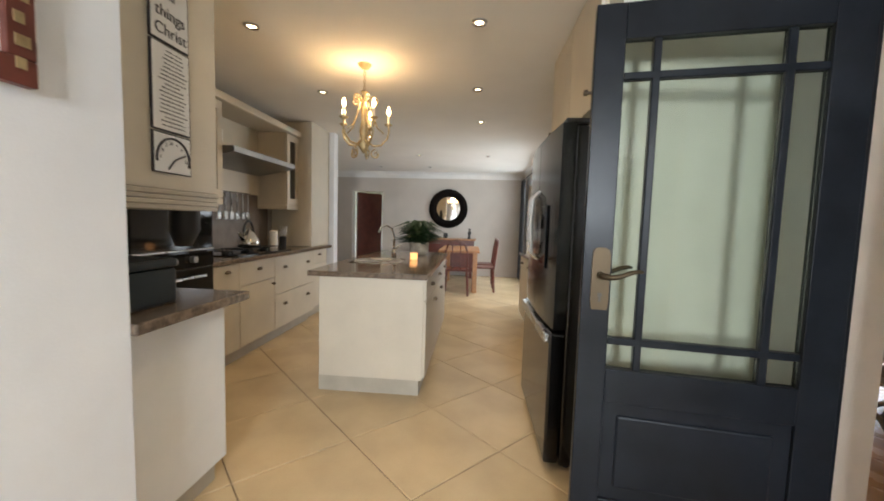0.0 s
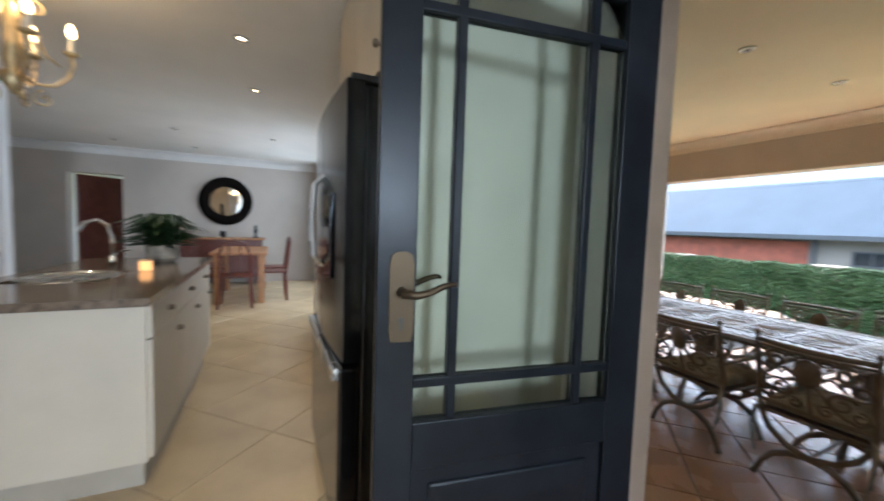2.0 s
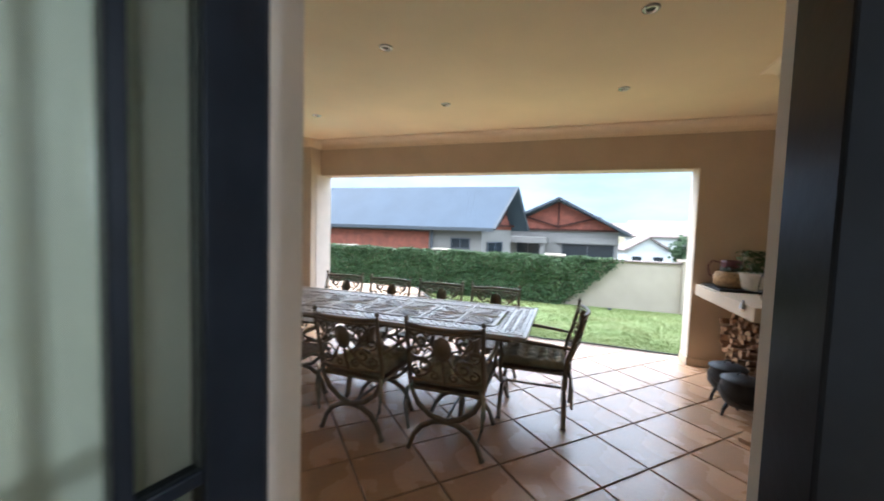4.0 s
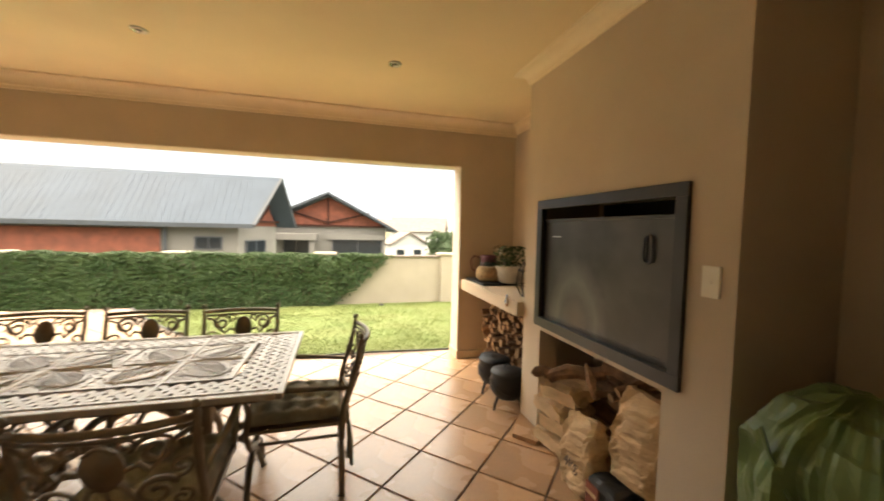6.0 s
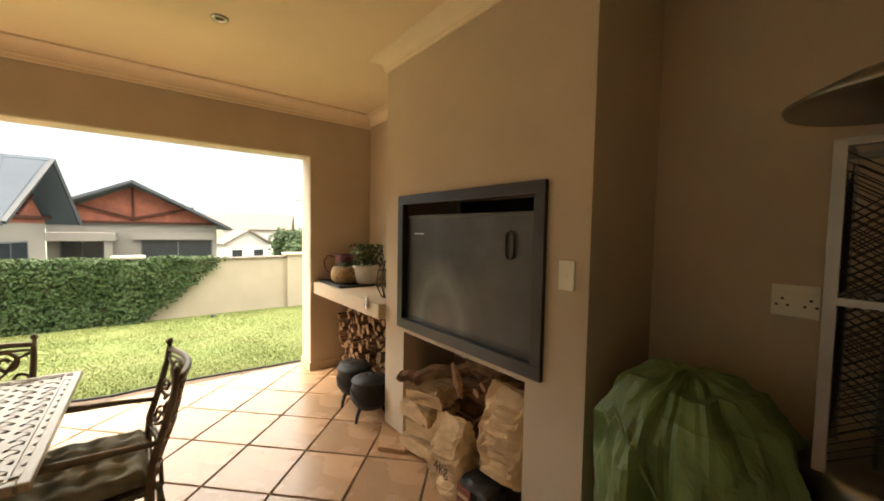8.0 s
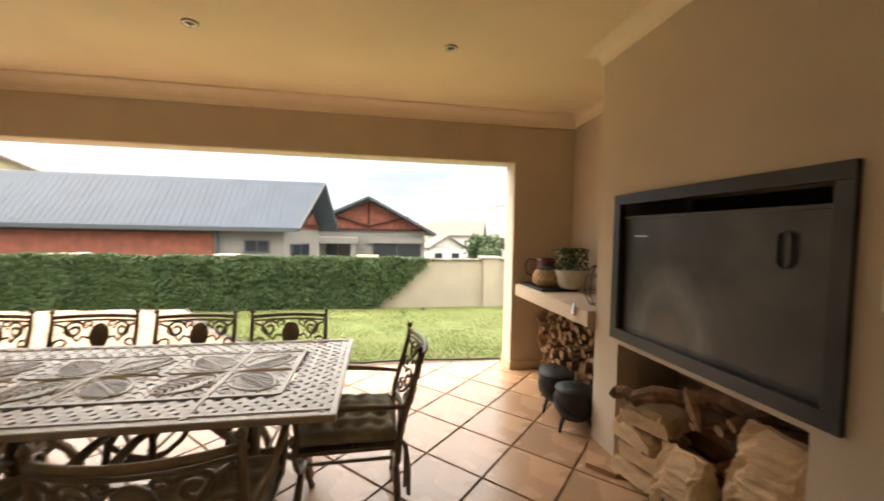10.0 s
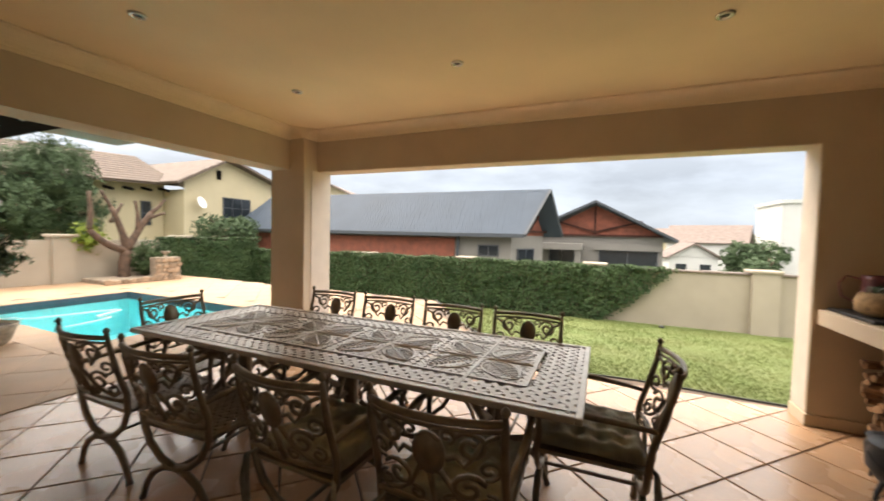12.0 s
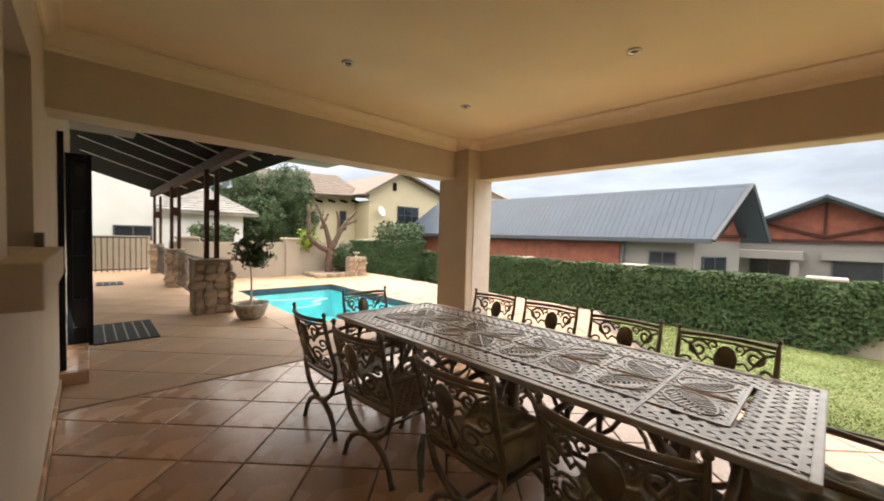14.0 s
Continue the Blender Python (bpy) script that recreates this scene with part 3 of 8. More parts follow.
ys = [-1.6 + 0.2 * i for i in range(int((11.4 + 1.6) / 0.2) + 1)]
pv = bmesh.new()
for a, b in zip(ys, ys[1:]):
    for x0f, x1f in ((lambda y: 5.70 if y < 5.0 else 1.43, lambda y: POOL[0] if POOL[2] - 0.05 < y < POOL[3] + 0.05 else lawn_edge(y)), (lambda y: POOL[1], lawn_edge)):
        m = (a + b) / 2
        if x0f(m) == POOL[1] and not POOL[2] - 0.05 < m < POOL[3] + 0.05:
            continue
        q = [(x0f(m), a), (x1f(a) if x1f(m) != POOL[0] else POOL[0], a), (x1f(b) if x1f(m) != POOL[0] else POOL[0], b), (x0f(m), b)]
        prism(pv, q, FL - 0.15, FL - 0.008)
part("pavement_bed", pv, GROUT_OUT, kind="structure", label="mortar bed under the paving slabs")
part("pavement_walk", bx(1.43, 11.2, FL - 0.15, 9.0, 18.2, FL - 0.006), PAVE, kind="structure", label="orange paved walk beside the house")

# pool
pb = bmesh.new()
x0, x1, y0, y1 = POOL
box(pb, x0 - 0.25, y0 - 0.25, FL - 1.1, x1 + 0.25, y1 + 0.25, FL - 0.9)
for q in ((x0 - 0.25, y0 - 0.25, x0, y1 + 0.25), (x1, y0 - 0.25, x1 + 0.25, y1 + 0.25), (x0, y0 - 0.25, x1, y0), (x0, y1, x1, y1 + 0.25)):
    box(pb, q[0], q[1], FL - 0.9, q[2], q[3], FL - 0.16)
pool = thing("swimming_pool", "rectangular swimming pool with bright turquoise water", "pool", pose((x0 + x1) / 2, (y0 + y1) / 2, FL - 1.1))
part("basin", pb, POOLT, pool)
be = bmesh.new()
for q in ((x0 - 0.03, y0, x0 + 0.012, y1), (x1 - 0.012, y0, x1 + 0.03, y1), (x0, y0 - 0.03, x1, y0 + 0.012), (x0, y1 - 0.012, x1, y1 + 0.03)):
    box(be, q[0], q[1], FL - 0.158, q[2], q[3], FL - 0.012)
part("edge_tiles", be, POOLB, pool, "dark blue waterline tiles")
wt = bmesh.new()
N = 26
wv = [[wt.verts.new((x0 + 0.012 + (x1 - x0 - 0.024) * i / N, y0 + 0.012 + (y1 - y0 - 0.024) * j / N, FL - 0.085 + 0.004 * noise.noise((i * 0.55, j * 0.8, 0)))) for j in range(N + 1)] for i in range(N + 1)]
for i in range(N):
    for j in range(N):
        wt.faces.new((wv[i][j], wv[i + 1][j], wv[i + 1][j + 1], wv[i][j + 1]))
w = part("water_surface", wt, WATER, pool, "clear turquoise water", smooth=True)
w.visible_shadow = False
hs = bmesh.new()
sweep(hs, [(4.5 + 0.9 * math.sin(i * 0.23) + 0.25 * math.sin(i * 0.9), 8.2 + 0.09 * i, FL - 0.078) for i in range(22)], 0.010, 6)
part("cleaner_hose", hs, WHITE, pool, "white floating cleaner hose")

# boundary wall with its ivy
WX = 11.95
bw = thing("boundary_wall", "cream plastered garden boundary wall with pilasters", "wall", pose(WX, 0, FL), kind="structure")
b = bmesh.new()
box(b, WX, -14, -2.0, WX + 0.2, 16.0, 0.50)
part("wall_panel", b, CREAMWALL, bw)
cp = bmesh.new()
for i in range(76):
    box(cp, WX - 0.05, -14 + i * 0.4, 0.50, WX + 0.25, -14 + i * 0.4 + 0.385, 0.535 + 0.018 * random.random(), bevel=0.01)
part("coping", cp, ROOFTAN, bw, "rounded tan coping tiles")
for y in (-11.5, -7.0, -2.35, 1.1, 4.6, 8.1, 11.6):
    p = bmesh.new()
    box(p, WX - 0.13, y - 0.24, -2.0, WX + 0.3, y + 0.24, 0.56)
    box(p, WX - 0.17, y - 0.29, 0.56, WX + 0.34, y + 0.29, 0.62, bevel=0.015)
    part("pilaster", p, CREAMWALL, bw)


def leaves(bm, pts, size, spread=0.6, up=0.3):
    """Small bent leaves at the given points with their outward ways."""
    for p, nrm in pts:
        d = (Vector(nrm) + Vector((random.gauss(0, spread), random.gauss(0, spread), random.gauss(0, spread) + up))).normalized()
        s = d.orthogonal().normalized()
        s.rotate(Matrix.Rotation(random.uniform(0, 6.28), 3, d))
        t = d.cross(s)
        k = size * random.uniform(0.6, 1.35)
        p = Vector(p)
        a, c = bm.verts.new(p - s * k), bm.verts.new(p + s * k)
        e, f = bm.verts.new(p + t * k * 0.55 + d * k * 0.25), bm.verts.new(p - t * k * 0.55 + d * k * 0.25)
        bm.faces.new((a, f, c, e))


def ivy_top(y):
    """How far up and down the ivy reaches: it thins out to the south."""
    lo = -2.0
    if y < 1.15:
        k = max(0.0, (1.15 - y) / 1.78)
        lo = -0.90 + 1.40 * k ** 1.15
    return lo


ivy = bmesh.new()
pts = []
for _ in range(52000):
    y = random.uniform(-0.72, 15.5)
    z = random.uniform(-0.95, 0.68)
    if z < ivy_top(y) + random.gauss(0, 0.06) or (y < 0.2 and random.random() < (0.2 - y) * 0.8):
        continue
    bulge = 0.22 + 0.10 * noise.noise((y * 0.9, z * 1.6, 2.0)) + 0.16 * math.exp(-(((y + 1.15) % 3.5 - 2.25) / 0.32) ** 2)
    if z > 0.5 + 0.07 * noise.noise((y * 1.7, 3.3, 0)) + 0.05:
        continue
    x = WX - bulge * random.uniform(0.55, 1.05)
    pts.append(((x, y, z), (-1, 0, 0.15)))
for _ in range(9000):
    y = random.uniform(-0.45, 15.5)
    pts.append(((WX + random.uniform(-0.22, 0.2), y, 0.53 + 0.07 * noise.noise((y * 1.7, 3.3, 0)) + random.uniform(-0.02, 0.06)), (-0.2, 0, 1)))
leaves(ivy, pts, 0.040, 0.55)
for _ in range(40):
    y = random.uniform(-0.7, 0.9)
    z = max(-0.85, ivy_top(y)) + random.uniform(-0.03, 0.12)
    sweep(ivy, [(WX - 0.02 - 0.015 * random.random(), y - 0.035 * k, min(0.52, z + 0.03 * k + 0.02 * random.random())) for k in range(6)], 0.003, 3)
part("ivy_hedge", ivy, LEAF_H, kind="stuff", label="dense dark green ivy covering the boundary wall", category="hedge")

# north boundary wall
nw = thing("garden_wall", "cream plastered wall behind the pool", "wall", pose(5, 13.2, FL), kind="structure")
b = bmesh.new()
box(b, 3.2, 13.2, FL - 0.4, 11.0, 13.4, 0.88)
part("wall_panel", b, CREAMWALL, nw)
for x in (3.6, 6.45, 9.3):
    p = bmesh.new()
    box(p, x - 0.22, 13.12, FL - 0.4, x + 0.22, 13.46, 0.96)
    box(p, x - 0.27, 13.07, 0.96, x + 0.27, 13.51, 1.03, bevel=0.015)
    part("pilaster", p, CREAMWALL, nw)


# the ivy turns the corner and runs along the north wall to the planter
ivy = bmesh.new()
pts = []
for _ in range(15000):
    x, z = random.uniform(8.55, 11.9), random.uniform(FL - 0.6, 0.93)
    bulge = 0.20 + 0.09 * noise.noise((x * 1.1, z * 1.6, 8.0))
    if z < 0.88 + 0.06 * noise.noise((x * 1.7, 6.1, 0)):
        pts.append(((x, 13.2 - bulge * random.uniform(0.55, 1.05), z), (0, -1, 0.15)))
for _ in range(2500):
    x = random.uniform(8.6, 11.9)
    pts.append(((x, 13.2 + random.uniform(-0.2, 0.2), 0.91 + random.uniform(-0.02, 0.06)), (0, -0.2, 1)))
leaves(ivy, pts, 0.042, 0.55)
part("ivy_hedge", ivy, LEAF_H, kind="stuff", label="dense green ivy covering the wall behind the pool", category="hedge")


# ---- neighbouring houses ----
def slab_roof(bm, a, b, c, d, th=0.14):
    """A sloping roof plane through four corners, with thickness."""
    q = [Vector(v) for v in (a, b, c, d)]
    n = (q[1] - q[0]).cross(q[2] - q[0]).normalized()
    if n.z < 0:
        n = -n
    hi = [bm.verts.new(v) for v in q]
    lo = [bm.verts.new(v - n * th) for v in q]
    fs = [bm.faces.new(hi), bm.faces.new(lo[::-1])]
    for i in range(4):
        j = (i + 1) % 4
        fs.append(bm.faces.new((hi[i], hi[j], lo[j], lo[i])))
    bmesh.ops.recalc_face_normals(bm, faces=fs)


def window(parent, m, w, h, nx=2, ny=1, frame=GREYTRIM, pane=WINDARK, name="window"):
    """A framed window, in the plane y=0 of m, looking to -y."""
    bm = bmesh.new()
    t = 0.05
    for x0, z0, x1, z1 in ((-w / 2, 0, w / 2, t), (-w / 2, h - t, w / 2, h), (-w / 2, 0, -w / 2 + t, h), (w / 2 - t, 0, w / 2, h)):
        box(bm, x0, -0.04, z0, x1, 0.03, z1)
    for i in range(1, nx):
        x = -w / 2 + w * i / nx
        box(bm, x - 0.02, -0.03, t, x + 0.02, 0.02, h - t)
    for i in range(1, ny):
        z = h * i / ny
        box(bm, -w / 2 + t, -0.03, z - 0.02, w / 2 - t, 0.02, z + 0.02)
    bmesh.ops.transform(bm, matrix=m, verts=bm.verts)
    f = part(name, bm, frame, parent)
    p = bx(-w / 2 + t, -0.006, t, w / 2 - t, 0.006, h - t)
    bmesh.ops.transform(p, matrix=m, verts=p.verts)
    part("pane", p, pane, f, "dark reflecting glass")
    return f


# long house with a grey metal roof
ha = thing("grey_roofed_house", "single-storey brick and plaster house with blue-grey metal roof", "house", pose(19, 9, -1.6))
ex0, ex1, er = 17.3, 21.2, 19.1
wa = bmesh.new()
prism(wa, [(17.75, 4.58), (20.8, 3.68), (20.8, 20.5), (17.75, 20.5)], -2.0, 1.5)
part("wall", wa, HOUSEGREY, ha)
part("wall", bx(17.68, 7.2, -2.0, 17.76, 20.4, 1.12), BRICK, ha, "red brick wall panel")
rf = bmesh.new()
slab_roof(rf, (ex0, 3.95, 1.36), (ex0, 21.6, 1.36), (er, 20.0, 3.42), (er, 3.22, 3.42))
slab_roof(rf, (ex1, 2.85, 1.36), (ex1, 21.6, 1.36), (er, 20.0, 3.42), (er, 3.22, 3.42))
roof_a = part("roof", rf, ROOFGREY, ha)
rib = bmesh.new()
for i in range(72):
    y = 4.0 + i * 0.235
    if y < 20:
        sweep(rib, [(ex0, y, 1.37), (er, y if y > 4.0 else 3.3, 3.426)], 0.006, 4)
part("ribs", rib, ROOFGREY, roof_a, kind="stuff")
g = bmesh.new()
sweep(g, [(ex0, 3.93, 1.30), (er, 3.19, 3.36), (ex1, 2.82, 1.30)], 0.085, 4)
box(g, ex0 - 0.1, 3.95, 1.20, ex0 + 0.04, 21.6, 1.36)
cyl(g, (ex0 + 0.3, 7.0, -1.8), (ex0 + 0.3, 7.0, 1.25), 0.06)
part("gutter", g, GREYTRIM, ha)
gg = bmesh.new()
gg.faces.new([gg.verts.new(c) for c in ((17.75, 4.55, 1.3), (20.8, 3.65, 1.3), (er, 4.1, 3.2))])
part("gable", gg, BRICK, ha, "red brick gable")
tb = bmesh.new()
for dx in (-0.75, -0.4, 0, 0.4, 0.75):
    sweep(tb, [(er, 4.0, 1.6), (er + dx, 4.0 - dx * 0.28, 2.9 - abs(dx) * 0.9)], 0.06, 4)
sweep(tb, [(17.6, 4.5, 1.5), (20.8, 3.55, 1.5)], 0.07, 4)
part("truss", tb, REDWOOD, ha, "dark timber gable truss")
window(ha, pose(17.74, 5.6, 0.35, 0, 0, -90), 0.95, 0.5)
window(ha, pose(19.0, 4.18, -1.2, 0, 0, -16.4), 1.6, 1.9, 2, 1)

# cross-gabled wing
hb = thing("gabled_house", "plastered house with red brick gable and timber braces", "house", pose(24.5, 0.5, -1.6))
part("wall", bx(24.4, -2.02, -2.4, 29, 4.2, 1.5), HOUSEGREY, hb)
gg = bmesh.new()
lo, hi_ = [(24.36, -1.95, 1.45), (24.36, 4.6, 1.45), (24.36, 1.35, 3.1)], []
gg.faces.new([gg.verts.new(c) for c in lo])
part("gable", gg, BRICK, hb, "red brick gable")
rf = bmesh.new()
slab_roof(rf, (23.7, -2.58, 1.25), (30, -2.58, 1.25), (30, 1.35, 3.34), (23.7, 1.35, 3.34))
slab_roof(rf, (23.7, 5.2, 1.55), (30, 5.2, 1.55), (30, 1.35, 3.34), (23.7, 1.35, 3.34))
part("roof", rf, ROOFGREY, hb)
tb = bmesh.new()
for a, c in (((1.35, 3.05), (1.35, 1.5)), ((1.35, 1.6), (3.4, 2.2)), ((1.35, 1.6), (-1.0, 2.2)), ((-2.3, 1.42), (4.7, 1.42))):
    sweep(tb, [(24.28, a[0], a[1]), (24.28, c[0], c[1])], 0.075, 4)
part("truss", tb, REDWOOD, hb, "dark red timber braces")
f = bmesh.new()
sweep(f, [(23.66, -2.58, 1.2), (23.66, 1.35, 3.28), (23.66, 5.2, 1.5)], 0.085, 4)
part("fascia", f, GREYTRIM, hb)
window(hb, pose(24.38, -0.35, -0.75, 0, 0, -90), 2.9, 1.35, 2, 1)
window(hb, pose(24.38, 3.1, -1.4, 0, 0, -90), 1.4, 2.0, 2, 1)
lt = bmesh.new()
box(lt, 22.4, 1.9, 0.62, 24.4, 4.6, 0.95)
for y in (2.0, 4.4):
    box(lt, 22.5, y, -2.4, 22.8, y + 0.25, 0.62)
part("porch", lt, HOUSEGREY, hb, "flat-roofed plastered porch")
part("surround", bx(24.2, -1.9, 0.62, 24.4, 1.4, 0.95), HOUSEGREY, hb)

# far grey-white houses
def far_house(x, y, z, w, d, h, rise, wallm, roofm, rot, label):
    ob = thing("distant_house", label, "house", pose(x, y, z, 0, 0, rot), group="far houses")
    part("wall", bx(-w / 2, -d / 2, -3, w / 2, d / 2, h), wallm, ob, world=False)
    r = bmesh.new()
    slab_roof(r, (-w / 2 - .4, -d / 2 - .4, h - .1), (w / 2 + .4, -d / 2 - .4, h - .1), (w / 2 + .4, 0, h + rise), (-w / 2 - .4, 0, h + rise))
    slab_roof(r, (-w / 2 - .4, d / 2 + .4, h - .1), (w / 2 + .4, d / 2 + .4, h - .1), (w / 2 + .4, 0, h + rise), (-w / 2 - .4, 0, h + rise))
    part("roof", r, roofm, ob, world=False)
    for s in (-1, 1):
        e = bmesh.new()
        e.faces.new([e.verts.new(c) for c in ((s * w / 2, -d / 2, h - .1), (s * w / 2, d / 2, h - .1), (s * w / 2, 0, h + rise - .15))])
        part("gable", e, wallm, ob, world=False)
    for k in (-0.25, 0.25):
        wi = bx(-w / 2 - 0.03, k * d - 0.45, h - 1.7, -w / 2 + 0.02, k * d + 0.45, h - 0.7)
        part("window", wi, WINDARK, ob, world=False)
    return ob


far_house(53, -10.2, -3.0, 7, 6.5, 4.2, 1.9, HOUSEWHITE, ROOFTAN, 70, "white double-storey house with tan tiled roof far off")
far_house(44, -6.6, -3.2, 3, 4, 3.0, 1.3, HOUSEWHITE, ROOFTAN, 10, "small white outbuilding with tan roof far off")
far_house(33, 24.5, -1.5, 11, 9, 4.7, 2.2, HOUSECREAM, ROOFTAN, 20, "cream house with tan tiled roof behind the metal roof")
far_house(120, -4, -5, 14, 9, 6.0, 2.5, HOUSEWHITE, ROOFTILE, 40, "white house on the far hillside")
far_house(135, -16, -4, 14, 9, 6.5, 2.5, HOUSECREAM, ROOFTAN, 70, "cream house on the far hillside")
far_house(140, 9, -4, 14, 9, 6.0, 2.5, HOUSEWHITE, ROOFGREY, 20, "white house on the far hillside")
hl = bmesh.new()
hv = []
for i in range(61):
    a = radians(-70 + i * 2.6)
    hv.append([hl.verts.new((420 * math.cos(a), 420 * math.sin(a), z)) for z in (-20, 9 + 7 * noise.noise((i * 0.17, 0, 5)))])
for a, c in zip(hv, hv[1:]):
    hl.faces.new((a[0], c[0], c[1], a[1]))
cn = thing("white_column_house", "white plastered house corner beyond the garden wall", "house", pose(30, -11, -2.5))
part("wall", bx(30, -13.5, -3.5, 34, -8.8, 3.6), HOUSEWHITE, cn)
part("parapet", bx(29.9, -13.6, 3.6, 34.1, -8.7, 3.8), HOUSEWHITE, cn)
part("backdrop_hills", hl, FARLAND, kind="structure", label="low grey-green hills along the horizon", category="backdrop")

# cream double-storey house beyond the pool
hc = thing("cream_house", "cream double-storey house with brown tiled roof", "house", pose(15, 22.5, -0.5))
part("wall", bx(14.9, 22.0, -1, 21.2, 30, 3.4), HOUSECREAM, hc)
part("wall", bx(9.3, 23.8, -1, 14.95, 31, 3.78), HOUSECREAM, hc)
gg = bmesh.new()
gg.faces.new([gg.verts.new(c) for c in ((14.9, 21.99, 3.4), (21.2, 21.99, 3.4), (21.2, 21.99, 4.3), (17.3, 21.99, 5.35), (14.9, 21.99, 4.05))])
part("gable", gg, HOUSECREAM, hc)
rf = bmesh.new()
slab_roof(rf, (17.3, 21.4, 5.55), (17.3, 31, 5.55), (14.2, 31, 3.75), (14.2, 21.4, 3.75))
slab_roof(rf, (17.3, 21.4, 5.55), (17.3, 31, 5.55), (22.2, 31, 4.05), (22.2, 21.4, 4.05))
slab_roof(rf, (8.6, 22.9, 3.45), (15.2, 22.9, 3.75), (15.2, 27, 5.55), (8.6, 27, 5.25))
roof_c = part("roof", rf, ROOFTILE, hc)
rr = bmesh.new()
for i in range(12):
    k = i / 12
    sweep(rr, [(8.6, 22.9 + 4.1 * k, 3.46 + 1.8 * k), (15.2, 22.9 + 4.1 * k, 3.76 + 1.8 * k)], 0.02, 4)
part("tile_course_relief", rr, ROOFTILE, roof_c, kind="stuff")
for i in range(7):
    rt = bmesh.new()
    sweep(rt, [(9.6 + i * 0.85, 23.0, 2.95 + i * 0.06), (9.6 + i * 0.85, 23.85, 3.1 + i * 0.06)], 0.09, 4)
    part("rafter_end", rt, DARKWOOD, hc)
window(hc, pose(18.1, 21.98, 1.95), 1.9, 1.25, 3, 2, GREYTRIM, WINDARK)
window(hc, pose(14.0, 23.78, 1.4), 0.5, 1.3, 1, 2, GREYTRIM, WINDARK)
part("window", bx(16.75, 21.95, 4.2, 17.05, 22.0, 4.75), DARKWOOD, hc, "narrow dark vent slot")
sd = bmesh.new()
lathe(sd, [(0.02, 0), (0.2, 0.04), (0.33, 0.11), (0.34, 0.115)], seg=16)
bmesh.ops.transform(sd, matrix=pose(15.6, 21.7, 2.7, 70, 0, 20), verts=sd.verts)
part("satellite_dish", sd, WHITE, hc, "small white satellite dish")

# white building at the end of the walk
hd = thing("white_building", "white plastered building with grey tiled roof", "house", pose(3, 22, -0.5))
part("wall", bx(-6, 20.0, -1, 3.85, 30, 4.4), HOUSEWHITE, hd)
part("wall", bx(3.85, 20.0, -1, 6.85, 26, 2.02), HOUSEWHITE, hd)
rf = bmesh.new()
slab_roof(rf, (3.6, 19.55, 2.0), (7.4, 19.55, 2.0), (6.2, 23, 3.2), (3.6, 23, 3.2))
slab_roof(rf, (7.4, 19.55, 2.0), (7.4, 26.4, 2.0), (6.2, 26.3, 3.2), (6.2, 23, 3.2))
roof_d = part("roof", rf, ROOFPALE, hd)
rr = bmesh.new()
for i in range(10):
    k = i / 10
    sweep(rr, [(3.6, 19.55 + 3.45 * k, 2.02 + 1.2 * k), (7.4 - 1.2 * k, 19.55 + 3.45 * k, 2.02 + 1.2 * k)], 0.03, 4)
part("tile_course_relief", rr, ROOFPALE, roof_d, kind="stuff")
window(hd, pose(2.9, 19.98, 0.72), 1.2, 0.6, 2, 1)
window(hd, pose(6.2, 19.98, 0.55), 0.55, 0.8, 1, 1)

# ---- black kitchen door, standing open into the kitchen ----
HX, HY = 1.215, 1.312           # hinge
LEAF = Matrix.Translation((HX, HY, 0.0)) @ Matrix.Rotation(radians(171.6), 4, "Z")   # leaf runs along +x of this pose
LW, LH, LT = 0.815, 2.03, 0.042
dl = thing("door_leaf", "black painted glazed wooden door standing open", "door", LEAF)
fr = bmesh.new()
G0, G1, GZ0, GZ1 = 0.112, 0.715, 0.728, 1.908   # glazed field
box(fr, 0, -LT / 2, 0.008, G0, LT / 2, LH, bevel=0.003)
box(fr, G1, -LT / 2, 0.008, LW, LT / 2, LH, bevel=0.003)
box(fr, G0, -LT / 2, GZ1, G1, LT / 2, LH, bevel=0.003)
box(fr, G0, -LT / 2, 0.60, G1, LT / 2, GZ0, bevel=0.003)
box(fr, G0, -LT / 2, 0.008, G1, LT / 2, 0.22, bevel=0.003)
box(fr, G0, -0.006, 0.22, G1, 0.006, 0.60)
box(fr, G0 + 0.05, -0.015, 0.27, G1 - 0.05, 0.015, 0.55, bevel=0.008)
leaf_frame = part("leaf_frame", fr, BLACKWOOD, dl, world=False)
for x in (G0 + 0.105, G1 - 0.105):
    mu = bmesh.new()
    box(mu, x - 0.013, -0.016, GZ0, x + 0.013, 0.016, GZ1, bevel=0.004)
    part("glazing_bar", mu, BLACKWOOD, dl, world=False)
for z in (GZ0 + 0.105, GZ1 - 0.125):
    mu = bmesh.new()
    box(mu, G0, -0.0165, z - 0.013, G1, 0.0165, z + 0.013, bevel=0.004)
    part("glazing_bar", mu, BLACKWOOD, dl, world=False)
xs = [G0, G0 + 0.092, G0 + 0.118, G1 - 0.118, G1 - 0.092, G1]
zs = [GZ0, GZ0 + 0.092, GZ0 + 0.118, GZ1 - 0.138, GZ1 - 0.112, GZ1]
for i in (0, 2, 4):
    for j in (0, 2, 4):
        p = part("pane", bx(xs[i], -0.003, zs[j], xs[i + 1], 0.003, zs[j + 1]), PANED, dl, world=False)
        p.visible_shadow = False
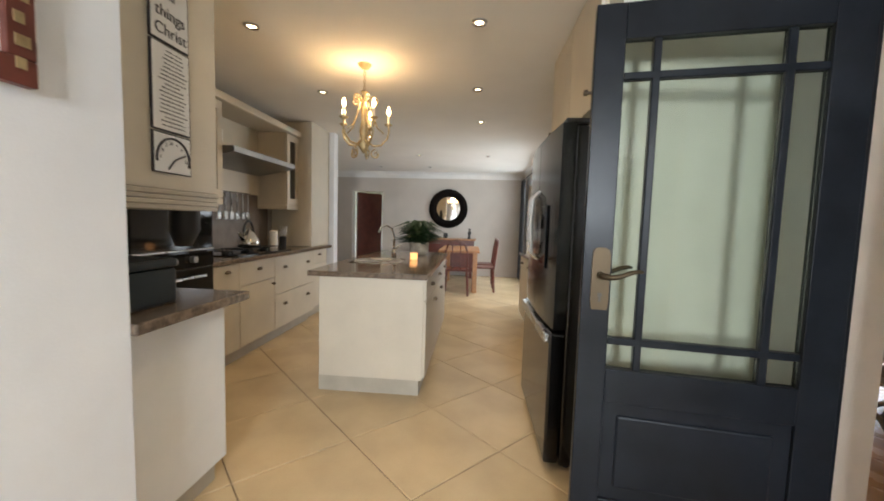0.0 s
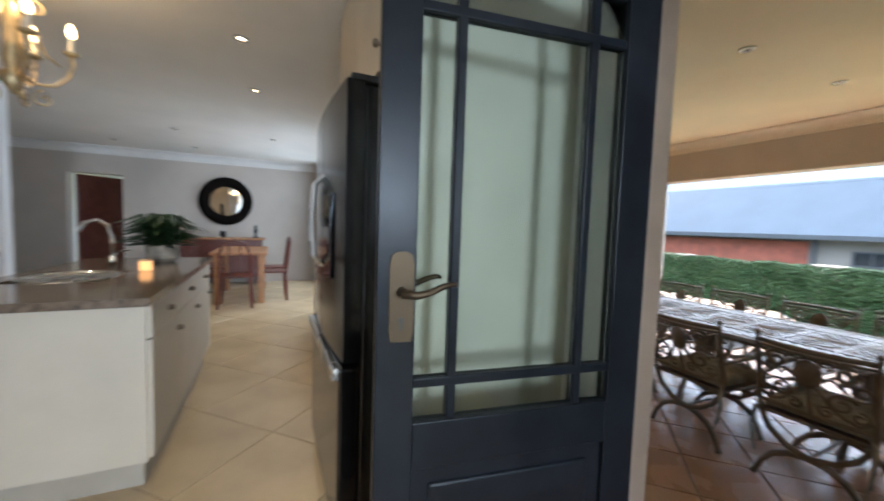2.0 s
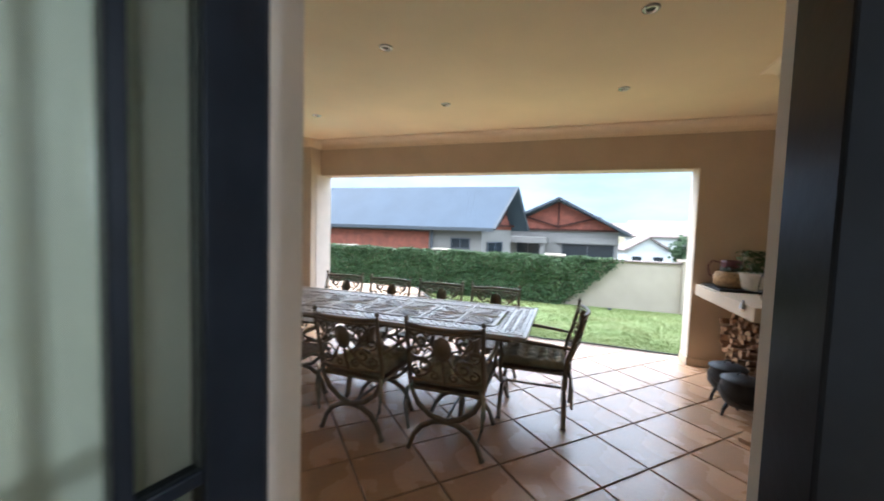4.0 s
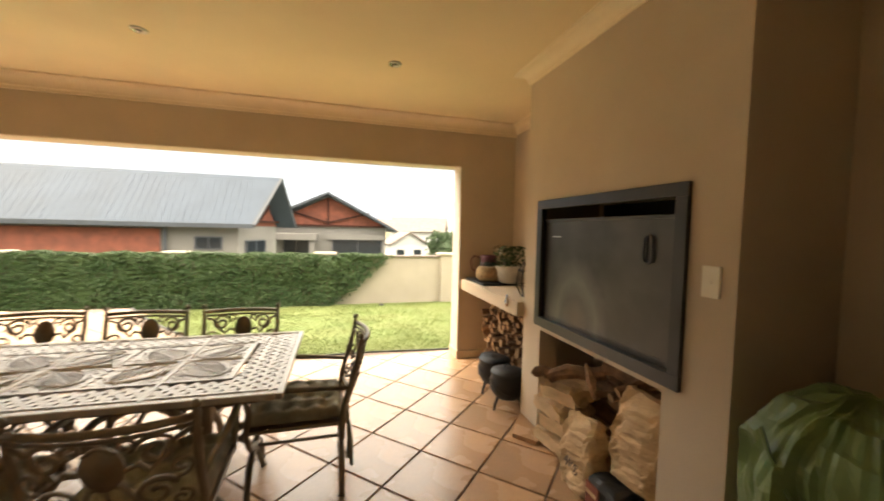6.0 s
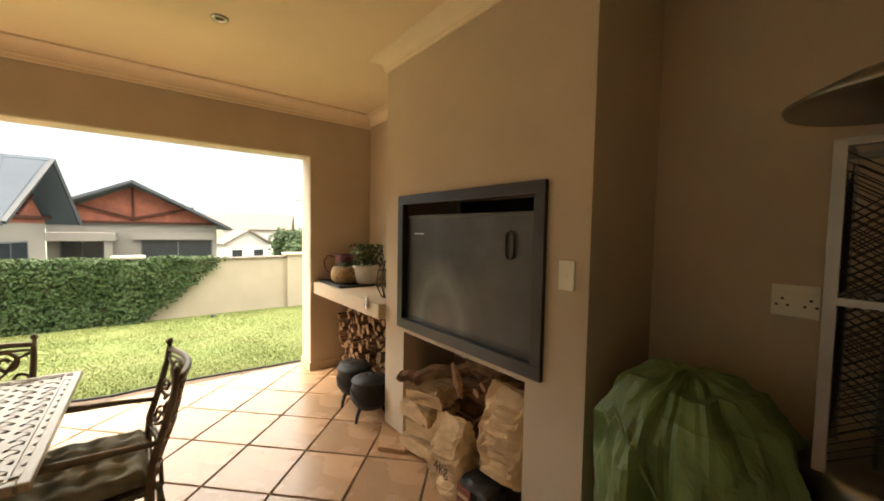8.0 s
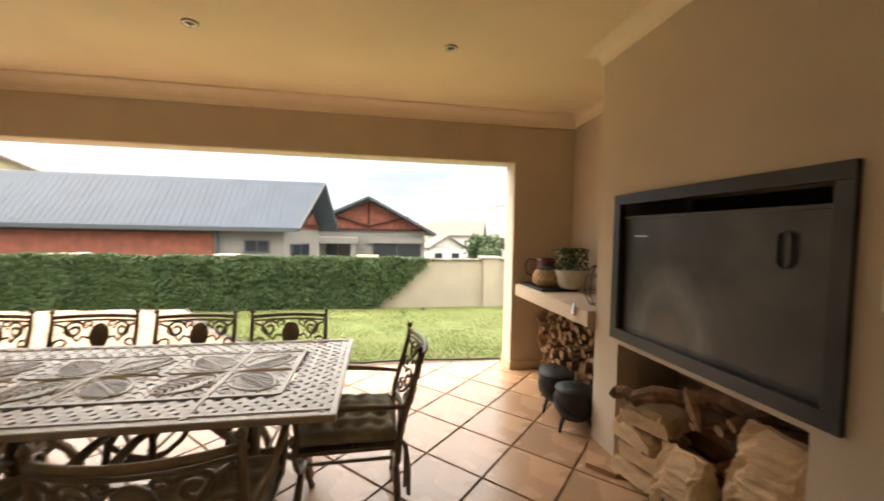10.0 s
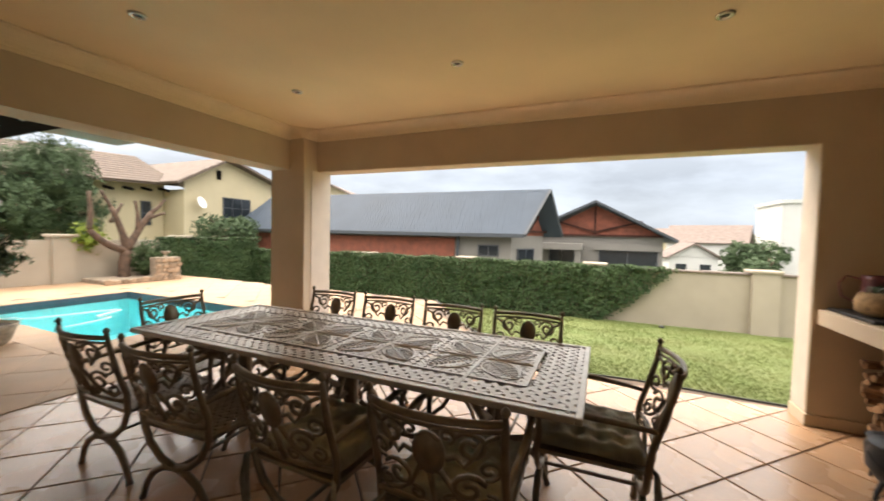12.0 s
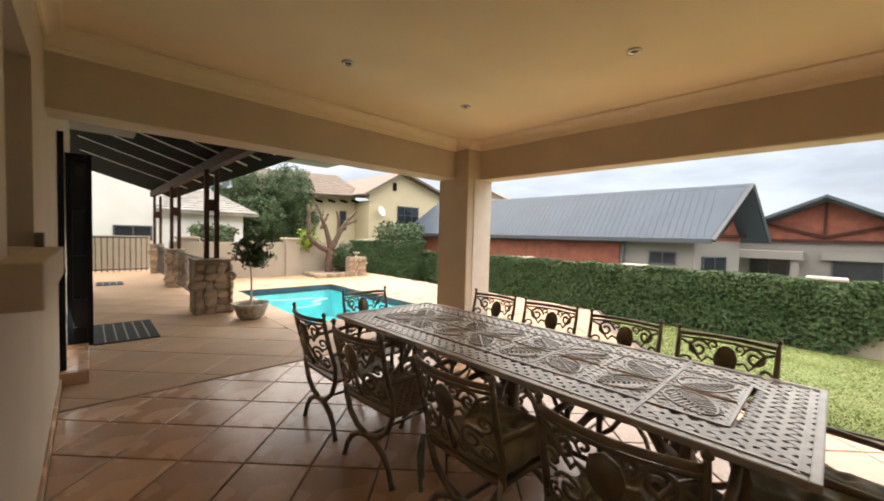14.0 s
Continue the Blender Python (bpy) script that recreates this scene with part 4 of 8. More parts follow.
for s in (-1, 1):
    hb_ = bmesh.new()
    o = s * (LT / 2 + 0.004)
    outline = [(-0.026, -0.11), (0.026, -0.11), (0.031, -0.085), (0.031, 0.085), (0.026, 0.11), (0.012, 0.118), (-0.012, 0.118), (-0.026, 0.11), (-0.031, 0.085), (-0.031, -0.085)]
    cx, cz = LW - 0.062, 1.06
    a = [hb_.verts.new((cx + x, o - 0.004, cz + z)) for x, z in outline]
    c = [hb_.verts.new((cx + x, o + 0.004, cz + z)) for x, z in outline]
    hb_.faces.new(a)
    hb_.faces.new(c[::-1])
    for i in range(len(a)):
        j = (i + 1) % len(a)
        hb_.faces.new((a[i], c[i], c[j], a[j]))
    bmesh.ops.recalc_face_normals(hb_, faces=hb_.faces)
    plate = part("lock_plate", hb_, BRASS, dl, "worn antique brass lock plate", world=False)
    lv = bmesh.new()
    cyl(lv, (cx, o, cz + 0.02), (cx, o + s * 0.05, cz + 0.02), 0.011)
    sweep(lv, [(cx + 0.008, o + s * 0.048, cz + 0.02), (cx - 0.03, o + s * 0.052, cz + 0.016), (cx - 0.06, o + s * 0.052, cz + 0.022), (cx - 0.09, o + s * 0.05, cz + 0.036), (cx - 0.115, o + s * 0.048, cz + 0.042), (cx - 0.13, o + s * 0.046, cz + 0.040)], [0.011, 0.010, 0.009, 0.0085, 0.0075, 0.005], 8)
    part("lever", lv, BRASS, plate, world=False, smooth=True)
    kh = bmesh.new()
    cyl(kh, (cx, o + s * 0.003, cz - 0.055), (cx, o + s * 0.0052, cz - 0.055), 0.008)
    box(kh, cx - 0.004, o + s * 0.0045 - 0.001, cz - 0.08, cx + 0.004, o + s * 0.0045 + 0.001, cz - 0.055)
    part("keyhole", kh, BLACKMAT, plate, world=False)
for z in (0.25, 1.0, 1.8):
    hg = bmesh.new()
    cyl(hg, (0.0, -0.03, z - 0.05), (0.0, -0.03, z + 0.05), 0.008)
    part("hinge", hg, BRASS, dl, world=False)

df = thing("door_1", "black painted wooden door frame", "door frame", pose(1.22, 0.92, 0.0), kind="structure")
for nm, q in (("frame_jamb", (1.155, 1.335, 0.0, 1.265, 1.398, DOOR_H)), ("frame_jamb", (1.155, 0.452, 0.0, 1.265, 0.515, DOOR_H)), ("frame_head", (1.155, 0.515, DOOR_H - 0.06, 1.265, 1.335, DOOR_H - 0.002)), ("threshold", (1.16, 0.515, -0.12, 1.43, 1.335, 0.012))):
    part(nm, bx(*q, bevel=0.004), BLACKWOOD if nm != "threshold" else TILE_OUT, df)
rvl = bmesh.new()
box(rvl, 1.265, 1.394, 0.0, 1.434, 1.3985, DOOR_H)
box(rvl, 1.265, 0.4515, 0.0, 1.434, 0.456, DOOR_H)
part("trim_door_reveal", rvl, REVEAL, kind="structure", label="pale plastered door reveal")
part("floor_step", bx(1.432, 0.3, FL, 1.70, 1.55, FL + 0.09, bevel=0.008), TILE_OUT, kind="structure", label="terracotta step outside the kitchen door", category="step")


# ---- patio table of cast aluminium ----
TX0, TX1, TY0, TY1, TZ = 3.15, 4.19, 1.00, 3.90, FL + 0.725
TM = pose((TX0 + TX1) / 2, (TY0 + TY1) / 2, FL)
table = thing("patio_table", "long bronze cast-aluminium patio table with pierced lattice top", "table", TM)
HWX, HWY, TT = (TX1 - TX0) / 2, (TY1 - TY0) / 2, TZ - FL


def clip_line(c, sgn, hx, hy):
    """Ends of the 45 degree line y = sgn*x + c within a rectangle."""
    pts = []
    for x in (-hx, hx):
        y = sgn * x + c
        if -hy <= y <= hy:
            pts.append((x, y))
    for y in (-hy, hy):
        x = (y - c) / sgn
        if -hx < x < hx:
            pts.append((x, y))
    return sorted(pts) if len(pts) == 2 else None


def lattice(bm, hx, hy, z, pitch, w, th, holes=(), lift=0.0):
    """Diagonal bars woven over and under one another; holes: rectangles left free."""
    n = int((hx + hy) / pitch) + 1
    for sgn in (1, -1):
        for k in range(-n, n + 1):
            e = clip_line(k * pitch, sgn, hx, hy)
            if not e:
                continue
            (xa, ya), (xb, yb) = e
            L = math.hypot(xb - xa, yb - ya)
            m = max(2, int(L / (pitch / math.sqrt(2))))
            px, py = -(yb - ya) / L * w / 2, (xb - xa) / L * w / 2
            prev = None
            for i in range(m + 1):
                t = i / m
                x, y = xa + (xb - xa) * t, ya + (yb - ya) * t
                if any(h[0] < x < h[2] and h[1] < y < h[3] for h in holes):
                    prev = None
                    continue
                zz = z + lift * (1 if (i + (0 if sgn > 0 else 1)) % 2 else -1) + (0.0004 if sgn > 0 else 0)
                cur = [bm.verts.new(c) for c in ((x + px, y + py, zz), (x - px, y - py, zz), (x - px, y - py, zz - th), (x + px, y + py, zz - th))]
                if prev:
                    for a in range(4):
                        c = (a + 1) % 4
                        bm.faces.new((prev[a], prev[c], cur[c], cur[a]))
                prev = cur


panels = [(-0.30, -1.20 + i * 0.60, 0.30, -0.60 + i * 0.60) for i in range(4)]
rim = bmesh.new()
for q in ((-HWX, -HWY, HWX, -HWY + 0.03), (-HWX, HWY - 0.03, HWX, HWY), (-HWX, -HWY + 0.03, -HWX + 0.03, HWY - 0.03), (HWX - 0.03, -HWY + 0.03, HWX, HWY - 0.03)):
    box(rim, q[0], q[1], TT - 0.03, q[2], q[3], TT, bevel=0.006)
for s in (-1, 1):
    box(rim, s * (HWX - 0.055) - 0.004, -HWY + 0.03, TT - 0.012, s * (HWX - 0.055) + 0.004, HWY - 0.03, TT + 0.001)
    box(rim, -HWX + 0.03, s * (HWY - 0.055) - 0.004, TT - 0.012, HWX - 0.03, s * (HWY - 0.055) + 0.004, TT + 0.001)
for s in (-0.9, 0.9):
    box(rim, -HWX + 0.03, s - 0.009, TT - 0.012, HWX - 0.03, s - 0.001, TT + 0.0012)
    box(rim, -HWX + 0.03, s + 0.001, TT - 0.012, HWX - 0.03, s + 0.009, TT + 0.0012)
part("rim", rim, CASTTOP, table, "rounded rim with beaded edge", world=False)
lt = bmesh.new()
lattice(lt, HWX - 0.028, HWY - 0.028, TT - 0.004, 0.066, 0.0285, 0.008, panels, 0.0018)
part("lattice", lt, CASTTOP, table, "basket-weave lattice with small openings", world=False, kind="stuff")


def leaf_motif(bm, cx, cy, ang, L, W, z):
    """A pierced leaf: rim, midrib and side ribs."""
    c, s = math.cos(ang), math.sin(ang)
    f = lambda u, v: (cx + c * u - s * v, cy + s * u + c * v, z)
    sweep(bm, [f(L / 2 + L / 2 * math.cos(2 * math.pi * i / 22), W * math.sin(2 * math.pi * i / 22) * (1 - 0.25 * math.cos(2 * math.pi * i / 22))) for i in range(22)], 0.0065, 5, closed=True)
    sweep(bm, [f(0, 0), f(L, 0)], 0.006, 5)
    for k in range(1, 10):
        u = L * k / 10.2
        h = W * math.sqrt(max(0, 1 - ((u - L / 2) / (L / 2)) ** 2)) * 0.98
        for sg in (-1, 1):
            sweep(bm, [f(u - 0.012, 0), f(u + 0.012, sg * h * 0.6), f(u + 0.026, sg * h * 0.95)], 0.0052, 4)


for x0, y0, x1, y1 in panels:
    pn = bmesh.new()
    cx, cy = (x0 + x1) / 2, (y0 + y1) / 2
    for q in ((x0, y0, x0 + 0.013, y1), (x1 - 0.013, y0, x1, y1)) + (((x0, y0, x1, y0 + 0.013),) if y0 < -1.1 else ()) + (((x0, y1 - 0.013, x1, y1),) if y1 > 1.1 else ()):
        box(pn, q[0], q[1], TT - 0.012, q[2], q[3], TT + 0.0005)
    for k in range(4):
        a = radians(45 + 90 * k)
        leaf_motif(pn, cx + 0.075 * math.cos(a), cy + 0.075 * math.sin(a), a, 0.255, 0.088, TT - 0.0035)
        b_ = radians(90 * k)
        sweep(pn, [(cx, cy, TT - 0.006), (cx + 0.28 * math.cos(b_), cy + 0.28 * math.sin(b_), TT - 0.006)], 0.010, 5)
        for sg in (-1, 1):
            for r, d in ((0.030, 0.085), (0.046, 0.165), (0.036, 0.245)):
                px, py = cx + d * math.cos(b_ + sg * 0.22), cy + d * math.sin(b_ + sg * 0.22)
                sweep(pn, [(px + r * (1 - i / 22) * math.cos(b_ + sg * i * 0.55), py + r * (1 - i / 22) * math.sin(b_ + sg * i * 0.55), TT - 0.006) for i in range(16)], 0.0055, 4)
    cyl(pn, (cx, cy, TT - 0.012), (cx, cy, TT), 0.035, seg=14)
    fine = bmesh.new()
    spots = [(0.202 + q) * 0.7071 for q in (-0.055, 0.0, 0.055)]
    lattice(fine, 0.295, 0.295, 0.0, 0.0475, 0.0235, 0.006, [(a * p - 0.022, c * p - 0.022, a * p + 0.022, c * p + 0.022) for p in spots for a in (-1, 1) for c in (-1, 1)], 0.001)
    bmesh.ops.translate(fine, vec=(cx, cy, TT - 0.0045), verts=fine.verts)
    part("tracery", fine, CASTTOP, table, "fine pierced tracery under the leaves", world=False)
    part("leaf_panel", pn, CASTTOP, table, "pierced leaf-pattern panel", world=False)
ap = bmesh.new()
for s in (-1, 1):
    box(ap, s * (HWX - 0.10) - 0.012, -HWY + 0.12, TT - 0.07, s * (HWX - 0.10) + 0.012, HWY - 0.12, TT - 0.03)
    box(ap, -HWX + 0.112, s * (HWY - 0.13) - 0.012, TT - 0.07, HWX - 0.112, s * (HWY - 0.13) + 0.012, TT - 0.03)
part("apron", ap, CAST, table, world=False)


def scroll(cx, cz, r, a0, turns, n=18, shrink=0.8):
    return [(cx + r * (1 - shrink * i / n) * math.cos(a0 + turns * 6.2832 * i / n), cz + r * (1 - shrink * i / n) * math.sin(a0 + turns * 6.2832 * i / n)) for i in range(n + 1)]


for yy in (-0.98, 0.0, 0.98):
    for s in (-1, 1):
        lg = bmesh.new()
        prof = [(0.16, 0.66), (0.10, 0.60), (0.09, 0.48), (0.16, 0.36), (0.27, 0.25), (0.34, 0.13), (0.36, 0.03), (0.385, 0.015)]
        sweep(lg, [(s * x, yy, z) for x, z in prof], [0.026, 0.026, 0.024, 0.023, 0.022, 0.022, 0.024, 0.018], 8)
        for cx, cz, r, a0, tn in ((0.22, 0.50, 0.09, 3.1, -1.2), (0.30, 0.36, 0.06, 4.0, 1.1), (0.10, 0.30, 0.07, 0.3, 1.2)):
            sweep(lg, [(s * x, yy, z) for x, z in scroll(cx, cz, r, a0, tn)], 0.011, 5)
        sweep(lg, [(s * 0.12, yy, 0.45), (s * 0.30, yy, 0.56), (s * 0.42, yy, TT - 0.06)], 0.018, 6)
        part("leg", lg, CAST, table, world=False, smooth=True)
    cm = bmesh.new()
    cyl(cm, (0, yy, 0.10), (0, yy, TT - 0.03), 0.045, 0.055, 12)
    lathe(cm, [(0.02, 0.05), (0.075, 0.09), (0.05, 0.13)], (0, yy, 0), 12)
    sweep(cm, [(-0.2, yy, 0.40), (0, yy, 0.36), (0.2, yy, 0.40)], 0.018, 6)
    part("pedestal", cm, CAST, table, world=False)
st = bmesh.new()
sweep(st, [(0, -0.98, 0.17), (0, 0.98, 0.17)], 0.016, 6)
part("stretcher", st, CAST, table, world=False)


# ---- cast-aluminium armchairs: the seat looks to +x, the back stands at x=0 ----
def build_chair(cushion):
    lab = "bronze cast-aluminium scrollwork armchair" + (" with buttoned grey-olive cushion" if cushion else " with bare lattice seat")
    ch = thing("patio_chair", lab, "chair", Matrix(), group="chairs round the patio table")
    W, SH, D = 0.255, 0.41, 0.47
    back = lambda u, z: (-0.10 * max(0, (z - SH)) / 0.45 - 0.055 * (1 - (u / W) ** 2) * min(1, max(0, z - SH + 0.05) * 4), u, z)
    for s in (-1, 1):
        p = bmesh.new()
        sweep(p, [(-0.10, s * 0.262, 0.905), (-0.085, s * 0.26, 0.80), (-0.05, s * 0.258, 0.66), (-0.01, s * 0.262, 0.52), (0.0, s * 0.255, SH), (0.0, s * 0.20, 0.31), (0.0, s * 0.11, 0.245), (0.0, s * 0.012, 0.222)], [0.011, 0.015, 0.016, 0.016, 0.017, 0.018, 0.018, 0.016], 7)
        lathe(p, [(0.006, 0), (0.016, 0.008), (0.018, 0.018), (0.010, 0.03), (0.003, 0.036)], (-0.10, s * 0.262, 0.90), 8)
        part("back_post", p, CAST, ch, world=False, smooth=True)
        for x in (0.0, D):
            lg = bmesh.new()
            w_ = 0.265
            sweep(lg, [(x, s * 0.012, 0.215), (x, s * 0.09, 0.205), (x, s * 0.17, 0.165), (x, s * 0.225, 0.10), (x, s * (w_ - 0.01), 0.025), (x, s * w_, 0.004)], [0.016, 0.019, 0.019, 0.017, 0.016, 0.020], 7)
            part("leg", lg, CAST, ch, world=False, smooth=True)
        fp = bmesh.new()
        sweep(fp, [(D - 0.02, s * 0.262, 0.635), (D, s * 0.268, 0.60), (D - 0.015, s * 0.262, 0.50), (D, s * 0.25, SH - 0.01), (D, s * 0.19, 0.31), (D, s * 0.11, 0.245), (D, s * 0.012, 0.222)], 0.015, 7)
        part("front_post", fp, CAST, ch, world=False, smooth=True)
        ar = bmesh.new()
        sweep(ar, [(-0.03, s * 0.262, 0.61), (0.10, s * 0.275, 0.625), (0.25, s * 0.285, 0.635), (0.38, s * 0.282, 0.65), (D, s * 0.275, 0.645), (D + 0.025, s * 0.272, 0.615), (D + 0.01, s * 0.27, 0.595)], [0.012, 0.015, 0.018, 0.018, 0.017, 0.015, 0.010], 8)
        part("armrest", ar, CAST, ch, world=False, smooth=True)
    boss = bmesh.new()
    for x in (0.0, D):
        sweep(boss, [(x, -0.075, 0.232), (x, -0.03, 0.218), (x, 0.03, 0.218), (x, 0.075, 0.232)], 0.02, 7)
    sweep(boss, [(0, 0, 0.215), (D, 0, 0.215)], 0.010, 6)
    part("stretcher", boss, CAST, ch, world=False)
    for z, r, nm_ in ((0.875, 0.015, "top_rail"), (0.845, 0.008, "bead_rail"), (0.475, 0.011, "lower_rail")):
        tr = bmesh.new()
        sweep(tr, [back(u * W / 6, z) for u in range(-6, 7)], r, 7)
        part(nm_, tr, CAST, ch, world=False, smooth=True)
    sc = bmesh.new()
    med = [back(0.062 * math.cos(i * 0.3491), 0.735 + 0.088 * math.sin(i * 0.3491)) for i in range(18)]
    c0 = sc.verts.new(Vector(back(0, 0.735)) + Vector((-0.012, 0, 0)))
    c1 = sc.verts.new(Vector(back(0, 0.735)) + Vector((0.012, 0, 0)))
    ra, rb = [sc.verts.new(Vector(m_) + Vector((-0.006, 0, 0))) for m_ in med], [sc.verts.new(Vector(m_) + Vector((0.006, 0, 0))) for m_ in med]
    for i in range(18):
        j = (i + 1) % 18
        sc.faces.new((c0, ra[j], ra[i]))
        sc.faces.new((c1, rb[i], rb[j]))
        sc.faces.new((ra[i], ra[j], rb[j], rb[i]))
    for k in (0.665, 0.735, 0.805):
        sweep(sc, [back(u * 0.012, k + 0.012 * math.cos(u * 0.8)) for u in range(-4, 5)], 0.008, 5)
    sweep(sc, [back(0, z) for z in (0.475, 0.56, 0.65)], 0.012, 6)
    part("medallion", sc, CAST, ch, "oval medallion in the back", world=False, smooth=True)

    def scroll_part(pts_, r, flat=1.0):
        b = bmesh.new()
        sweep(b, pts_, r, 5, flat=flat)
        part("scroll", b, CAST, ch, world=False, smooth=True)

    for s in (-1, 1):
        for cx, cz, r, a0, tn, th in ((0.15, 0.78, 0.062, 2.6, -1.35, 0.0105), (0.135, 0.60, 0.066, 0.4, 1.3, 0.0105), (0.208, 0.69, 0.046, 4.4, 1.2, 0.009), (0.07, 0.815, 0.032, 5.0, 1.1, 0.008), (0.20, 0.545, 0.04, 1.6, -1.2, 0.008), (0.07, 0.525, 0.036, 1.2, 1.2, 0.008)):
            scroll_part([back(s * x, z) for x, z in scroll(cx, cz, r, a0, tn, 14, 0.75)], th * 0.8, 1.3)
        scroll_part([back(s * u, z) for u, z in ((0.062, 0.72), (0.10, 0.735), (0.125, 0.70), (0.15, 0.73), (0.19, 0.80), (0.245, 0.83))], 0.010)
        scroll_part([back(s * u, z) for u, z in ((0.04, 0.665), (0.085, 0.57), (0.14, 0.52), (0.20, 0.50), (0.245, 0.53))], 0.010)
    se = bmesh.new()
    for q in ((-0.005, -0.26, 0.02, 0.26), (D - 0.005, -0.26, D + 0.02, 0.26), (0.02, -0.26, D - 0.005, -0.235), (0.02, 0.235, D - 0.005, 0.26)):
        box(se, q[0], q[1], SH - 0.014, q[2], q[3], SH + 0.008, bevel=0.005)
    part("seat_frame", se, CAST, ch, world=False)
    sl = bmesh.new()
    lattice(sl, D / 2 - 0.01, 0.24, 0.0, 0.056, 0.027, 0.007, (), 0.0014)
    bmesh.ops.translate(sl, vec=(D / 2 + 0.007, 0, SH + 0.003), verts=sl.verts)
    part("seat", sl, CAST, ch, "pierced lattice seat", world=False)
    if cushion:
        cu = bmesh.new()
        n = 26
        for side in (1, -1):
            vs = []
            for i in range(n + 1):
                row = []
                for j in range(n + 1):
                    u, v = -1 + 2 * i / n, -1 + 2 * j / n
                    edge = max(0.0, 1 - max(abs(u), abs(v)) ** 6)
                    tuft = 1 - 0.95 * sum(math.exp(-((u - a) ** 2 + (v - b) ** 2) / 0.022) for a in (-0.66, -0.22, 0.22, 0.66) for b in (-0.66, -0.22, 0.22, 0.66))
                    h = (0.022 + 0.042 * max(0.0, tuft) + 0.012 * noise.noise((u * 5, v * 5, 1))) * edge ** 0.4 if side > 0 else 0.018 * edge ** 0.5
                    row.append(cu.verts.new((D / 2 + 0.015 + u * 0.245 * (1 + 0.012 * math.sin(v * 9)), v * 0.25 * (1 + 0.012 * math.sin(u * 9)), SH + 0.030 + side * h)))
                vs.append(row)
            for i in range(n):
                for j in range(n):
                    q = (vs[i][j], vs[i + 1][j], vs[i + 1][j + 1], vs[i][j + 1])
                    cu.faces.new(q if side > 0 else q[::-1])
        bmesh.ops.remove_doubles(cu, verts=cu.verts, dist=0.0006)
        cushion_ob = part("cushion", cu, CUSHION, ch, "buttoned grey-olive seat cushion", world=False, smooth=True)
        for s in (-1, 1):
            for k in range(2):
                tie = bmesh.new()
                sweep(tie, [(0.0, s * 0.24, SH + 0.03), (-0.03, s * (0.262 + 0.01 * k), SH + 0.01), (-0.035 - 0.01 * k, s * (0.262 + 0.02 * k), SH - 0.09), (-0.03 - 0.02 * k, s * (0.26 - 0.015 * k), SH - 0.20 - 0.05 * k)], 0.006, 5, flat=2.0)
                part("tie", tie, CUSHION, cushion_ob, world=False)
    for o in ch.children_recursive:
        for v in o.data.vertices:
            v.co.y *= 0.915
            if v.co.z > SH + 0.1:
                v.co.z = SH + 0.1 + (v.co.z - SH - 0.1) * 0.90
                v.co.x *= 0.94 if v.co.x < 0 else 1
    return ch


bare, soft_ = build_chair(False), build_chair(True)
SPOTS = [(2.83, 3.52, 0, 0), (2.82, 2.87, 3, 0), (2.84, 2.12, -2, 1), (2.85, 1.45, 2, 1),
         (4.38, 3.25, 180, 0), (4.36, 2.64, 181, 0), (4.31, 2.025, 179, 0), (4.29, 1.435, 180, 0),
         (3.68, 0.745, 91, 1), (3.57, 4.03, -88, 0)]
first = {0: bare, 1: soft_}
for x, y, a, c in SPOTS:
    m = pose(x, y, FL, 0, 0, a)
    if first.get(c) is not None:
        first.pop(c).matrix_basis = m
    else:
        copy_thing(soft_ if c else bare, m)

# ---- braai ----
br = thing("braai", "built-in charcoal steel braai with a closed sliding door", "braai", pose(3.25, -0.7, 0.615))
bf = bmesh.new()
X0, X1, Z0, Z1, Y = 2.642, 3.85, 0.608, 1.50, -0.636
for q in ((X0, Z0, X1, Z0 + 0.065), (X0, Z1 - 0.06, X1, Z1), (X0, Z0 + 0.065, X0 + 0.06, Z1 - 0.06), (X1 - 0.06, Z0 + 0.065, X1, Z1 - 0.06)):
    box(bf, q[0], Y - 0.02, q[1], q[2], Y + 0.022, q[3], bevel=0.003)
part("frame", bf, BRAAIFRAME, br)
hood = bmesh.new()
box(hood, 2.67, -1.18, 0.62, 3.84, -0.80, 0.64)
box(hood, 2.67, -1.19, 0.62, 3.84, -1.17, 1.49)
part("firebox", hood, SOOT, br, "sooty black firebox")
dr = bmesh.new()
box(dr, X0 + 0.05, Y - 0.045, Z0 + 0.06, X1 - 0.05, Y - 0.022, Z1 - 0.135, bevel=0.003)
box(dr, X0 + 0.055, Y - 0.05, Z1 - 0.150, X1 - 0.055, Y - 0.010, Z1 - 0.132, bevel=0.003)
box(dr, X0 + 0.075, Y - 0.024, Z0 + 0.085, X1 - 0.075, Y - 0.0195, Z0 + 0.095)
door_b = part("sliding_door", dr, BRAAIDOOR, br, "charcoal steel sliding door with a pale arched heat stain")
hd_ = bmesh.new()
loop = [(x + 2.866, z + 1.205) for x, z in arc(0, 0.042, 0.025, 0, 180, 6) + arc(0, -0.042, 0.025, 180, 360, 6)]
sweep(hd_, [(x, Y - 0.012, z) for x, z in loop], 0.0065, 6, closed=True)
part("handle", hd_, BLACKMAT, door_b)
part("maker_plate", bx(3.60, Y - 0.0215, 1.245, 3.70, Y - 0.018, 1.253), STEEL, door_b, "small steel plate")

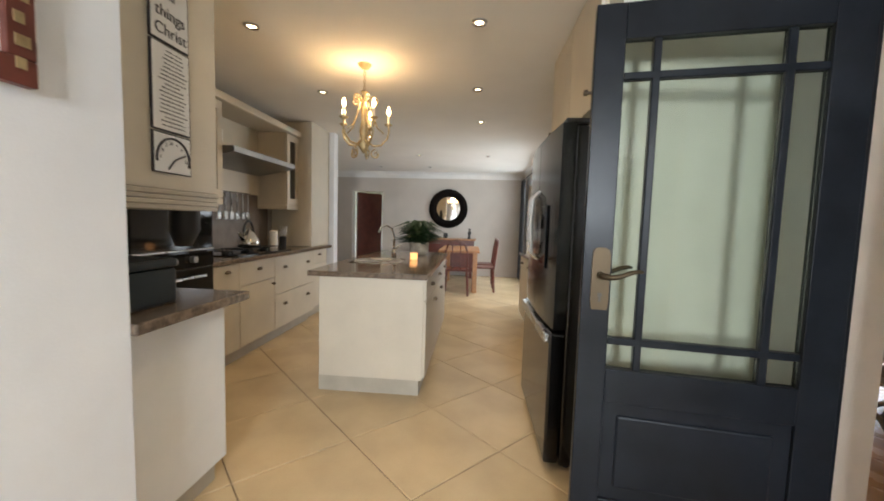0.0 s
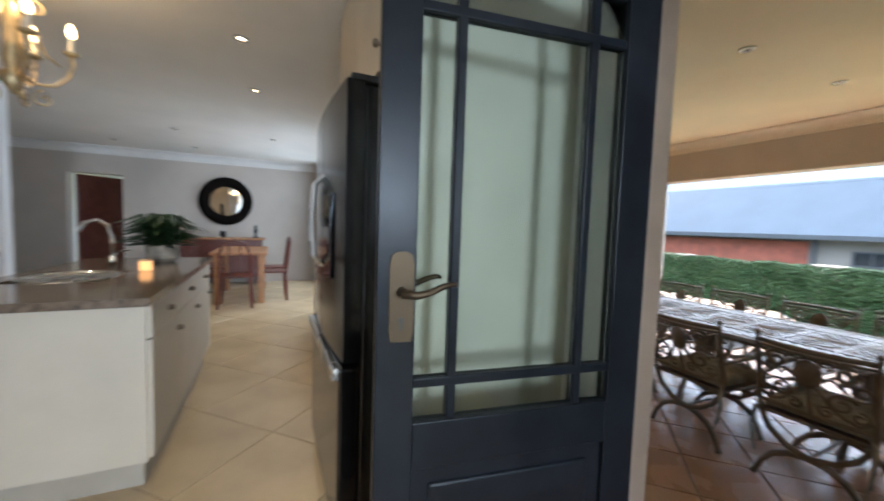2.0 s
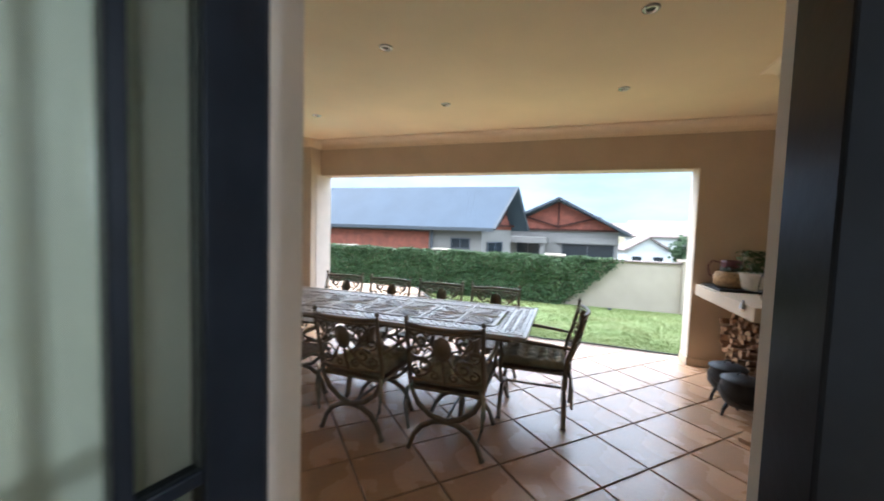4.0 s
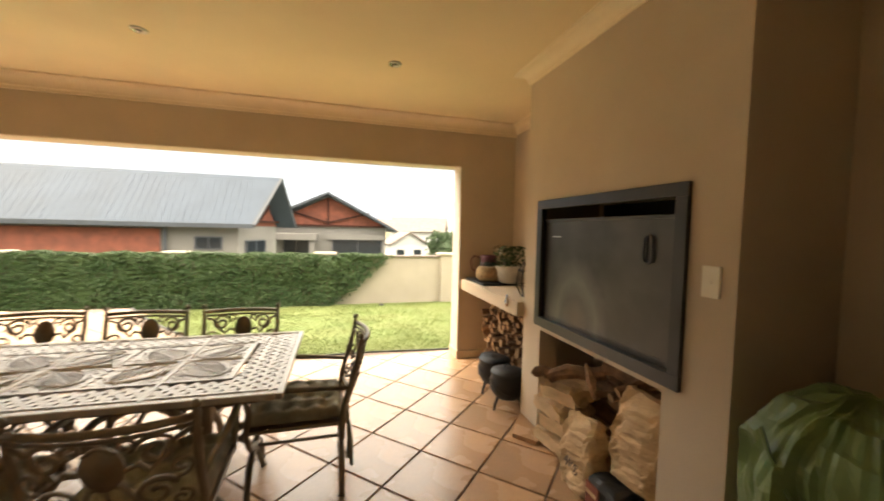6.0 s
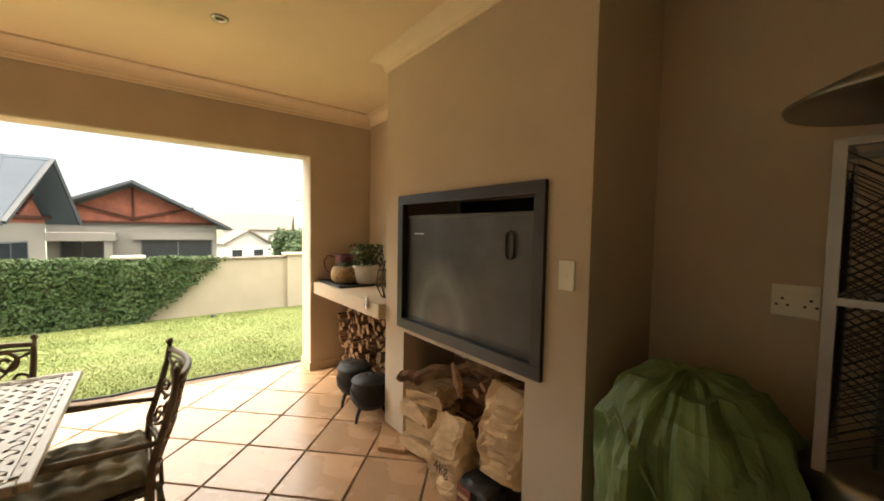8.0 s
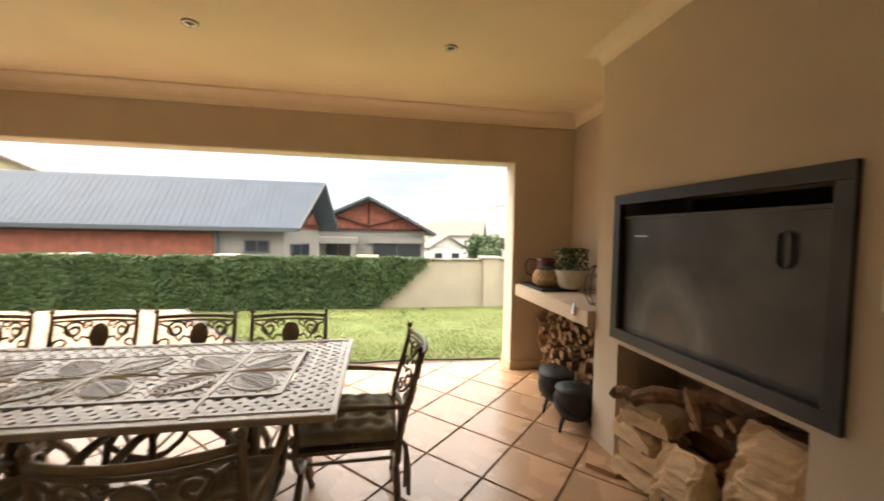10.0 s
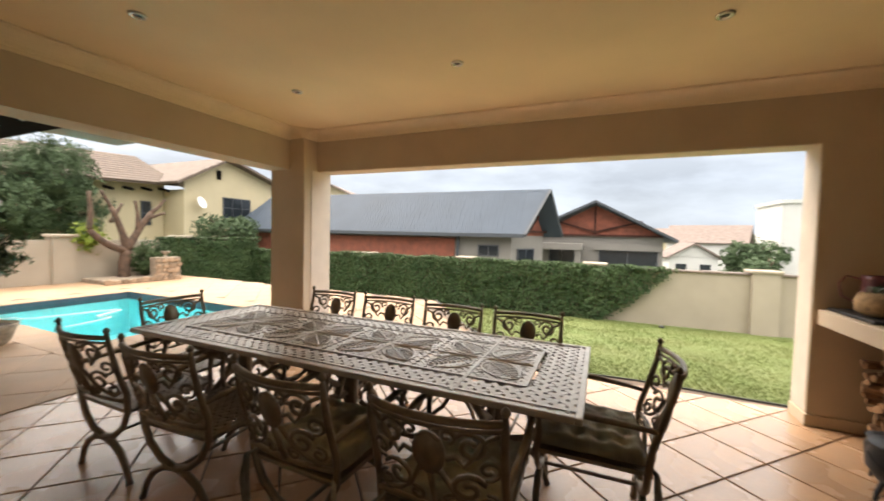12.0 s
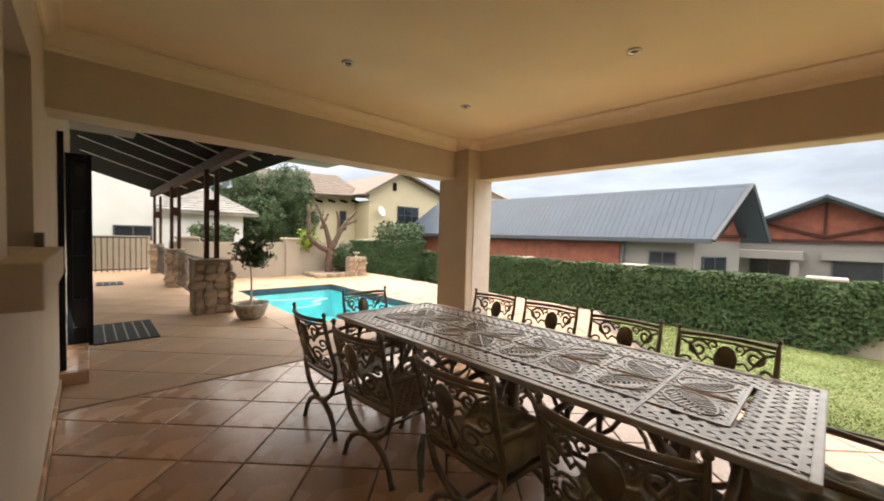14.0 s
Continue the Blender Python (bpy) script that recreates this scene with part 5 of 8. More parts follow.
# ---- kitchen ----
def knob(parent, x, y, z, nx=0, ny=0, s=1.0):
    """A cup-shaped pull on a front that looks along (nx, ny)."""
    bm = bmesh.new()
    bmesh.ops.create_uvsphere(bm, u_segments=12, v_segments=8, radius=1)
    for v in bm.verts:
        v.co = Vector((v.co.x * 0.030 * s, v.co.y * 0.018 * s, max(v.co.z, -0.35) * 0.020 * s))
    bmesh.ops.transform(bm, matrix=pose(x + nx * 0.014, y + ny * 0.014, z, 0, 0, math.degrees(math.atan2(ny, nx)) - 90), verts=bm.verts)
    return part("handle", bm, PEWTER, parent, "dark pewter cup pull", smooth=True)


def round_knob(parent, x, y, z, nx):
    bm = bmesh.new()
    cyl(bm, (x, y, z), (x + nx * 0.025, y, z), 0.007)
    cyl(bm, (x + nx * 0.022, y, z), (x + nx * 0.036, y, z), 0.016, 0.012)
    return part("handle", bm, PEWTER, parent, "dark pewter knob")


def front(parent, x, y0, y1, z0, z1, nx, mt=CREAMCAB, name="door"):
    """A flat door or drawer front on a unit, standing a little proud."""
    d = 0.02 * nx
    return part(name, bx(min(x, x + d), y0 + 0.003, z0 + 0.003, max(x, x + d), y1 - 0.003, z1 - 0.003, bevel=0.003), mt, parent)


# island
isl = thing("kitchen_island", "cream laminate kitchen island on a recessed plinth", "island", pose(-0.70, 3.45, 0))
part("body", bx(-1.07, 2.52, 0.14, -0.33, 4.25, 0.865), CREAMCAB, isl)
part("plinth", bx(-1.10, 2.585, 0, -0.36, 4.20, 0.139), KICK, isl, "beige laminate plinth")
for i in range(3):
    y = 2.53 + i * 0.573
    dr_ = front(isl, -0.33, y, y + 0.573, 0.70, 0.862, 1, name="drawer_front")
    knob(dr_, -0.31, y + 0.29, 0.78, 1, 0)
    do_ = front(isl, -0.33, y, y + 0.573, 0.15, 0.70, 1)
    knob(do_, -0.31, y + 0.50, 0.62, 1, 0)
tp = thing("island_worktop", "polished brown granite worktop with an undermount sink", "worktop", pose(-0.70, 3.4, 0.866))
gt = bmesh.new()
for q in ((-1.115, 2.43, -0.295, 2.95), (-1.115, 3.45, -0.295, 4.33), (-1.115, 2.95, -1.02, 3.45), (-0.62, 2.95, -0.295, 3.45)):
    box(gt, q[0], q[1], 0.866, q[2], q[3], 0.902)
part("slab", gt, GRANITE, tp)
sk_ = bmesh.new()
lathe(sk_, [(0.02, 0.76), (0.15, 0.765), (0.185, 0.80), (0.19, 0.903), (0.21, 0.904), (0.21, 0.899)], (-0.82, 3.2, 0), 28)
bmesh.ops.scale(sk_, vec=(1, 1.22, 1), space=Matrix.Translation((0.82, -3.2, 0)), verts=sk_.verts)
part("sink", sk_, STEEL, tp, "round stainless steel sink bowl", smooth=True)
tap = thing("mixer_tap", "chrome swan-neck mixer tap beside the sink", "tap", pose(-0.80, 3.72, 0.903))
t_ = bmesh.new()
cyl(t_, (-0.80, 3.72, 0.903), (-0.80, 3.72, 0.97), 0.026, 0.02)
sweep(t_, [(-0.80, 3.72, 0.95), (-0.80, 3.72, 1.10), (-0.82, 3.70, 1.18), (-0.86, 3.65, 1.21), (-0.90, 3.60, 1.19), (-0.92, 3.57, 1.14)], 0.012, 8)
part("spout", t_, CHROME, tap, smooth=True)
t_ = bmesh.new()
sweep(t_, [(-0.80, 3.72, 0.96), (-0.76, 3.74, 1.0), (-0.72, 3.75, 1.01)], 0.007, 6)
part("lever", t_, CHROME, tap)
cj = thing("candle_jar", "lit amber candle jar on the island", "candle", pose(-0.547, 3.42, 0.903))
b = bmesh.new()
lathe(b, [(0.03, 0), (0.034, 0.008), (0.035, 0.055), (0.032, 0.06)], (-0.547, 3.42, 0.903), 16)
part("jar", b, CANDLEGLOW, cj, "glowing amber glass")
b = bmesh.new()
lathe(b, [(0.034, 0.06), (0.035, 0.07)], (-0.547, 3.42, 0.903), 16)
part("lid", b, PAPER, cj)
pl = thing("peace_lily_plant", "bushy dark green potted plant on the island", "plant", pose(-0.585, 4.0, 0.903))
b = bmesh.new()
lathe(b, [(0.07, 0), (0.10, 0.03), (0.11, 0.13), (0.10, 0.13), (0.09, 0.11)], (-0.585, 4.0, 0.903), 18)
part("pot", b, POTGREY, pl)
b = bmesh.new()
for i in range(190):
    a, L, hgt = random.uniform(0, 6.28), random.uniform(0.08, 0.29), random.uniform(0.02, 0.26)
    p0 = Vector((-0.585, 4.0, 1.0))
    mid = p0 + Vector((math.cos(a) * L * 0.6, math.sin(a) * L * 0.6, hgt))
    tip = p0 + Vector((math.cos(a) * L * 1.15, math.sin(a) * L * 1.15, hgt * 0.75))
    sd_ = Vector((-math.sin(a), math.cos(a), 0)) * random.uniform(0.028, 0.045)
    base = p0.lerp(mid, 0.75)
    vs = [b.verts.new(c) for c in (base, mid + sd_, tip, mid - sd_)]
    vm = b.verts.new(mid + Vector((0, 0, 0.012)))
    for k in range(4):
        b.faces.new((vs[k], vs[(k + 1) % 4], vm))
    sweep(b, [p0, base], 0.003, 3)
part("foliage", b, LEAF_D, pl, "drooping dark green leaves")

# units along the west wall
cu_ = thing("base_cabinet", "cream base cabinet run with drawers and pewter pulls", "cabinet", pose(-2.2, 3.5, 0))
part("body", bx(-2.50, 2.62, 0.12, -1.97, 4.16, 0.865), CREAMCAB, cu_)
part("plinth", bx(-2.48, 2.62, 0, -2.03, 4.16, 0.12), KICK, cu_)
for y0, y1, kind in ((2.62, 2.90, "tall"), (2.90, 3.38, "mix"), (3.38, 4.16, "deep")):
    if kind == "tall":
        f_ = front(cu_, -1.97, y0, y1, 0.13, 0.862, 1)
        knob(f_, -1.95, (y0 + y1) / 2, 0.80, 1, 0)
    elif kind == "mix":
        f_ = front(cu_, -1.97, y0, y1, 0.66, 0.862, 1, name="drawer_front")
        knob(f_, -1.95, (y0 + y1) / 2, 0.78, 1, 0)
        f_ = front(cu_, -1.97, y0, y1, 0.13, 0.66, 1)
        round_knob(f_, -1.95, y1 - 0.05, 0.61, 1)
    else:
        for z0, z1 in ((0.48, 0.862), (0.13, 0.48)):
            f_ = front(cu_, -1.97, y0, y1, z0, z1, 1, name="drawer_front")
            knob(f_, -1.95, y0 + 0.16, z1 - 0.12, 1, 0)
            knob(f_, -1.95, y1 - 0.16, z1 - 0.12, 1, 0)
cu2 = thing("corner_cabinet", "narrow cream base cabinet with one drawer", "cabinet", pose(-2.2, 4.35, 0))
part("body", bx(-2.50, 4.16, 0.12, -2.02, 4.60, 0.865), CREAMCAB, cu2)
part("plinth", bx(-2.48, 4.16, 0, -2.06, 4.60, 0.12), KICK, cu2)
f_ = front(cu2, -2.02, 4.16, 4.60, 0.68, 0.862, 1, name="drawer_front")
knob(f_, -2.0, 4.38, 0.79, 1, 0)
front(cu2, -2.02, 4.16, 4.60, 0.13, 0.68, 1)
wt_ = thing("granite_worktop", "brown granite worktop along the kitchen wall", "worktop", pose(-2.2, 3.6, 0.866))
part("slab", bx(-2.52, 2.55, 0.866, -1.93, 4.61, 0.902, bevel=0.006), GRANITE, wt_)
part("splashback", bx(-2.519, 2.62, 0.903, -2.505, 4.10, 1.50), SPLASH, wt_, "taupe tiled splashback")
hob = thing("gas_hob", "black gas hob with iron pan supports", "hob", pose(-2.2, 3.35, 0.903))
part("plate", bx(-2.45, 2.95, 0.903, -2.0, 3.75, 0.913, bevel=0.003), BLACKGLASS, hob)
for y in (3.1, 3.35, 3.6):
    g_ = bmesh.new()
    for dx in (-0.1, 0.1):
        sweep(g_, [(-2.22 + dx, y - 0.11, 0.945), (-2.22 + dx, y + 0.11, 0.945)], 0.006, 4)
    for dy in (-0.1, 0.1):
        sweep(g_, [(-2.36, y + dy, 0.945), (-2.08, y + dy, 0.945)], 0.006, 4)
        for x in (-2.35, -2.09):
            cyl(g_, (x, y + dy, 0.913), (x, y + dy, 0.945), 0.006, seg=6)
    cyl(g_, (-2.22, y, 0.913), (-2.22, y, 0.93), 0.04)
    part("pan_support", g_, IRON, hob)
kt = thing("kettle", "polished steel stovetop kettle with black handle on the hob", "kettle", pose(-2.2, 3.35, 0.951))
b = bmesh.new()
lathe(b, [(0.07, 0), (0.105, 0.012), (0.10, 0.06), (0.06, 0.14), (0.03, 0.165), (0.012, 0.19), (0.004, 0.195)], (-2.2, 3.35, 0.951), 20)
part("body", b, CHROME, kt, smooth=True)
b = bmesh.new()
sweep(b, [(-2.2, 3.35 + 0.08 * math.cos(radians(a)), 1.10 + 0.11 * math.sin(radians(a))) for a in range(0, 181, 20)], 0.010, 6)
part("handle", b, BLACKMAT, kt)
b = bmesh.new()
sweep(b, [(-2.2, 3.26, 1.03), (-2.2, 3.22, 1.07), (-2.2, 3.20, 1.10)], [0.018, 0.014, 0.010], 6)
part("spout", b, CHROME, kt)
for x, y, r, h_, mt_, nm, lb in ((-2.3, 3.85, 0.045, 0.20, WHITE, "paper_roll", "white kitchen paper roll on the worktop"), (-2.28, 4.02, 0.04, 0.13, BLACKMAT, "utensil_jar", "dark utensil jar on the worktop"), (-2.36, 3.95, 0.03, 0.09, WHITE, "spice_jar", "small white spice jar")):
    ob = thing(nm, lb, nm.replace("_", " "), pose(x, y, 0.903))
    b = bmesh.new()
    lathe(b, [(r * 0.9, 0), (r, 0.01), (r, h_ - 0.01), (r * 0.6, h_)], seg=14)
    part("body", b, mt_, ob, world=False)
    if nm == "utensil_jar":
        for k in range(4):
            b = bmesh.new()
            sweep(b, [(0, 0.01 * k - 0.015, h_ * 0.5), (0.02 * (k - 1.5), 0.03 * (k - 1.5), h_ + 0.12)], 0.005, 5)
            part("utensil", b, STEEL, ob, world=False)

# wall units
wu = thing("wall_cabinet", "cream wall cabinet with glazed doors beside the extractor", "cabinet", pose(-2.35, 3.3, 1.4))
for y0, y1 in ((2.56, 2.98), (3.92, 4.16)):
    part("carcass", bx(-2.51, y0, 1.40, -2.17, y1, 2.22), CREAMCAB, wu)
    d_ = bmesh.new()
    for q in ((y0 + 0.003, 1.41, y1 - 0.003, 1.48), (y0 + 0.003, 2.14, y1 - 0.003, 2.21), (y0 + 0.003, 1.48, y0 + 0.06, 2.14), (y1 - 0.06, 1.48, y1 - 0.003, 2.14)):
        box(d_, -2.17, q[0], q[1], -2.148, q[2], q[3], bevel=0.002)
    d2 = part("glazed_door", d_, CREAMCAB, wu)
    part("pane", bx(-2.168, y0 + 0.06, 1.48, -2.160, y1 - 0.06, 2.14), BLACKGLASS, d2, "dark cabinet glass")
    part("light_pelmet", bx(-2.51, y0, 1.35, -2.15, y1, 1.399, bevel=0.005), CREAMCAB, wu)
part("back_panel", bx(-2.512, 2.98, 1.50, -2.49, 3.92, 2.22), CREAMCAB, wu)
part("cornice", bx(-2.51, 2.54, 2.221, -2.12, 4.20, 2.29, bevel=0.012), CREAMCAB, wu, "moulded cream top cornice")
part("shelf", bx(-2.488, 2.983, 1.86, -2.16, 3.917, 1.885, bevel=0.003), CREAMCAB, wu)
part("canister", bx(-2.32, 3.02, 1.886, -2.24, 3.10, 2.02, bevel=0.01), WHITE, wu, "white canister on the shelf")
ex = thing("extractor_hood", "slim stainless steel extractor hood", "extractor", pose(-2.3, 3.4, 1.75))
b = bmesh.new()
prism(b, [(-2.489, 2.985), (-2.05, 2.985), (-2.05, 3.915), (-2.489, 3.915)], 1.72, 1.855)
for v in b.verts:
    if v.co.z < 1.8 and v.co.x > -2.2:
        v.co.z += 0.085
part("body", b, HEATSTEEL, ex)
ra_ = thing("utensil_rail", "steel rail of hanging kitchen ladles", "utensil rail", pose(-2.48, 3.5, 1.45))
b = bmesh.new()
sweep(b, [(-2.47, 3.25, 1.50), (-2.47, 3.75, 1.50)], 0.007, 6)
part("rail", b, CHROME, ra_)
for k in range(6):
    b = bmesh.new()
    y = 3.30 + k * 0.08
    sweep(b, [(-2.46, y, 1.50), (-2.46, y, 1.30)], 0.005, 5)
    box(b, -2.468, y - 0.025, 1.22, -2.452, y + 0.025, 1.30, bevel=0.006)
    part("ladle", b, STEEL, ra_)
part("column_panel", bx(-2.50, 4.445, 0.905, -1.99, 4.995, HK - 0.005), CREAMCAB, kind="structure", label="cream panelled end of the kitchen units", category="panel")

# the run along the west wall is stretched to the wall end
for ob in (cu_, cu2, wt_, hob, wu, ex, ra_):
    ty_ = ob.matrix_basis.translation.y
    for o in ob.children_recursive:
        for v in o.data.vertices:
            v.co.y = 2.55 + (v.co.y + ty_ - 2.55) * 1.17 - ty_
bpy.data.objects["kettle"].location.y = 3.49
for nm_ in ("paper_roll", "utensil_jar", "spice_jar"):
    bpy.data.objects[nm_].location.y += 0.28

# oven tower and nook
ot = thing("oven_tower", "cream tall unit with built-in black double oven", "oven", pose(-2.1, 2.0, 0))
part("body", bx(-2.50, 1.10, 0, -1.90, 2.545, 2.25), CREAMCAB, ot)
part("upper_oven", bx(-1.90, 1.88, 1.02, -1.865, 2.53, 1.52, bevel=0.004), BLACKGLASS, ot, "black glass oven front")
part("control_panel", bx(-1.90, 1.88, 0.90, -1.862, 2.53, 1.015, bevel=0.003), BLACKGLASS, ot)
part("trim_strip", bx(-1.90, 1.88, 1.016, -1.858, 2.53, 1.026), STEEL, ot, "thin steel strip")
for k in range(3):
    b = bmesh.new()
    cyl(b, (-1.862, 1.98 + k * 0.17, 0.958), (-1.83, 1.98 + k * 0.17, 0.958), 0.022)
    part("dial", b, STEEL, ot)
lo_ = part("lower_oven", bx(-1.90, 1.88, 0.40, -1.865, 2.53, 0.895, bevel=0.004), BLACKGLASS, ot, "black glass oven front")
b = bmesh.new()
sweep(b, [(-1.84, 1.90, 0.84), (-1.84, 2.42, 0.84)], 0.010, 6)
part("handle", b, STEEL, lo_)
nk = thing("nook_cabinet", "tall cream nook unit with an open appliance niche", "cabinet", pose(-1.3, 1.35, 0))
part("lower_body", bx(-1.75, 1.063, 0.10, -1.16, 1.64, 0.865), WHITECAB, nk, "plain white lower panel")
part("plinth", bx(-1.72, 1.065, 0, -1.19, 1.60, 0.099), KICK, nk)
part("upper_body", bx(-1.75, 1.063, 1.352, -1.20, 1.66, HK - 0.004), CREAMCAB, nk)
b = bmesh.new()
for k in range(4):
    box(b, -1.75, 1.063, 1.272 + k * 0.0195, -1.195 + 0.006 * (k % 2), 1.66, 1.272 + k * 0.0195 + 0.019, bevel=0.004)
part("pelmet", b, KICK, nk, "reeded beige pelmet")
nt = thing("nook_worktop", "thick brown granite shelf of the nook", "worktop", pose(-1.4, 1.35, 0.866))
part("slab", bx(-1.75, 1.063, 0.866, -1.04, 1.655, 0.905, bevel=0.006), GRANITE, nt)
mw = thing("bread_bin", "dark teal metal bread bin on the granite shelf", "bread bin", pose(-1.45, 1.23, 0.906))
part("body", bx(-1.73, 1.09, 0.906, -1.17, 1.38, 1.045, bevel=0.012), TEAL, mw)
part("lid", bx(-1.735, 1.085, 1.046, -1.165, 1.385, 1.085, bevel=0.014), TEAL, mw)
bg = thing("hanging_bag", "black jacket hanging at the cabinet edge", "jacket", pose(-1.45, 1.70, 1.2))
b = bmesh.new()
lathe(b, [(0.02, 0), (0.05, -0.05), (0.06, -0.3), (0.07, -0.6), (0.04, -0.68)], (-1.42, 1.72, 1.78), 12)
for v in b.verts:
    v.co.x += 0.02 * noise.noise(v.co * 9)
    v.co.y += 0.02 * noise.noise(v.co * 7 + Vector((3, 0, 0)))
part("body", b, BLACKMAT, bg, smooth=True)


# prints on the nook unit
def text_part(name, body, size, m, material, parent):
    cu = bpy.data.curves.new(name, "FONT")
    cu.body, cu.size, cu.extrude, cu.align_x = body, size, 0.0006, "CENTER"
    tmp = bpy.data.objects.new(name, cu)
    me = bpy.data.meshes.new_from_object(tmp)
    bpy.data.objects.remove(tmp)
    me.materials.clear()
    me.materials.append(material)
    me.transform(placed(parent).inverted() @ m)
    ob = new(name, me)
    ob.parent = parent
    return ob


PX = -1.198
FACE = lambda y, z: Matrix.Translation((PX + 0.012, y, z)) @ Matrix(((0, 0, 1, 0), (1, 0, 0, 0), (0, 1, 0, 0), (0, 0, 0, 1)))
pr = thing("scripture_print", "white canvas print with black lettering, upper part", "print", pose(PX, 1.397, 1.905))
part("canvas", bx(PX - 0.001, 1.309, 1.905, PX + 0.010, 1.485, 2.16, bevel=0.002), WHITE, pr)
part("edge", bx(PX - 0.001, 1.305, 1.905 - 0.004, PX + 0.0085, 1.489, 2.16 + 0.004), INK, pr, "dark canvas edge")
for s_, z, sz in (("all", 2.065, 0.052), ("things", 1.99, 0.06), ("Christ", 1.925, 0.06)):
    text_part("lettering", s_, sz, FACE(1.397, z), INK, pr)
pr2 = thing("verse_print", "tall white canvas print with rows of script", "print", pose(PX, 1.397, 1.575))
part("canvas", bx(PX - 0.001, 1.309, 1.575, PX + 0.010, 1.485, 1.89, bevel=0.002), WHITE, pr2)
part("edge", bx(PX - 0.001, 1.305, 1.575 - 0.004, PX + 0.0085, 1.489, 1.89 + 0.004), INK, pr2, "dark canvas edge")
b = bmesh.new()
for k in range(19):
    w_, c_ = random.uniform(0.035, 0.072), 1.397 - 0.075
    while c_ < 1.397 + w_:
        wd = random.uniform(0.006, 0.02)
        if c_ > 1.397 - w_:
            box(b, PX + 0.0101, c_, 1.590 + k * 0.0155, PX + 0.0112, c_ + wd, 1.590 + k * 0.0155 + random.uniform(0.0028, 0.005))
        c_ += wd + 0.004
part("script_rows", b, INK, pr2, kind="stuff")
ck = thing("clock_print", "white canvas print of a clock dial", "clock", pose(PX, 1.397, 1.42))
part("canvas", bx(PX - 0.001, 1.309, 1.415, PX + 0.010, 1.485, 1.56, bevel=0.002), WHITE, ck)
part("edge", bx(PX - 0.001, 1.305, 1.415 - 0.004, PX + 0.0085, 1.489, 1.56 + 0.004), INK, ck, "dark canvas edge")
b = bmesh.new()
sweep(b, [(PX + 0.011, 1.397 + 0.08 * math.cos(radians(a)), 1.465 + 0.082 * math.sin(radians(a))) for a in range(-15, 200, 12)], 0.005, 4)
part("dial_ring", b, INK, ck)
for a in range(0, 200, 25):
    text_part("numeral", "I" if a % 50 else "X", 0.018, FACE(1.397 + 0.062 * math.cos(radians(a)), 1.46 + 0.062 * math.sin(radians(a))), INK, ck)
b = bmesh.new()
for a, L in ((25, 0.06), (-130, 0.05)):
    sweep(b, [(PX + 0.012, 1.402, 1.465), (PX + 0.012, 1.402 + L * math.cos(radians(a)), 1.465 + L * math.sin(radians(a)))], 0.003, 4)
part("clock_hand", b, INK, ck)
pf = thing("picture_frame", "dark red framed picture with gilt corners on the white wall", "picture", pose(-1.055, 0.70, 1.7))
b = bmesh.new()
for q in ((0.47, 1.535, 0.82, 1.595), (0.47, 2.04, 0.82, 2.10), (0.76, 1.595, 0.82, 2.04), (0.47, 1.595, 0.53, 2.04)):
    box(b, -1.058, q[0], q[1], -1.03, q[2], q[3], bevel=0.004)
part("frame", b, WOODD, pf)
part("mount", bx(-1.058, 0.53, 1.595, -1.045, 0.76, 2.04), WHITE, pf)
for k in range(5):
    part("gilding", bx(-1.030, 0.775, 1.57 + k * 0.05, -1.027, 0.795 + 0.01 * (k % 2), 1.595 + k * 0.05), GOLD, pf, "worn gilt ornament")

# fridge with the units round it
fg = thing("fridge", "large black steel double-door fridge", "fridge", pose(0.8, 2.3, 0))
part("body", bx(0.47, 1.86, 0.03, 1.15, 2.74, 1.74, bevel=0.01), FRIDGE, fg)
for y0, y1 in ((1.845, 2.30), (2.31, 2.75)):
    b = bmesh.new()
    n_ = 8
    rows_ = []
    for i in range(n_ + 1):
        t = i / n_
        y = y0 + (y1 - y0) * t
        bulge = 0.02 * (1 - ((y - 2.3) / 0.46) ** 2)
        rows_.append([b.verts.new((x_, y, z_)) for x_, z_ in ((0.405 - bulge, 0.74), (0.405 - bulge, 1.74), (0.465, 1.74), (0.465, 0.74))])
    for p_, q_ in zip(rows_, rows_[1:]):
        for k in range(4):
            b.faces.new((p_[k], p_[(k + 1) % 4], q_[(k + 1) % 4], q_[k]))
    b.faces.new(rows_[0])
    b.faces.new(rows_[-1][::-1])
    bmesh.ops.recalc_face_normals(b, faces=b.faces)
    d_ = part("door", b, FRIDGE, fg)
    b = bmesh.new()
    yh = y1 - 0.04 if y1 < 2.5 else y0 + 0.04
    sweep(b, [(0.385, yh, 1.05), (0.345, yh, 1.09), (0.335, yh, 1.25), (0.345, yh, 1.41), (0.385, yh, 1.45)], 0.011, 6)
    part("handle", b, STEEL, d_)
b = bmesh.new()
box(b, 0.39, 1.845, 0.05, 0.465, 2.75, 0.72, bevel=0.012)
d_ = part("freezer_drawer", b, FRIDGE, fg)
part("grip", bx(0.368, 1.87, 0.665, 0.40, 2.73, 0.715, bevel=0.008), STEEL, d_)
part("dispenser", bx(0.381, 2.03, 1.02, 0.388, 2.19, 1.36, bevel=0.003), BLACKGLASS, fg, "glossy black water dispenser")
for y in (1.88, 2.70):
    part("hinge_cap", bx(0.42, y - 0.03, 1.741, 0.56, y + 0.03, 1.765, bevel=0.006), BLACKMAT, fg)
b = bmesh.new()
for x in (0.52, 1.1):
    for y in (1.92, 2.68):
        cyl(b, (x, y, 0), (x, y, 0.035), 0.02)
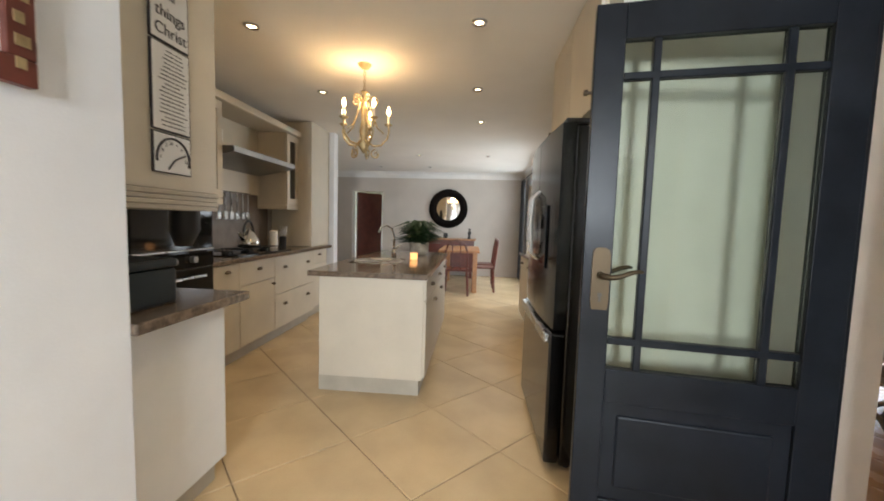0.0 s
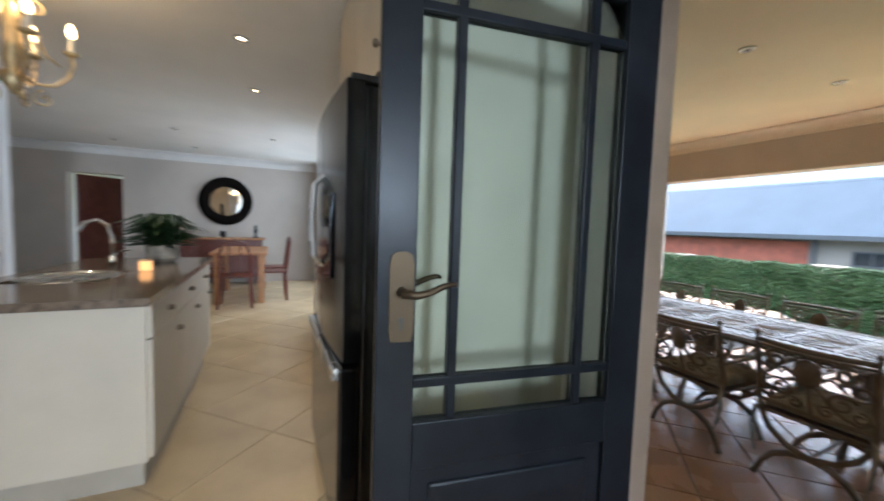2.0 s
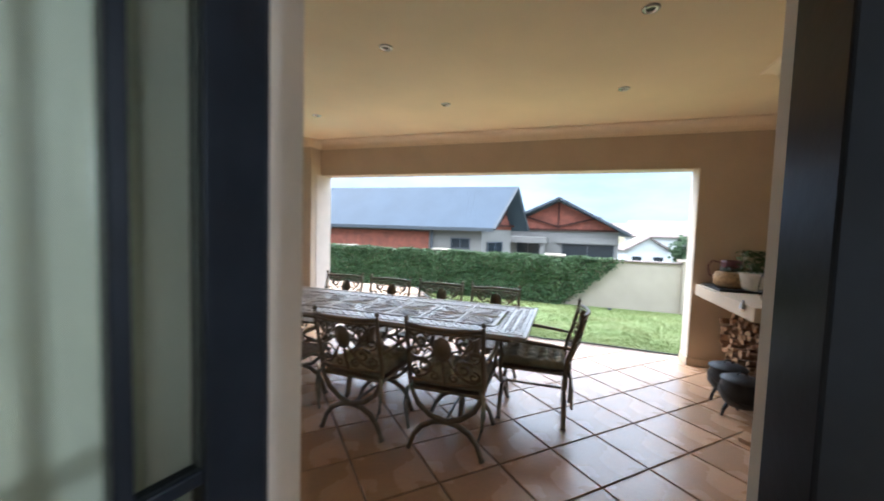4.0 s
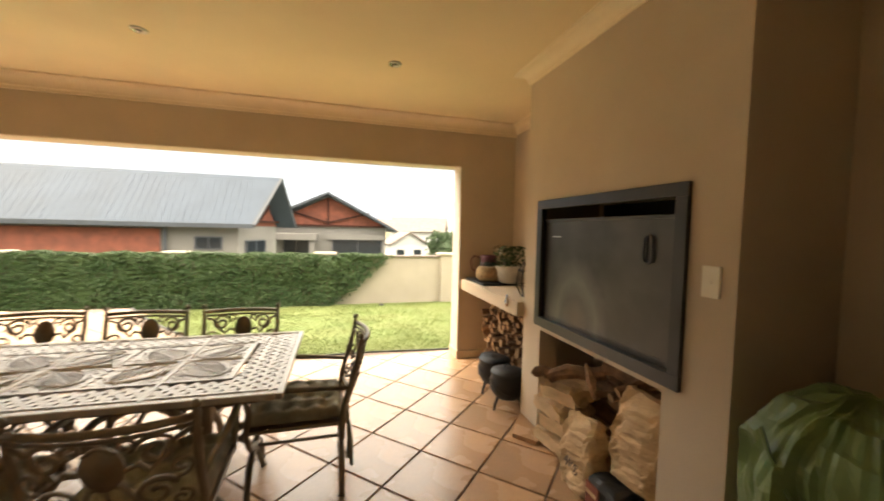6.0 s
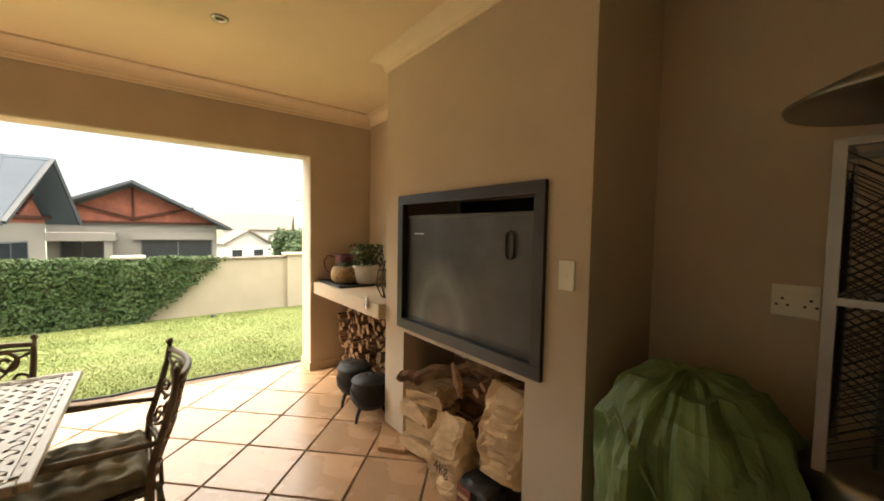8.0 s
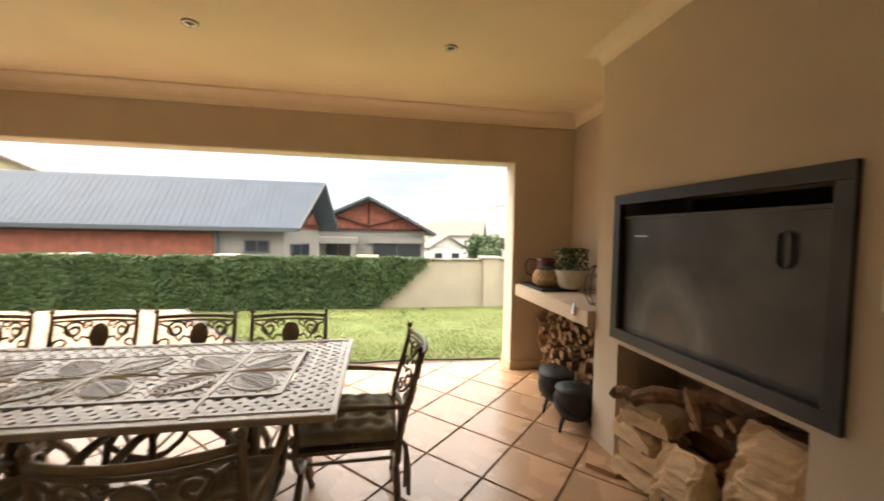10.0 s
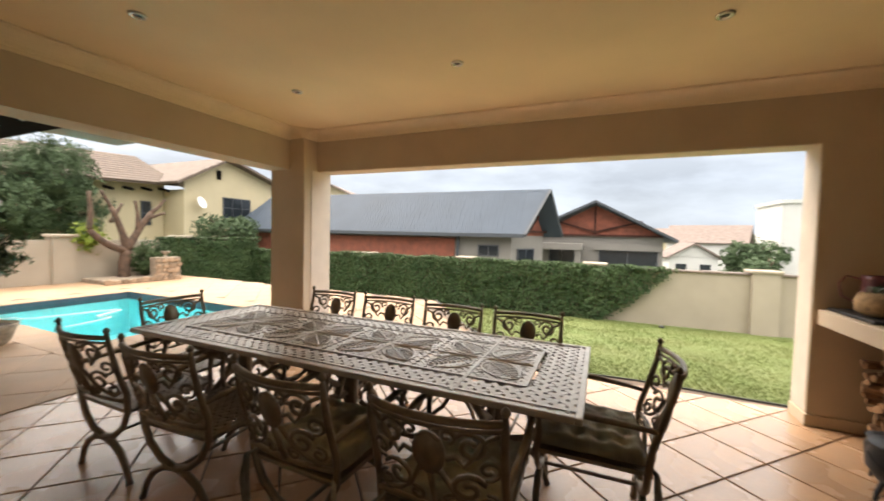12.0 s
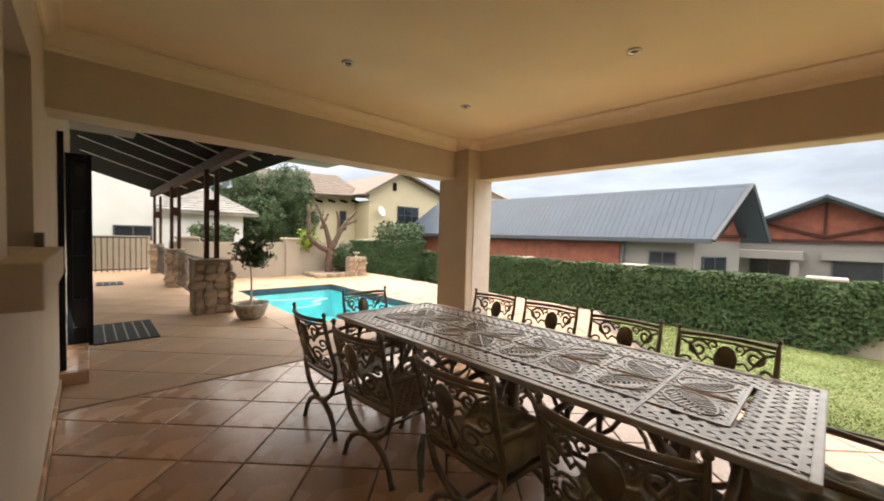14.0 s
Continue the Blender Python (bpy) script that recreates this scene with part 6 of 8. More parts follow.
part("feet", b, BLACKMAT, fg)
oc = thing("bridging_cabinet", "cream cabinet above the fridge with pewter knobs", "cabinet", pose(0.8, 2.3, 1.8))
part("body", bx(0.55, 1.78, 1.80, 1.198, 2.80, HK - 0.004), CREAMCAB, oc)
for y0, y1, yk in ((1.785, 2.29, 2.24), (2.29, 2.795, 2.34)):
    f_ = front(oc, 0.55, y0, y1, 1.805, 2.40, -1)
    round_knob(f_, 0.53, 1.86 if y0 < 2 else 2.7, 1.88, -1)
part("cabinet_end_panel", bx(0.56, 1.60, 0, 1.198, 1.775, HK - 0.004), PANELGREY, kind="structure", label="pale tall end panel beside the fridge", category="panel")
sb = thing("sideboard_cabinet", "cream base cabinets with granite top along the wall", "cabinet", pose(0.9, 3.6, 0))
part("body", bx(0.64, 2.82, 0.12, 1.195, 4.9, 0.865), CREAMCAB, sb)
part("plinth", bx(0.69, 2.82, 0, 1.195, 4.9, 0.12), KICK, sb)
for i in range(4):
    f_ = front(sb, 0.64, 2.82 + i * 0.52, 3.34 + i * 0.52, 0.13, 0.70, -1)
    f_ = front(sb, 0.64, 2.82 + i * 0.52, 3.34 + i * 0.52, 0.70, 0.862, -1, name="drawer_front")
    knob(f_, 0.62, 3.08 + i * 0.52, 0.78, -1, 0)
part("slab", bx(0.60, 2.81, 0.866, 1.197, 4.92, 0.902, bevel=0.005), GRANITE, sb, "brown granite top")

# chandelier
CX, CY = -0.86, 2.84
chd = thing("chandelier", "distressed gold scrolled chandelier with lit candle bulbs", "chandelier", pose(CX, CY, HK))
b = bmesh.new()
lathe(b, [(0.005, -0.035), (0.03, -0.03), (0.05, -0.008), (0.052, -0.0)], (CX, CY, HK), 16)
part("ceiling_rose", b, GOLD, chd)
b = bmesh.new()
for k in range(6):
    z = HK - 0.045 - k * 0.026
    sweep(b, [(CX + (0.008 * math.cos(a * 0.7854) if k % 2 else 0), CY + (0 if k % 2 else 0.008 * math.cos(a * 0.7854)), z + 0.015 * math.sin(a * 0.7854)) for a in range(8)], 0.0022, 4, closed=True)
part("chain", b, GOLD, chd)
b = bmesh.new()
lathe(b, [(0.006, -0.19), (0.03, -0.20), (0.018, -0.24), (0.026, -0.30), (0.022, -0.42), (0.035, -0.50), (0.022, -0.56), (0.045, -0.60), (0.02, -0.64), (0.006, -0.66)], (CX, CY, HK), 14)
part("stem", b, GOLD, chd, smooth=True)
for k in range(5):
    a = radians(20 + 72 * k)
    f = lambda r, z: (CX + r * math.cos(a), CY + r * math.sin(a), HK + z)
    b = bmesh.new()
    sweep(b, [f(0.02, -0.56), f(0.07, -0.60), f(0.13, -0.59), f(0.175, -0.54), f(0.19, -0.48), f(0.185, -0.44)], 0.0075, 6)
    sweep(b, [f(r, z) for r, z in scroll(0.07, -0.27, 0.045, 3.4, -1.2, 12)], 0.006, 5)
    sweep(b, [f(0.03, -0.28), f(0.06, -0.36), f(0.10, -0.46), f(0.15, -0.50)], 0.006, 5)
    sweep(b, [f(r, z) for r, z in scroll(0.09, -0.66, 0.04, 1.6, 1.2, 12)], 0.006, 5)
    arm = part("arm", b, GOLD, chd, smooth=True)
    b = bmesh.new()
    px, py, _ = f(0.185, 0)
    lathe(b, [(0.006, -0.445), (0.028, -0.435), (0.032, -0.425), (0.012, -0.42)], (px, py, HK), 12)
    part("drip_pan", b, GOLD, arm)
    b = bmesh.new()
    cyl(b, (px, py, HK - 0.425), (px, py, HK - 0.36), 0.0095, seg=10)
    part("candle_sleeve", b, CANDLE, arm)
    b = bmesh.new()
    lathe(b, [(0.004, -0.36), (0.014, -0.345), (0.016, -0.33), (0.009, -0.305), (0.002, -0.29)], (px, py, HK), 10)
    part("bulb", b, BULBGLOW, arm, "glowing candle bulb", smooth=True)
    for rr_, zz_ in ((0.10, -0.62), (0.185, -0.475)):
        b = bmesh.new()
        qx, qy, qz = f(rr_, zz_)
        lathe(b, [(0.001, -0.05), (0.008, -0.03), (0.006, -0.012), (0.001, 0)], (qx, qy, qz), 6)
        part("crystal_drop", b, CHROME, arm)
cl_light = new("chandelier_lamp", bpy.data.lights.new("chandelier_lamp", "POINT"))
cl_light.data.energy, cl_light.data.color, cl_light.data.shadow_soft_size = 5, (1.0, 0.66, 0.33), 0.06
cl_light.location = (CX, CY, HK - 0.26)


def downlight(x, y, top, lit, power=0.0):
    ob = thing("downlight", "recessed warm lit ceiling downlight" if lit else "recessed unlit grey ceiling downlight", "downlight", pose(x, y, top), group="kitchen downlights" if lit else "patio downlights")
    b = bmesh.new()
    lathe(b, [(0.025, -0.002), (0.031, -0.012), (0.044, -0.010), (0.047, -0.001)], seg=20)
    part("ring", b, STEEL, ob, world=False, smooth=True)
    b = bmesh.new()
    cyl(b, (0, 0, -0.0035), (0, 0, -0.0015), 0.025, seg=16)
    part("lamp", b, LAMPGLOW if lit else BLACKMAT, ob, world=False)
    if lit and power:
        sp = new("downlight_lamp", bpy.data.lights.new("downlight_lamp", "SPOT"))
        sp.data.energy, sp.data.color, sp.data.spot_size, sp.data.spot_blend, sp.data.shadow_soft_size = power, (1.0, 0.80, 0.55), radians(120), 0.8, 0.03
        sp.location = (x, y, top - 0.02)


for x, y, p_ in ((-1.40, 2.27, 4), (-0.01, 2.27, 4), (-0.01, 3.36, 4), (0.04, 4.40, 5), (-1.43, 3.42, 4), (0.2, 6.6, 5), (-1.0, 6.6, 5), (-2.05, 8.0, 0), (-0.98, 8.0, 0), (0.1, 0.6, 6)):
    downlight(x, y, HK, True, p_)

# dining end
mr = thing("round_mirror", "round mirror in a broad black frame on the beige wall", "mirror", pose(-0.62, 8.89, 1.58))
b = bmesh.new()
ring = []
for k in range(40):
    a = 2 * math.pi * k / 40
    ring.append([b.verts.new((-0.62 + r * math.cos(a), y, 1.58 + r * math.sin(a))) for r, y in ((0.46, 8.895), (0.46, 8.855), (0.36, 8.84), (0.275, 8.865), (0.275, 8.895))])
for k in range(40):
    p_, q_ = ring[k], ring[(k + 1) % 40]
    for j in range(4):
        b.faces.new((p_[j], p_[j + 1], q_[j + 1], q_[j]))
bmesh.ops.recalc_face_normals(b, faces=b.faces)
part("frame", b, DARKWOOD, mr, smooth=True)
b = bmesh.new()
cyl(b, (-0.62, 8.895, 1.58), (-0.62, 8.875, 1.58), 0.28, seg=40)
part("mirror_glass", b, MIRROR, mr)


def simple_chair(m):
    c = thing("dining_chair", "dark red wooden dining chair with bentwood back", "chair", m, group="dining chairs")
    part("seat", bx(-0.21, -0.21, 0.43, 0.21, 0.21, 0.455, bevel=0.01), WOODD, c, world=False)
    for sx in (-1, 1):
        for sy in (-1, 1):
            b = bmesh.new()
            sweep(b, [(sx * 0.18, sy * 0.18, 0.43), (sx * 0.20, sy * 0.21, 0)], 0.018, 6)
            part("leg", b, WOODD, c, world=False)
    b = bmesh.new()
    sweep(b, [(-0.19, -0.19, 0.44), (-0.23, -0.19, 0.75), (-0.25, -0.13, 0.92), (-0.255, 0, 0.96), (-0.25, 0.13, 0.92), (-0.23, 0.19, 0.75), (-0.19, 0.19, 0.44)], 0.016, 6)
    part("back_hoop", b, WOODD, c, world=False)
    for y_ in (-0.07, 0.07):
        b = bmesh.new()
        sweep(b, [(-0.20, y_, 0.455), (-0.25, y_, 0.94)], 0.010, 5)
        part("back_slat", b, WOODD, c, world=False)
    return c


dt = thing("dining_table", "orange pine dining table", "table", pose(0.0, 7.2, 0))
part("tabletop", bx(-0.62, 6.62, 0.72, 0.12, 8.1, 0.76, bevel=0.008), WOODT, dt)
for x in (-0.57, 0.0):
    for y in (6.66, 7.98):
        part("leg", bx(x, y, 0, x + 0.08, y + 0.08, 0.72, bevel=0.004), WOODT, dt)
c0_ = simple_chair(pose(0.20, 7.0, 0, 0, 0, 180))
for x, y, a in ((0.20, 7.6, 180), (-0.28, 6.55, 90), (-0.75, 7.0, 0), (-0.75, 7.7, 0)):
    copy_thing(c0_, pose(x, y, 0, 0, 0, a))
sbd = thing("wooden_sideboard", "dark wooden sideboard under the mirror", "sideboard", pose(-0.6, 8.65, 0))
part("body", bx(-1.25, 8.45, 0.15, 0.02, 8.88, 0.86, bevel=0.008), WOODD, sbd)
part("top", bx(-1.29, 8.42, 0.86, 0.06, 8.89, 0.89, bevel=0.006), WOODT, sbd)
for x in (-1.2, -0.05):
    for y in (8.5, 8.82):
        part("leg", bx(x - 0.03, y - 0.03, 0, x + 0.03, y + 0.03, 0.15), WOODD, sbd)
for x, nm, lb, prf in ((-0.65, "dark_vase", "small dark vase on the sideboard", [(0.03, 0), (0.06, 0.05), (0.045, 0.10), (0.06, 0.12)]), (-0.10, "figurine", "small dark figurine on the sideboard", [(0.05, 0), (0.03, 0.03), (0.02, 0.08), (0.045, 0.13), (0.02, 0.18), (0.03, 0.22), (0.005, 0.25)])):
    b = bmesh.new()
    lathe(b, prf, (0, 0, 0), 14)
    bmesh.ops.translate(b, vec=(x, 8.65, 0.891), verts=b.verts)
    tagged(part(nm, b, BLACKMAT, smooth=True), lb, nm.split("_")[-1])
ds = thing("hall_door", "dark red wooden door standing open in the hall", "door", pose(-2.93, 9.12, 0))
lf_ = bx(0, -0.02, 0.01, 0.74, 0.02, 1.94, bevel=0.004)
bmesh.ops.transform(lf_, matrix=pose(-2.92, 9.14, 0, 0, 0, 50), verts=lf_.verts)
part("leaf", lf_, WOODD, ds)
part("hall_backdrop_cabinet", bx(-2.6, 10.9, 0, -1.9, 11.19, 1.9, bevel=0.01), GREYTRIM, kind="", label="dark tall cabinet in the hall", category="cabinet")
gd = thing("passage_door", "dark grey passage door in the white wall", "door", pose(-3.2, 5.07, 0))
part("leaf", bx(-3.58, 5.04, 0.01, -2.77, 5.08, 1.98, bevel=0.004), GREYTRIM, gd)
for x, w_ in ((0.98, 0.16), (1.0, 0.14)):
    pass
cv = thing("curtain", "charcoal curtain drawn beside the dining window", "curtain", pose(1.1, 8.7, 0))
b = bmesh.new()
for z in (0.02, 2.2):
    pass
top_, bot_ = [], []
for i in range(25):
    y = 8.42 + i * 0.018
    x = 1.08 + 0.03 * math.sin(i * 1.4)
    top_.append(b.verts.new((x, y, 2.24)))
    bot_.append(b.verts.new((x - 0.01, y, 0.02)))
for i in range(24):
    b.faces.new((top_[i], bot_[i], bot_[i + 1], top_[i + 1]))
bmesh.ops.solidify(b, geom=b.faces[:], thickness=0.008)
part("cloth", b, CURTAIN, cv, smooth=True)
b = bmesh.new()
sweep(b, [(1.09, 7.0, 2.26), (1.09, 8.88, 2.26)], 0.012, 6)
part("rail", b, BLACKMAT, cv)
skt = thing("wall_socket", "white wall socket with a trailing cord", "socket", pose(0.45, 8.89, 0.35))
part("plate", bx(0.40, 8.88, 0.30, 0.50, 8.899, 0.40, bevel=0.004), OFFWHITE, skt)
b = bmesh.new()
sweep(b, [(0.44, 8.875, 0.34), (0.35, 8.86, 0.25), (0.2, 8.86, 0.23), (0.0, 8.86, 0.27)], 0.006, 5)
part("cord", b, OFFWHITE, skt)

# window frames of the house, with daylight at those behind the view
def house_window(name, axis, f0, f1, a0, a1, z0, z1, nx, ny):
    ob = thing(name, "dark framed house window", "window", pose(*((f0 + f1) / 2, (a0 + a1) / 2, z0) if axis == "y" else ((a0 + a1) / 2, (f0 + f1) / 2, z0)), kind="structure")
    m_ = (f0 + f1) / 2
    b = bmesh.new()
    t = 0.045
    segs = [(a0, z0, a1, z0 + t), (a0, z1 - t, a1, z1), (a0, z0 + t, a0 + t, z1 - t), (a1 - t, z0 + t, a1, z1 - t)]
    segs += [(a0 + (a1 - a0) * i / nx - 0.018, z0 + t, a0 + (a1 - a0) * i / nx + 0.018, z1 - t) for i in range(1, nx)]
    for q in segs:
        box(b, *((m_ - 0.025, q[0], q[1], m_ + 0.025, q[2], q[3]) if axis == "y" else (q[0], m_ - 0.025, q[1], q[2], m_ + 0.025, q[3])))
    for i in range(1, ny):
        z = z0 + (z1 - z0) * i / ny
        box(b, *((m_ - 0.02, a0 + t, z - 0.015, m_ + 0.02, a1 - t, z + 0.015) if axis == "y" else (a0 + t, m_ - 0.02, z - 0.015, a1 - t, m_ + 0.02, z + 0.015)))
    part("window_frame", b, BLACKWOOD, ob)
    g = part("pane", bx(*((m_ - 0.003, a0 + t, z0 + t, m_ + 0.003, a1 - t, z1 - t) if axis == "y" else (a0 + t, m_ - 0.003, z0 + t, a1 - t, m_ + 0.003, z1 - t))), PANE, ob)
    g.visible_shadow = False
    return ob


house_window("window_1", "y", 1.25, 1.31, 2.9, 3.75, 1.13, 2.05, 1, 1)
house_window("window_2", "y", 1.30, 1.34, 7.2, 8.6, 0.2, 2.1, 2, 1)
house_window("window_4", "x", -4.33, -4.27, -0.1, 0.8, 1.15, 2.45, 2, 3)
sill = bmesh.new()
box(sill, 1.432, 2.62, 0.98, 1.53, 3.82, 1.125, bevel=0.006)
part("trim_window_sill", sill, PLASTER_OUT, kind="structure", label="thick plastered outer window sill", category="sill")


def sky_panel(name, m, sx, sy, power, col):
    l_ = new(name, bpy.data.lights.new(name, "AREA"))
    l_.data.shape, l_.data.size, l_.data.size_y, l_.data.energy, l_.data.color = "RECTANGLE", sx, sy, power, col
    l_.matrix_basis = m


DAY = (0.86, 0.93, 1.0)
sky_panel("window_4_daylight", look((0.35, -4.42, 1.8), (-0.2, 0, 1.2)), 0.85, 1.2, 80, DAY)
sky_panel("window_2_daylight", look((1.42, 7.9, 1.15), (-2, 7.6, 0.4)), 1.35, 1.85, 13, DAY)
sky_panel("dining_door_daylight", look((1.31, 6.25, 1.05), (-2, 6.2, 0.3)), 0.95, 1.95, 8, DAY)

# ---- patio: fittings and clutter ----
for x, y in PATIO_LAMPS:
    downlight(x, y, HP, False)


def plate_thing(name, label, cat, x, z, w, h, y, rocker):
    ob = thing(name, label, cat, pose(x, y, z))
    part("plate", bx(x - w / 2, y, z - h / 2, x + w / 2, y + 0.011, z + h / 2, bevel=0.004), OFFWHITE, ob)
    return ob


sw = plate_thing("light_switch", "cream plastic wall switch beside the braai", "switch", 2.535, 1.095, 0.075, 0.125, -0.636, True)
part("rocker", bx(2.528, -0.625, 1.086, 2.542, -0.6215, 1.104, bevel=0.002), OFFWHITE, sw)
so = plate_thing("double_socket", "cream double wall socket", "socket", 1.924, 1.027, 0.14, 0.122, -1.2, False)
for s in (-1, 1):
    part("rocker", bx(1.92 + s * 0.045 - 0.012, -1.189, 1.052, 1.92 + s * 0.045 + 0.012, -1.184, 1.066, bevel=0.002), OFFWHITE, so)
    for dx, dz in ((-0.016, -0.012), (0.016, -0.012), (0, 0.012)):
        b = bmesh.new()
        cyl(b, (1.92 + s * 0.04 + dx, -1.190, 1.022 + dz), (1.92 + s * 0.04 + dx, -1.1885, 1.022 + dz), 0.0052, seg=8)
        part("pin_hole", b, BLACKMAT, so)

# kettle braai under its green cover
gcv = thing("covered_barbecue", "kettle barbecue under a crumpled green cover", "barbecue cover", pose(2.11, -0.75, FL))
b = bmesh.new()
prof = [(0.02, 0.985), (0.10, 0.975), (0.19, 0.94), (0.27, 0.87), (0.315, 0.78), (0.325, 0.70), (0.32, 0.55), (0.325, 0.40), (0.335, 0.25), (0.345, 0.12)]
rings = []
NS = 110
prof = [(prof[i][0] + (prof[i + 1][0] - prof[i][0]) * k / 4, prof[i][1] + (prof[i + 1][1] - prof[i][1]) * k / 4) for i in range(len(prof) - 1) for k in range(4)] + [prof[-1]]
for r, z in prof:
    r *= 0.88
    row = []
    for k in range(NS):
        a = 2 * math.pi * k / NS
        fold = 0.0 if r < 0.05 else (0.034 * noise.noise((math.cos(a) * 3.2, math.sin(a) * 3.2, z * 1.2)) + 0.011 * math.sin(a * 11 + 2 * math.sin(z * 5)) * max(0, 0.9 - z) * 1.4 + 0.022 * noise.noise((math.cos(a) * 7, math.sin(a) * 7, z * 6)))
        if r > 0.05:
            fold += 0.075 * (0.25 - abs(noise.noise((math.cos(a) * 2.6 + 5, math.sin(a) * 2.6, z * 2.4)))) + 0.045 * (0.2 - abs(noise.noise((math.cos(a) * 5, math.sin(a) * 5 + 3, z * 5))))
        zz = z + (0.03 * noise.noise((math.cos(a) * r * 14, math.sin(a) * r * 14, 4)) if z > 0.6 else 0)
        row.append(b.verts.new((2.11 + (r + fold) * math.cos(a), -0.75 + (r + fold) * math.sin(a), FL + zz)))
    rings.append(row)
for p_, q_ in zip(rings, rings[1:]):
    for k in range(NS):
        b.faces.new((p_[k], q_[k], q_[(k + 1) % NS], p_[(k + 1) % NS]))
b.faces.new(rings[0])
part("cover", b, TARP, gcv, "creased green tarpaulin cover")
b = bmesh.new()
sweep(b, [(2.11 + 0.28 * math.cos(a), -0.75 + 0.28 * math.sin(a), FL + 0.86 - 0.05 * i) for i, a in enumerate([radians(60 + 8 * j) for j in range(6)])], 0.006, 5, flat=2)
part("seam", b, TARP2, gcv)
for dx, dy in ((-0.2, -0.15), (0.2, -0.15), (0, 0.22)):
    b = bmesh.new()
    cyl(b, (2.11 + dx, -0.75 + dy, FL), (2.11 + dx * 0.8, -0.75 + dy * 0.8, FL + 0.5), 0.012)
    part("leg", b, IRON, gcv)

# patio heater
hx_, hy_ = 1.655, -0.93
ht = thing("patio_heater", "steel pyramid patio heater with mesh guard and round hood", "patio heater", pose(hx_, hy_, FL))
b = bmesh.new()
lathe(b, [(0.185, 0.0), (0.205, 0.02), (0.205, 0.75), (0.20, 0.775), (0.17, 0.785)], (hx_, hy_, FL), 32)
body_h = part("base_drum", b, HEATSTEEL, ht, smooth=True)
part("label_plate", bx(hx_ + 0.08, hy_ + 0.175, FL + 0.60, hx_ + 0.15, hy_ + 0.192, FL + 0.70), WHITE, body_h, "white instruction label")
for k in range(4):
    a = radians(45 + 90 * k)
    b = bmesh.new()
    x_, y_ = hx_ + 0.195 * math.cos(a), hy_ + 0.195 * math.sin(a)
    box(b, x_ - 0.014, y_ - 0.014, FL + 0.78, x_ + 0.014, y_ + 0.014, FL + 1.72)
    part("upright", b, HEATSTEEL, ht)
b = bmesh.new()
for k in range(4):
    a0, a1 = radians(45 + 90 * k), radians(135 + 90 * k)
    A, B_ = Vector((hx_ + 0.185 * math.cos(a0), hy_ + 0.185 * math.sin(a0), 0)), Vector((hx_ + 0.185 * math.cos(a1), hy_ + 0.185 * math.sin(a1), 0))
    n_ = 15
    for sgn in (1, -1):
        for c in range(-n_, 80):
            z0 = 0.80 + c * 0.0125 * 2
            pts_ = []
            for s_ in (0.0, 1.0):
                z = z0 + (s_ if sgn > 0 else 1 - s_) * 0.19
                pts_.append((s_, z))
            (s0, za), (s1, zb) = pts_
            if min(za, zb) < 0.80 or max(za, zb) > 1.70:
                continue
            sweep(b, [A.lerp(B_, s0) + Vector((0, 0, FL + za)), A.lerp(B_, s1) + Vector((0, 0, FL + zb))], 0.0022, 3)
part("mesh_guard", b, BLACKMAT, ht, "woven black mesh guard", kind="stuff")
for z in (1.26, 1.70):
    b = bmesh.new()
    for q in ((-0.15, -0.15, 0.15, -0.125), (-0.15, 0.125, 0.15, 0.15), (-0.15, -0.125, -0.125, 0.125), (0.125, -0.125, 0.15, 0.125)):
        box(b, hx_ + q[0], hy_ + q[1], FL + z, hx_ + q[2], hy_ + q[3], FL + z + 0.022)
    part("hoop", b, HEATSTEEL, ht)
b = bmesh.new()
cyl(b, (hx_, hy_, FL + 0.78), (hx_, hy_, FL + 1.88), 0.045, seg=16)
part("burner_tube", b, HEATSTEEL, ht)
b = bmesh.new()
lathe(b, [(0.285, 1.83), (0.29, 1.84), (0.17, 1.905), (0.03, 1.93), (0.02, 1.925), (0.16, 1.895), (0.275, 1.832)], (hx_, hy_, FL), 40)
part("hood", b, HEATSTEEL, ht, "brushed round reflector hood", smooth=True)


# firewood
def log_mesh(name, r, L, split):
    """A split or round log along y, with bark side and end grain."""
    bm = bmesh.new()
    n = 9
    pr_ = []
    for k in range(n):
        a = 2 * math.pi * k / n
        rr = r * (1 + 0.16 * noise.noise((math.cos(a) * 2 + r * 90, math.sin(a) * 2, L * 9)))
        x, z = rr * math.cos(a), rr * math.sin(a)
        if split:
            z = max(z, -0.25 * r)
            if split > 1:
                x = max(x, -0.2 * r)
        pr_.append((x, z))
    r0 = [bm.verts.new((x, -L / 2, z)) for x, z in pr_]
    rm = [bm.verts.new((x * 1.03 + 0.004, 0, z * 1.03 + 0.003)) for x, z in pr_]
    r1 = [bm.verts.new((x, L / 2, z)) for x, z in pr_]
    for a_, b_ in ((r0, rm), (rm, r1)):
        for k in range(n):
            bm.faces.new((a_[k], a_[(k + 1) % n], b_[(k + 1) % n], b_[k]))
    f0, f1 = bm.faces.new(r0[::-1]), bm.faces.new(r1)
    bmesh.ops.recalc_face_normals(bm, faces=bm.faces)
    f0.material_index = f1.material_index = 1
    me = bpy.data.meshes.new(name)
    bm.to_mesh(me)
    bm.free()
    me.materials.append(LOG)
    me.materials.append(LOGEND)
    return me


